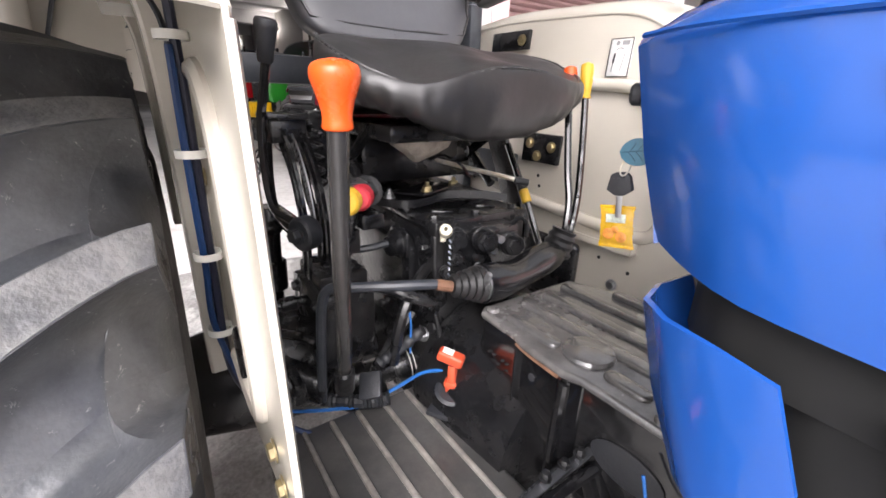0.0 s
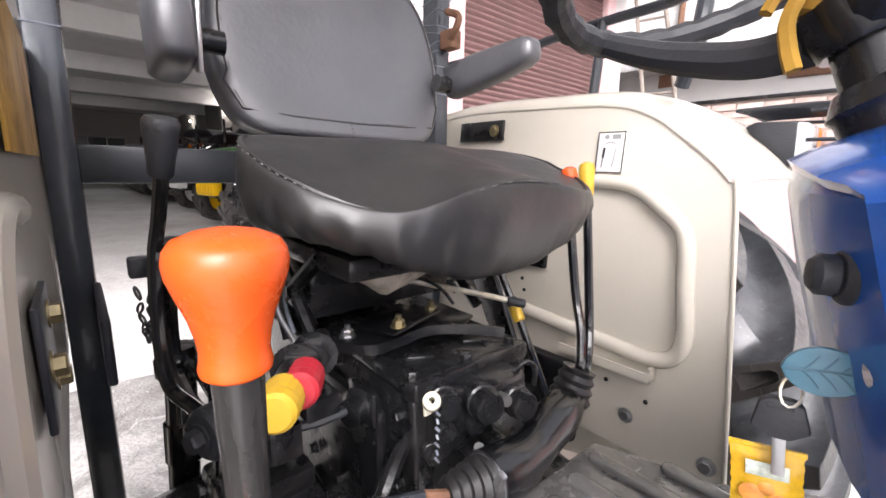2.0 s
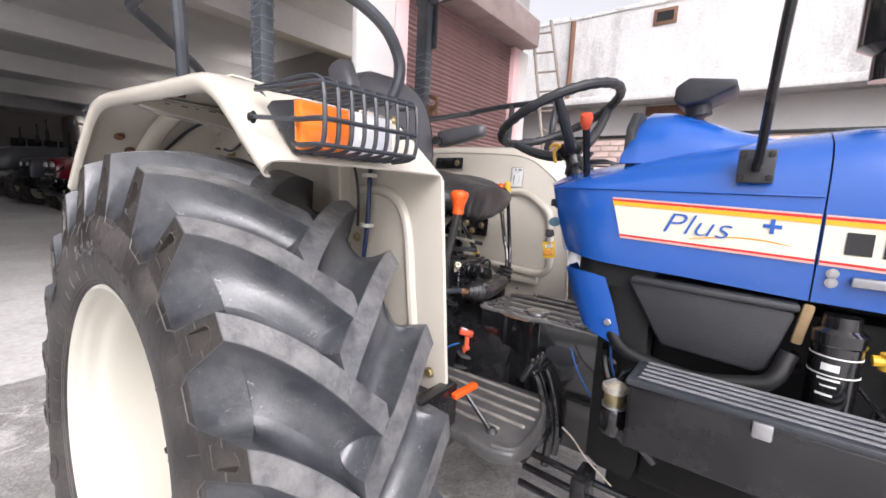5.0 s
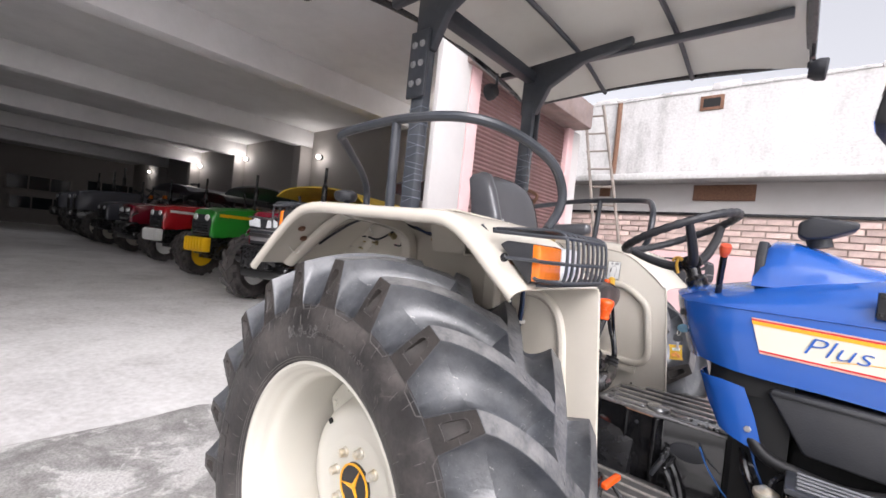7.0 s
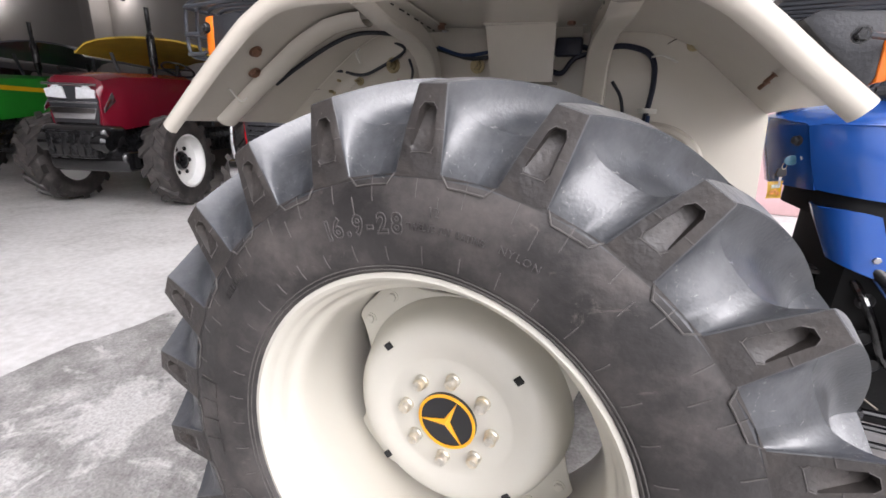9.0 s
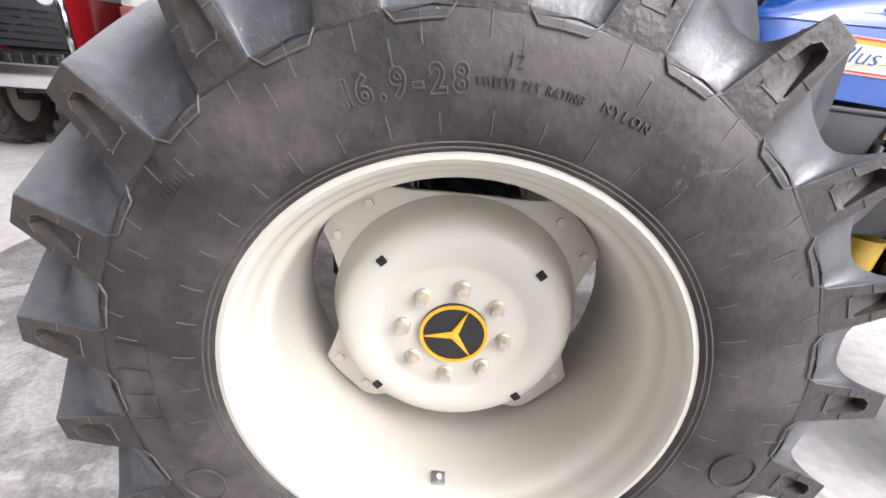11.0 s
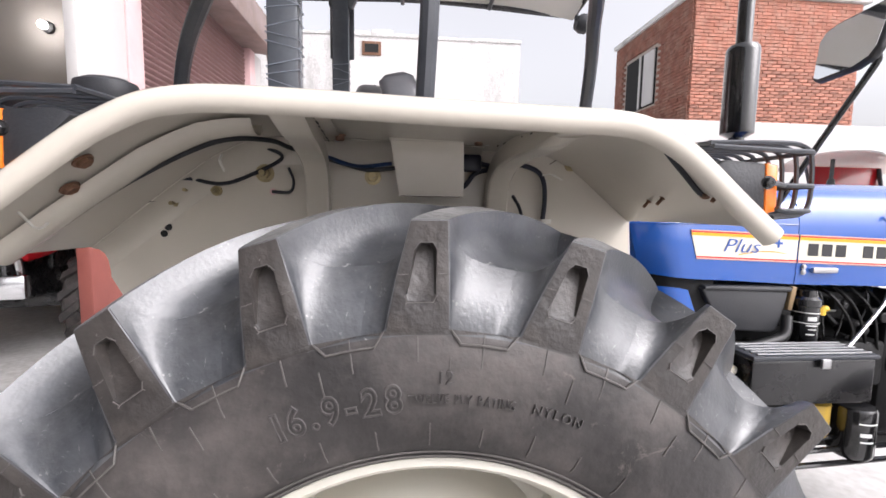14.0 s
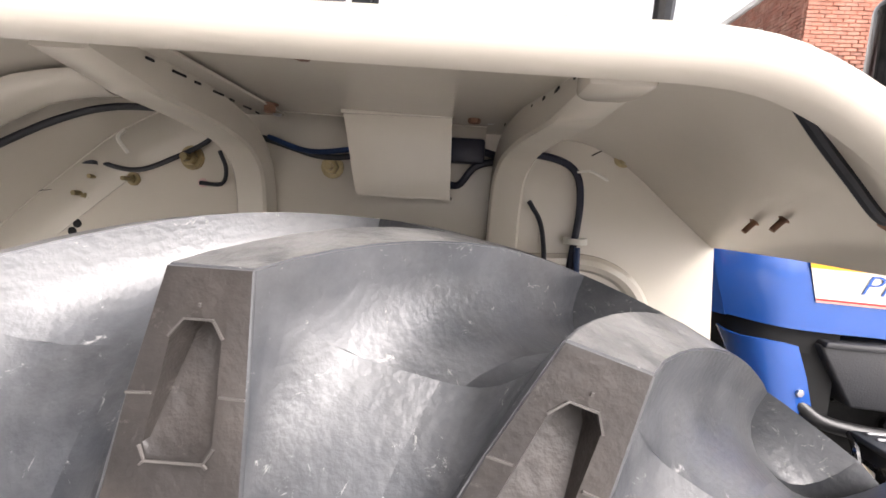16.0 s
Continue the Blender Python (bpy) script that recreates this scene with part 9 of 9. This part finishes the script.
FRONTY = 3.5
ROW = (
    ("red tractor with a bright tubular front guard, parked in the showroom", SHOWRED, RIMPAINT, SHOWGREY, None, CHROME, WHITE, 0.42, -3.62, 0.05, -75, 2.2),
    ("crimson tractor with white front rims, parked in the showroom", SHOWMAROON, WHITE, YELCLOTH, None, None, None, 0.5, -6.30, -0.40, -68, 1.78),
    ("green tractor with yellow wheels and a yellow weight block", SHOWGREEN, SHOWYEL, SHOWGREY, SHOWYEL, None, SHOWYEL, 0.46, -9.8, -0.2, -71, 1.85),
    ("red tractor with a white front bumper, in the showroom row", SHOWRED, WHITE, PLASTIC, WHITE, None, WHITE, 0.42, -13.3, -0.2, -75, 1.75),
    ("dark tractor standing in the dim end of the showroom", SHOWMAROON, RIMPAINT, SHOWGREY, None, None, None, 0.42, -16.5, -0.3, -75, 2.0),
    ("grey tractor standing in the dim end of the showroom", SHOWGREY, RIMPAINT, None, None, None, None, 0.42, -19.8, -0.4, -73, 2.2),
)
last_t = None
for label, paint, rim_, can_, bump_, bar_, stripe_, big_, x, dy, yaw, roof_ in ROW:
    last_t = showroom_tractor(label, paint, rim_, can_, bump_, bar_, stripe_, big_, fascia=paint is SHOWMAROON, roof=roof_)
    last_t.matrix_basis = pose(x, FRONTY + dy, -0.01, 0, 0, yaw) @ Matrix.Scale(1.24 if x < -5 else 1.08, 4)
for x, dy in ((-22.4, -0.7), (-25.6, -0.5), (-28.8, -0.6)):
    copy_thing(last_t, pose(x, FRONTY + dy, -0.01, 0, 0, -90) @ Matrix.Scale(1.24, 4))

# a second tractor out in the yard, beyond the blue one
yard_tractor = showroom_tractor("red tractor with a pale roof and red curtains, in the yard", SHOWRED, RIMPAINT, WHITE, None, None, WHITE, 0.42)
yard_tractor.matrix_basis = pose(5.5, 5.0, -0.01, 0, 0, 180)
for s_ in (-1, 1):
    part("side_curtain", bx(-2.25, -1.0, s_ * 0.62 - 0.004, s_ * 0.62 + 0.004, 1.3, 2.16, 0.002), SHOWRED, yard_tractor, "red plastic side curtain")
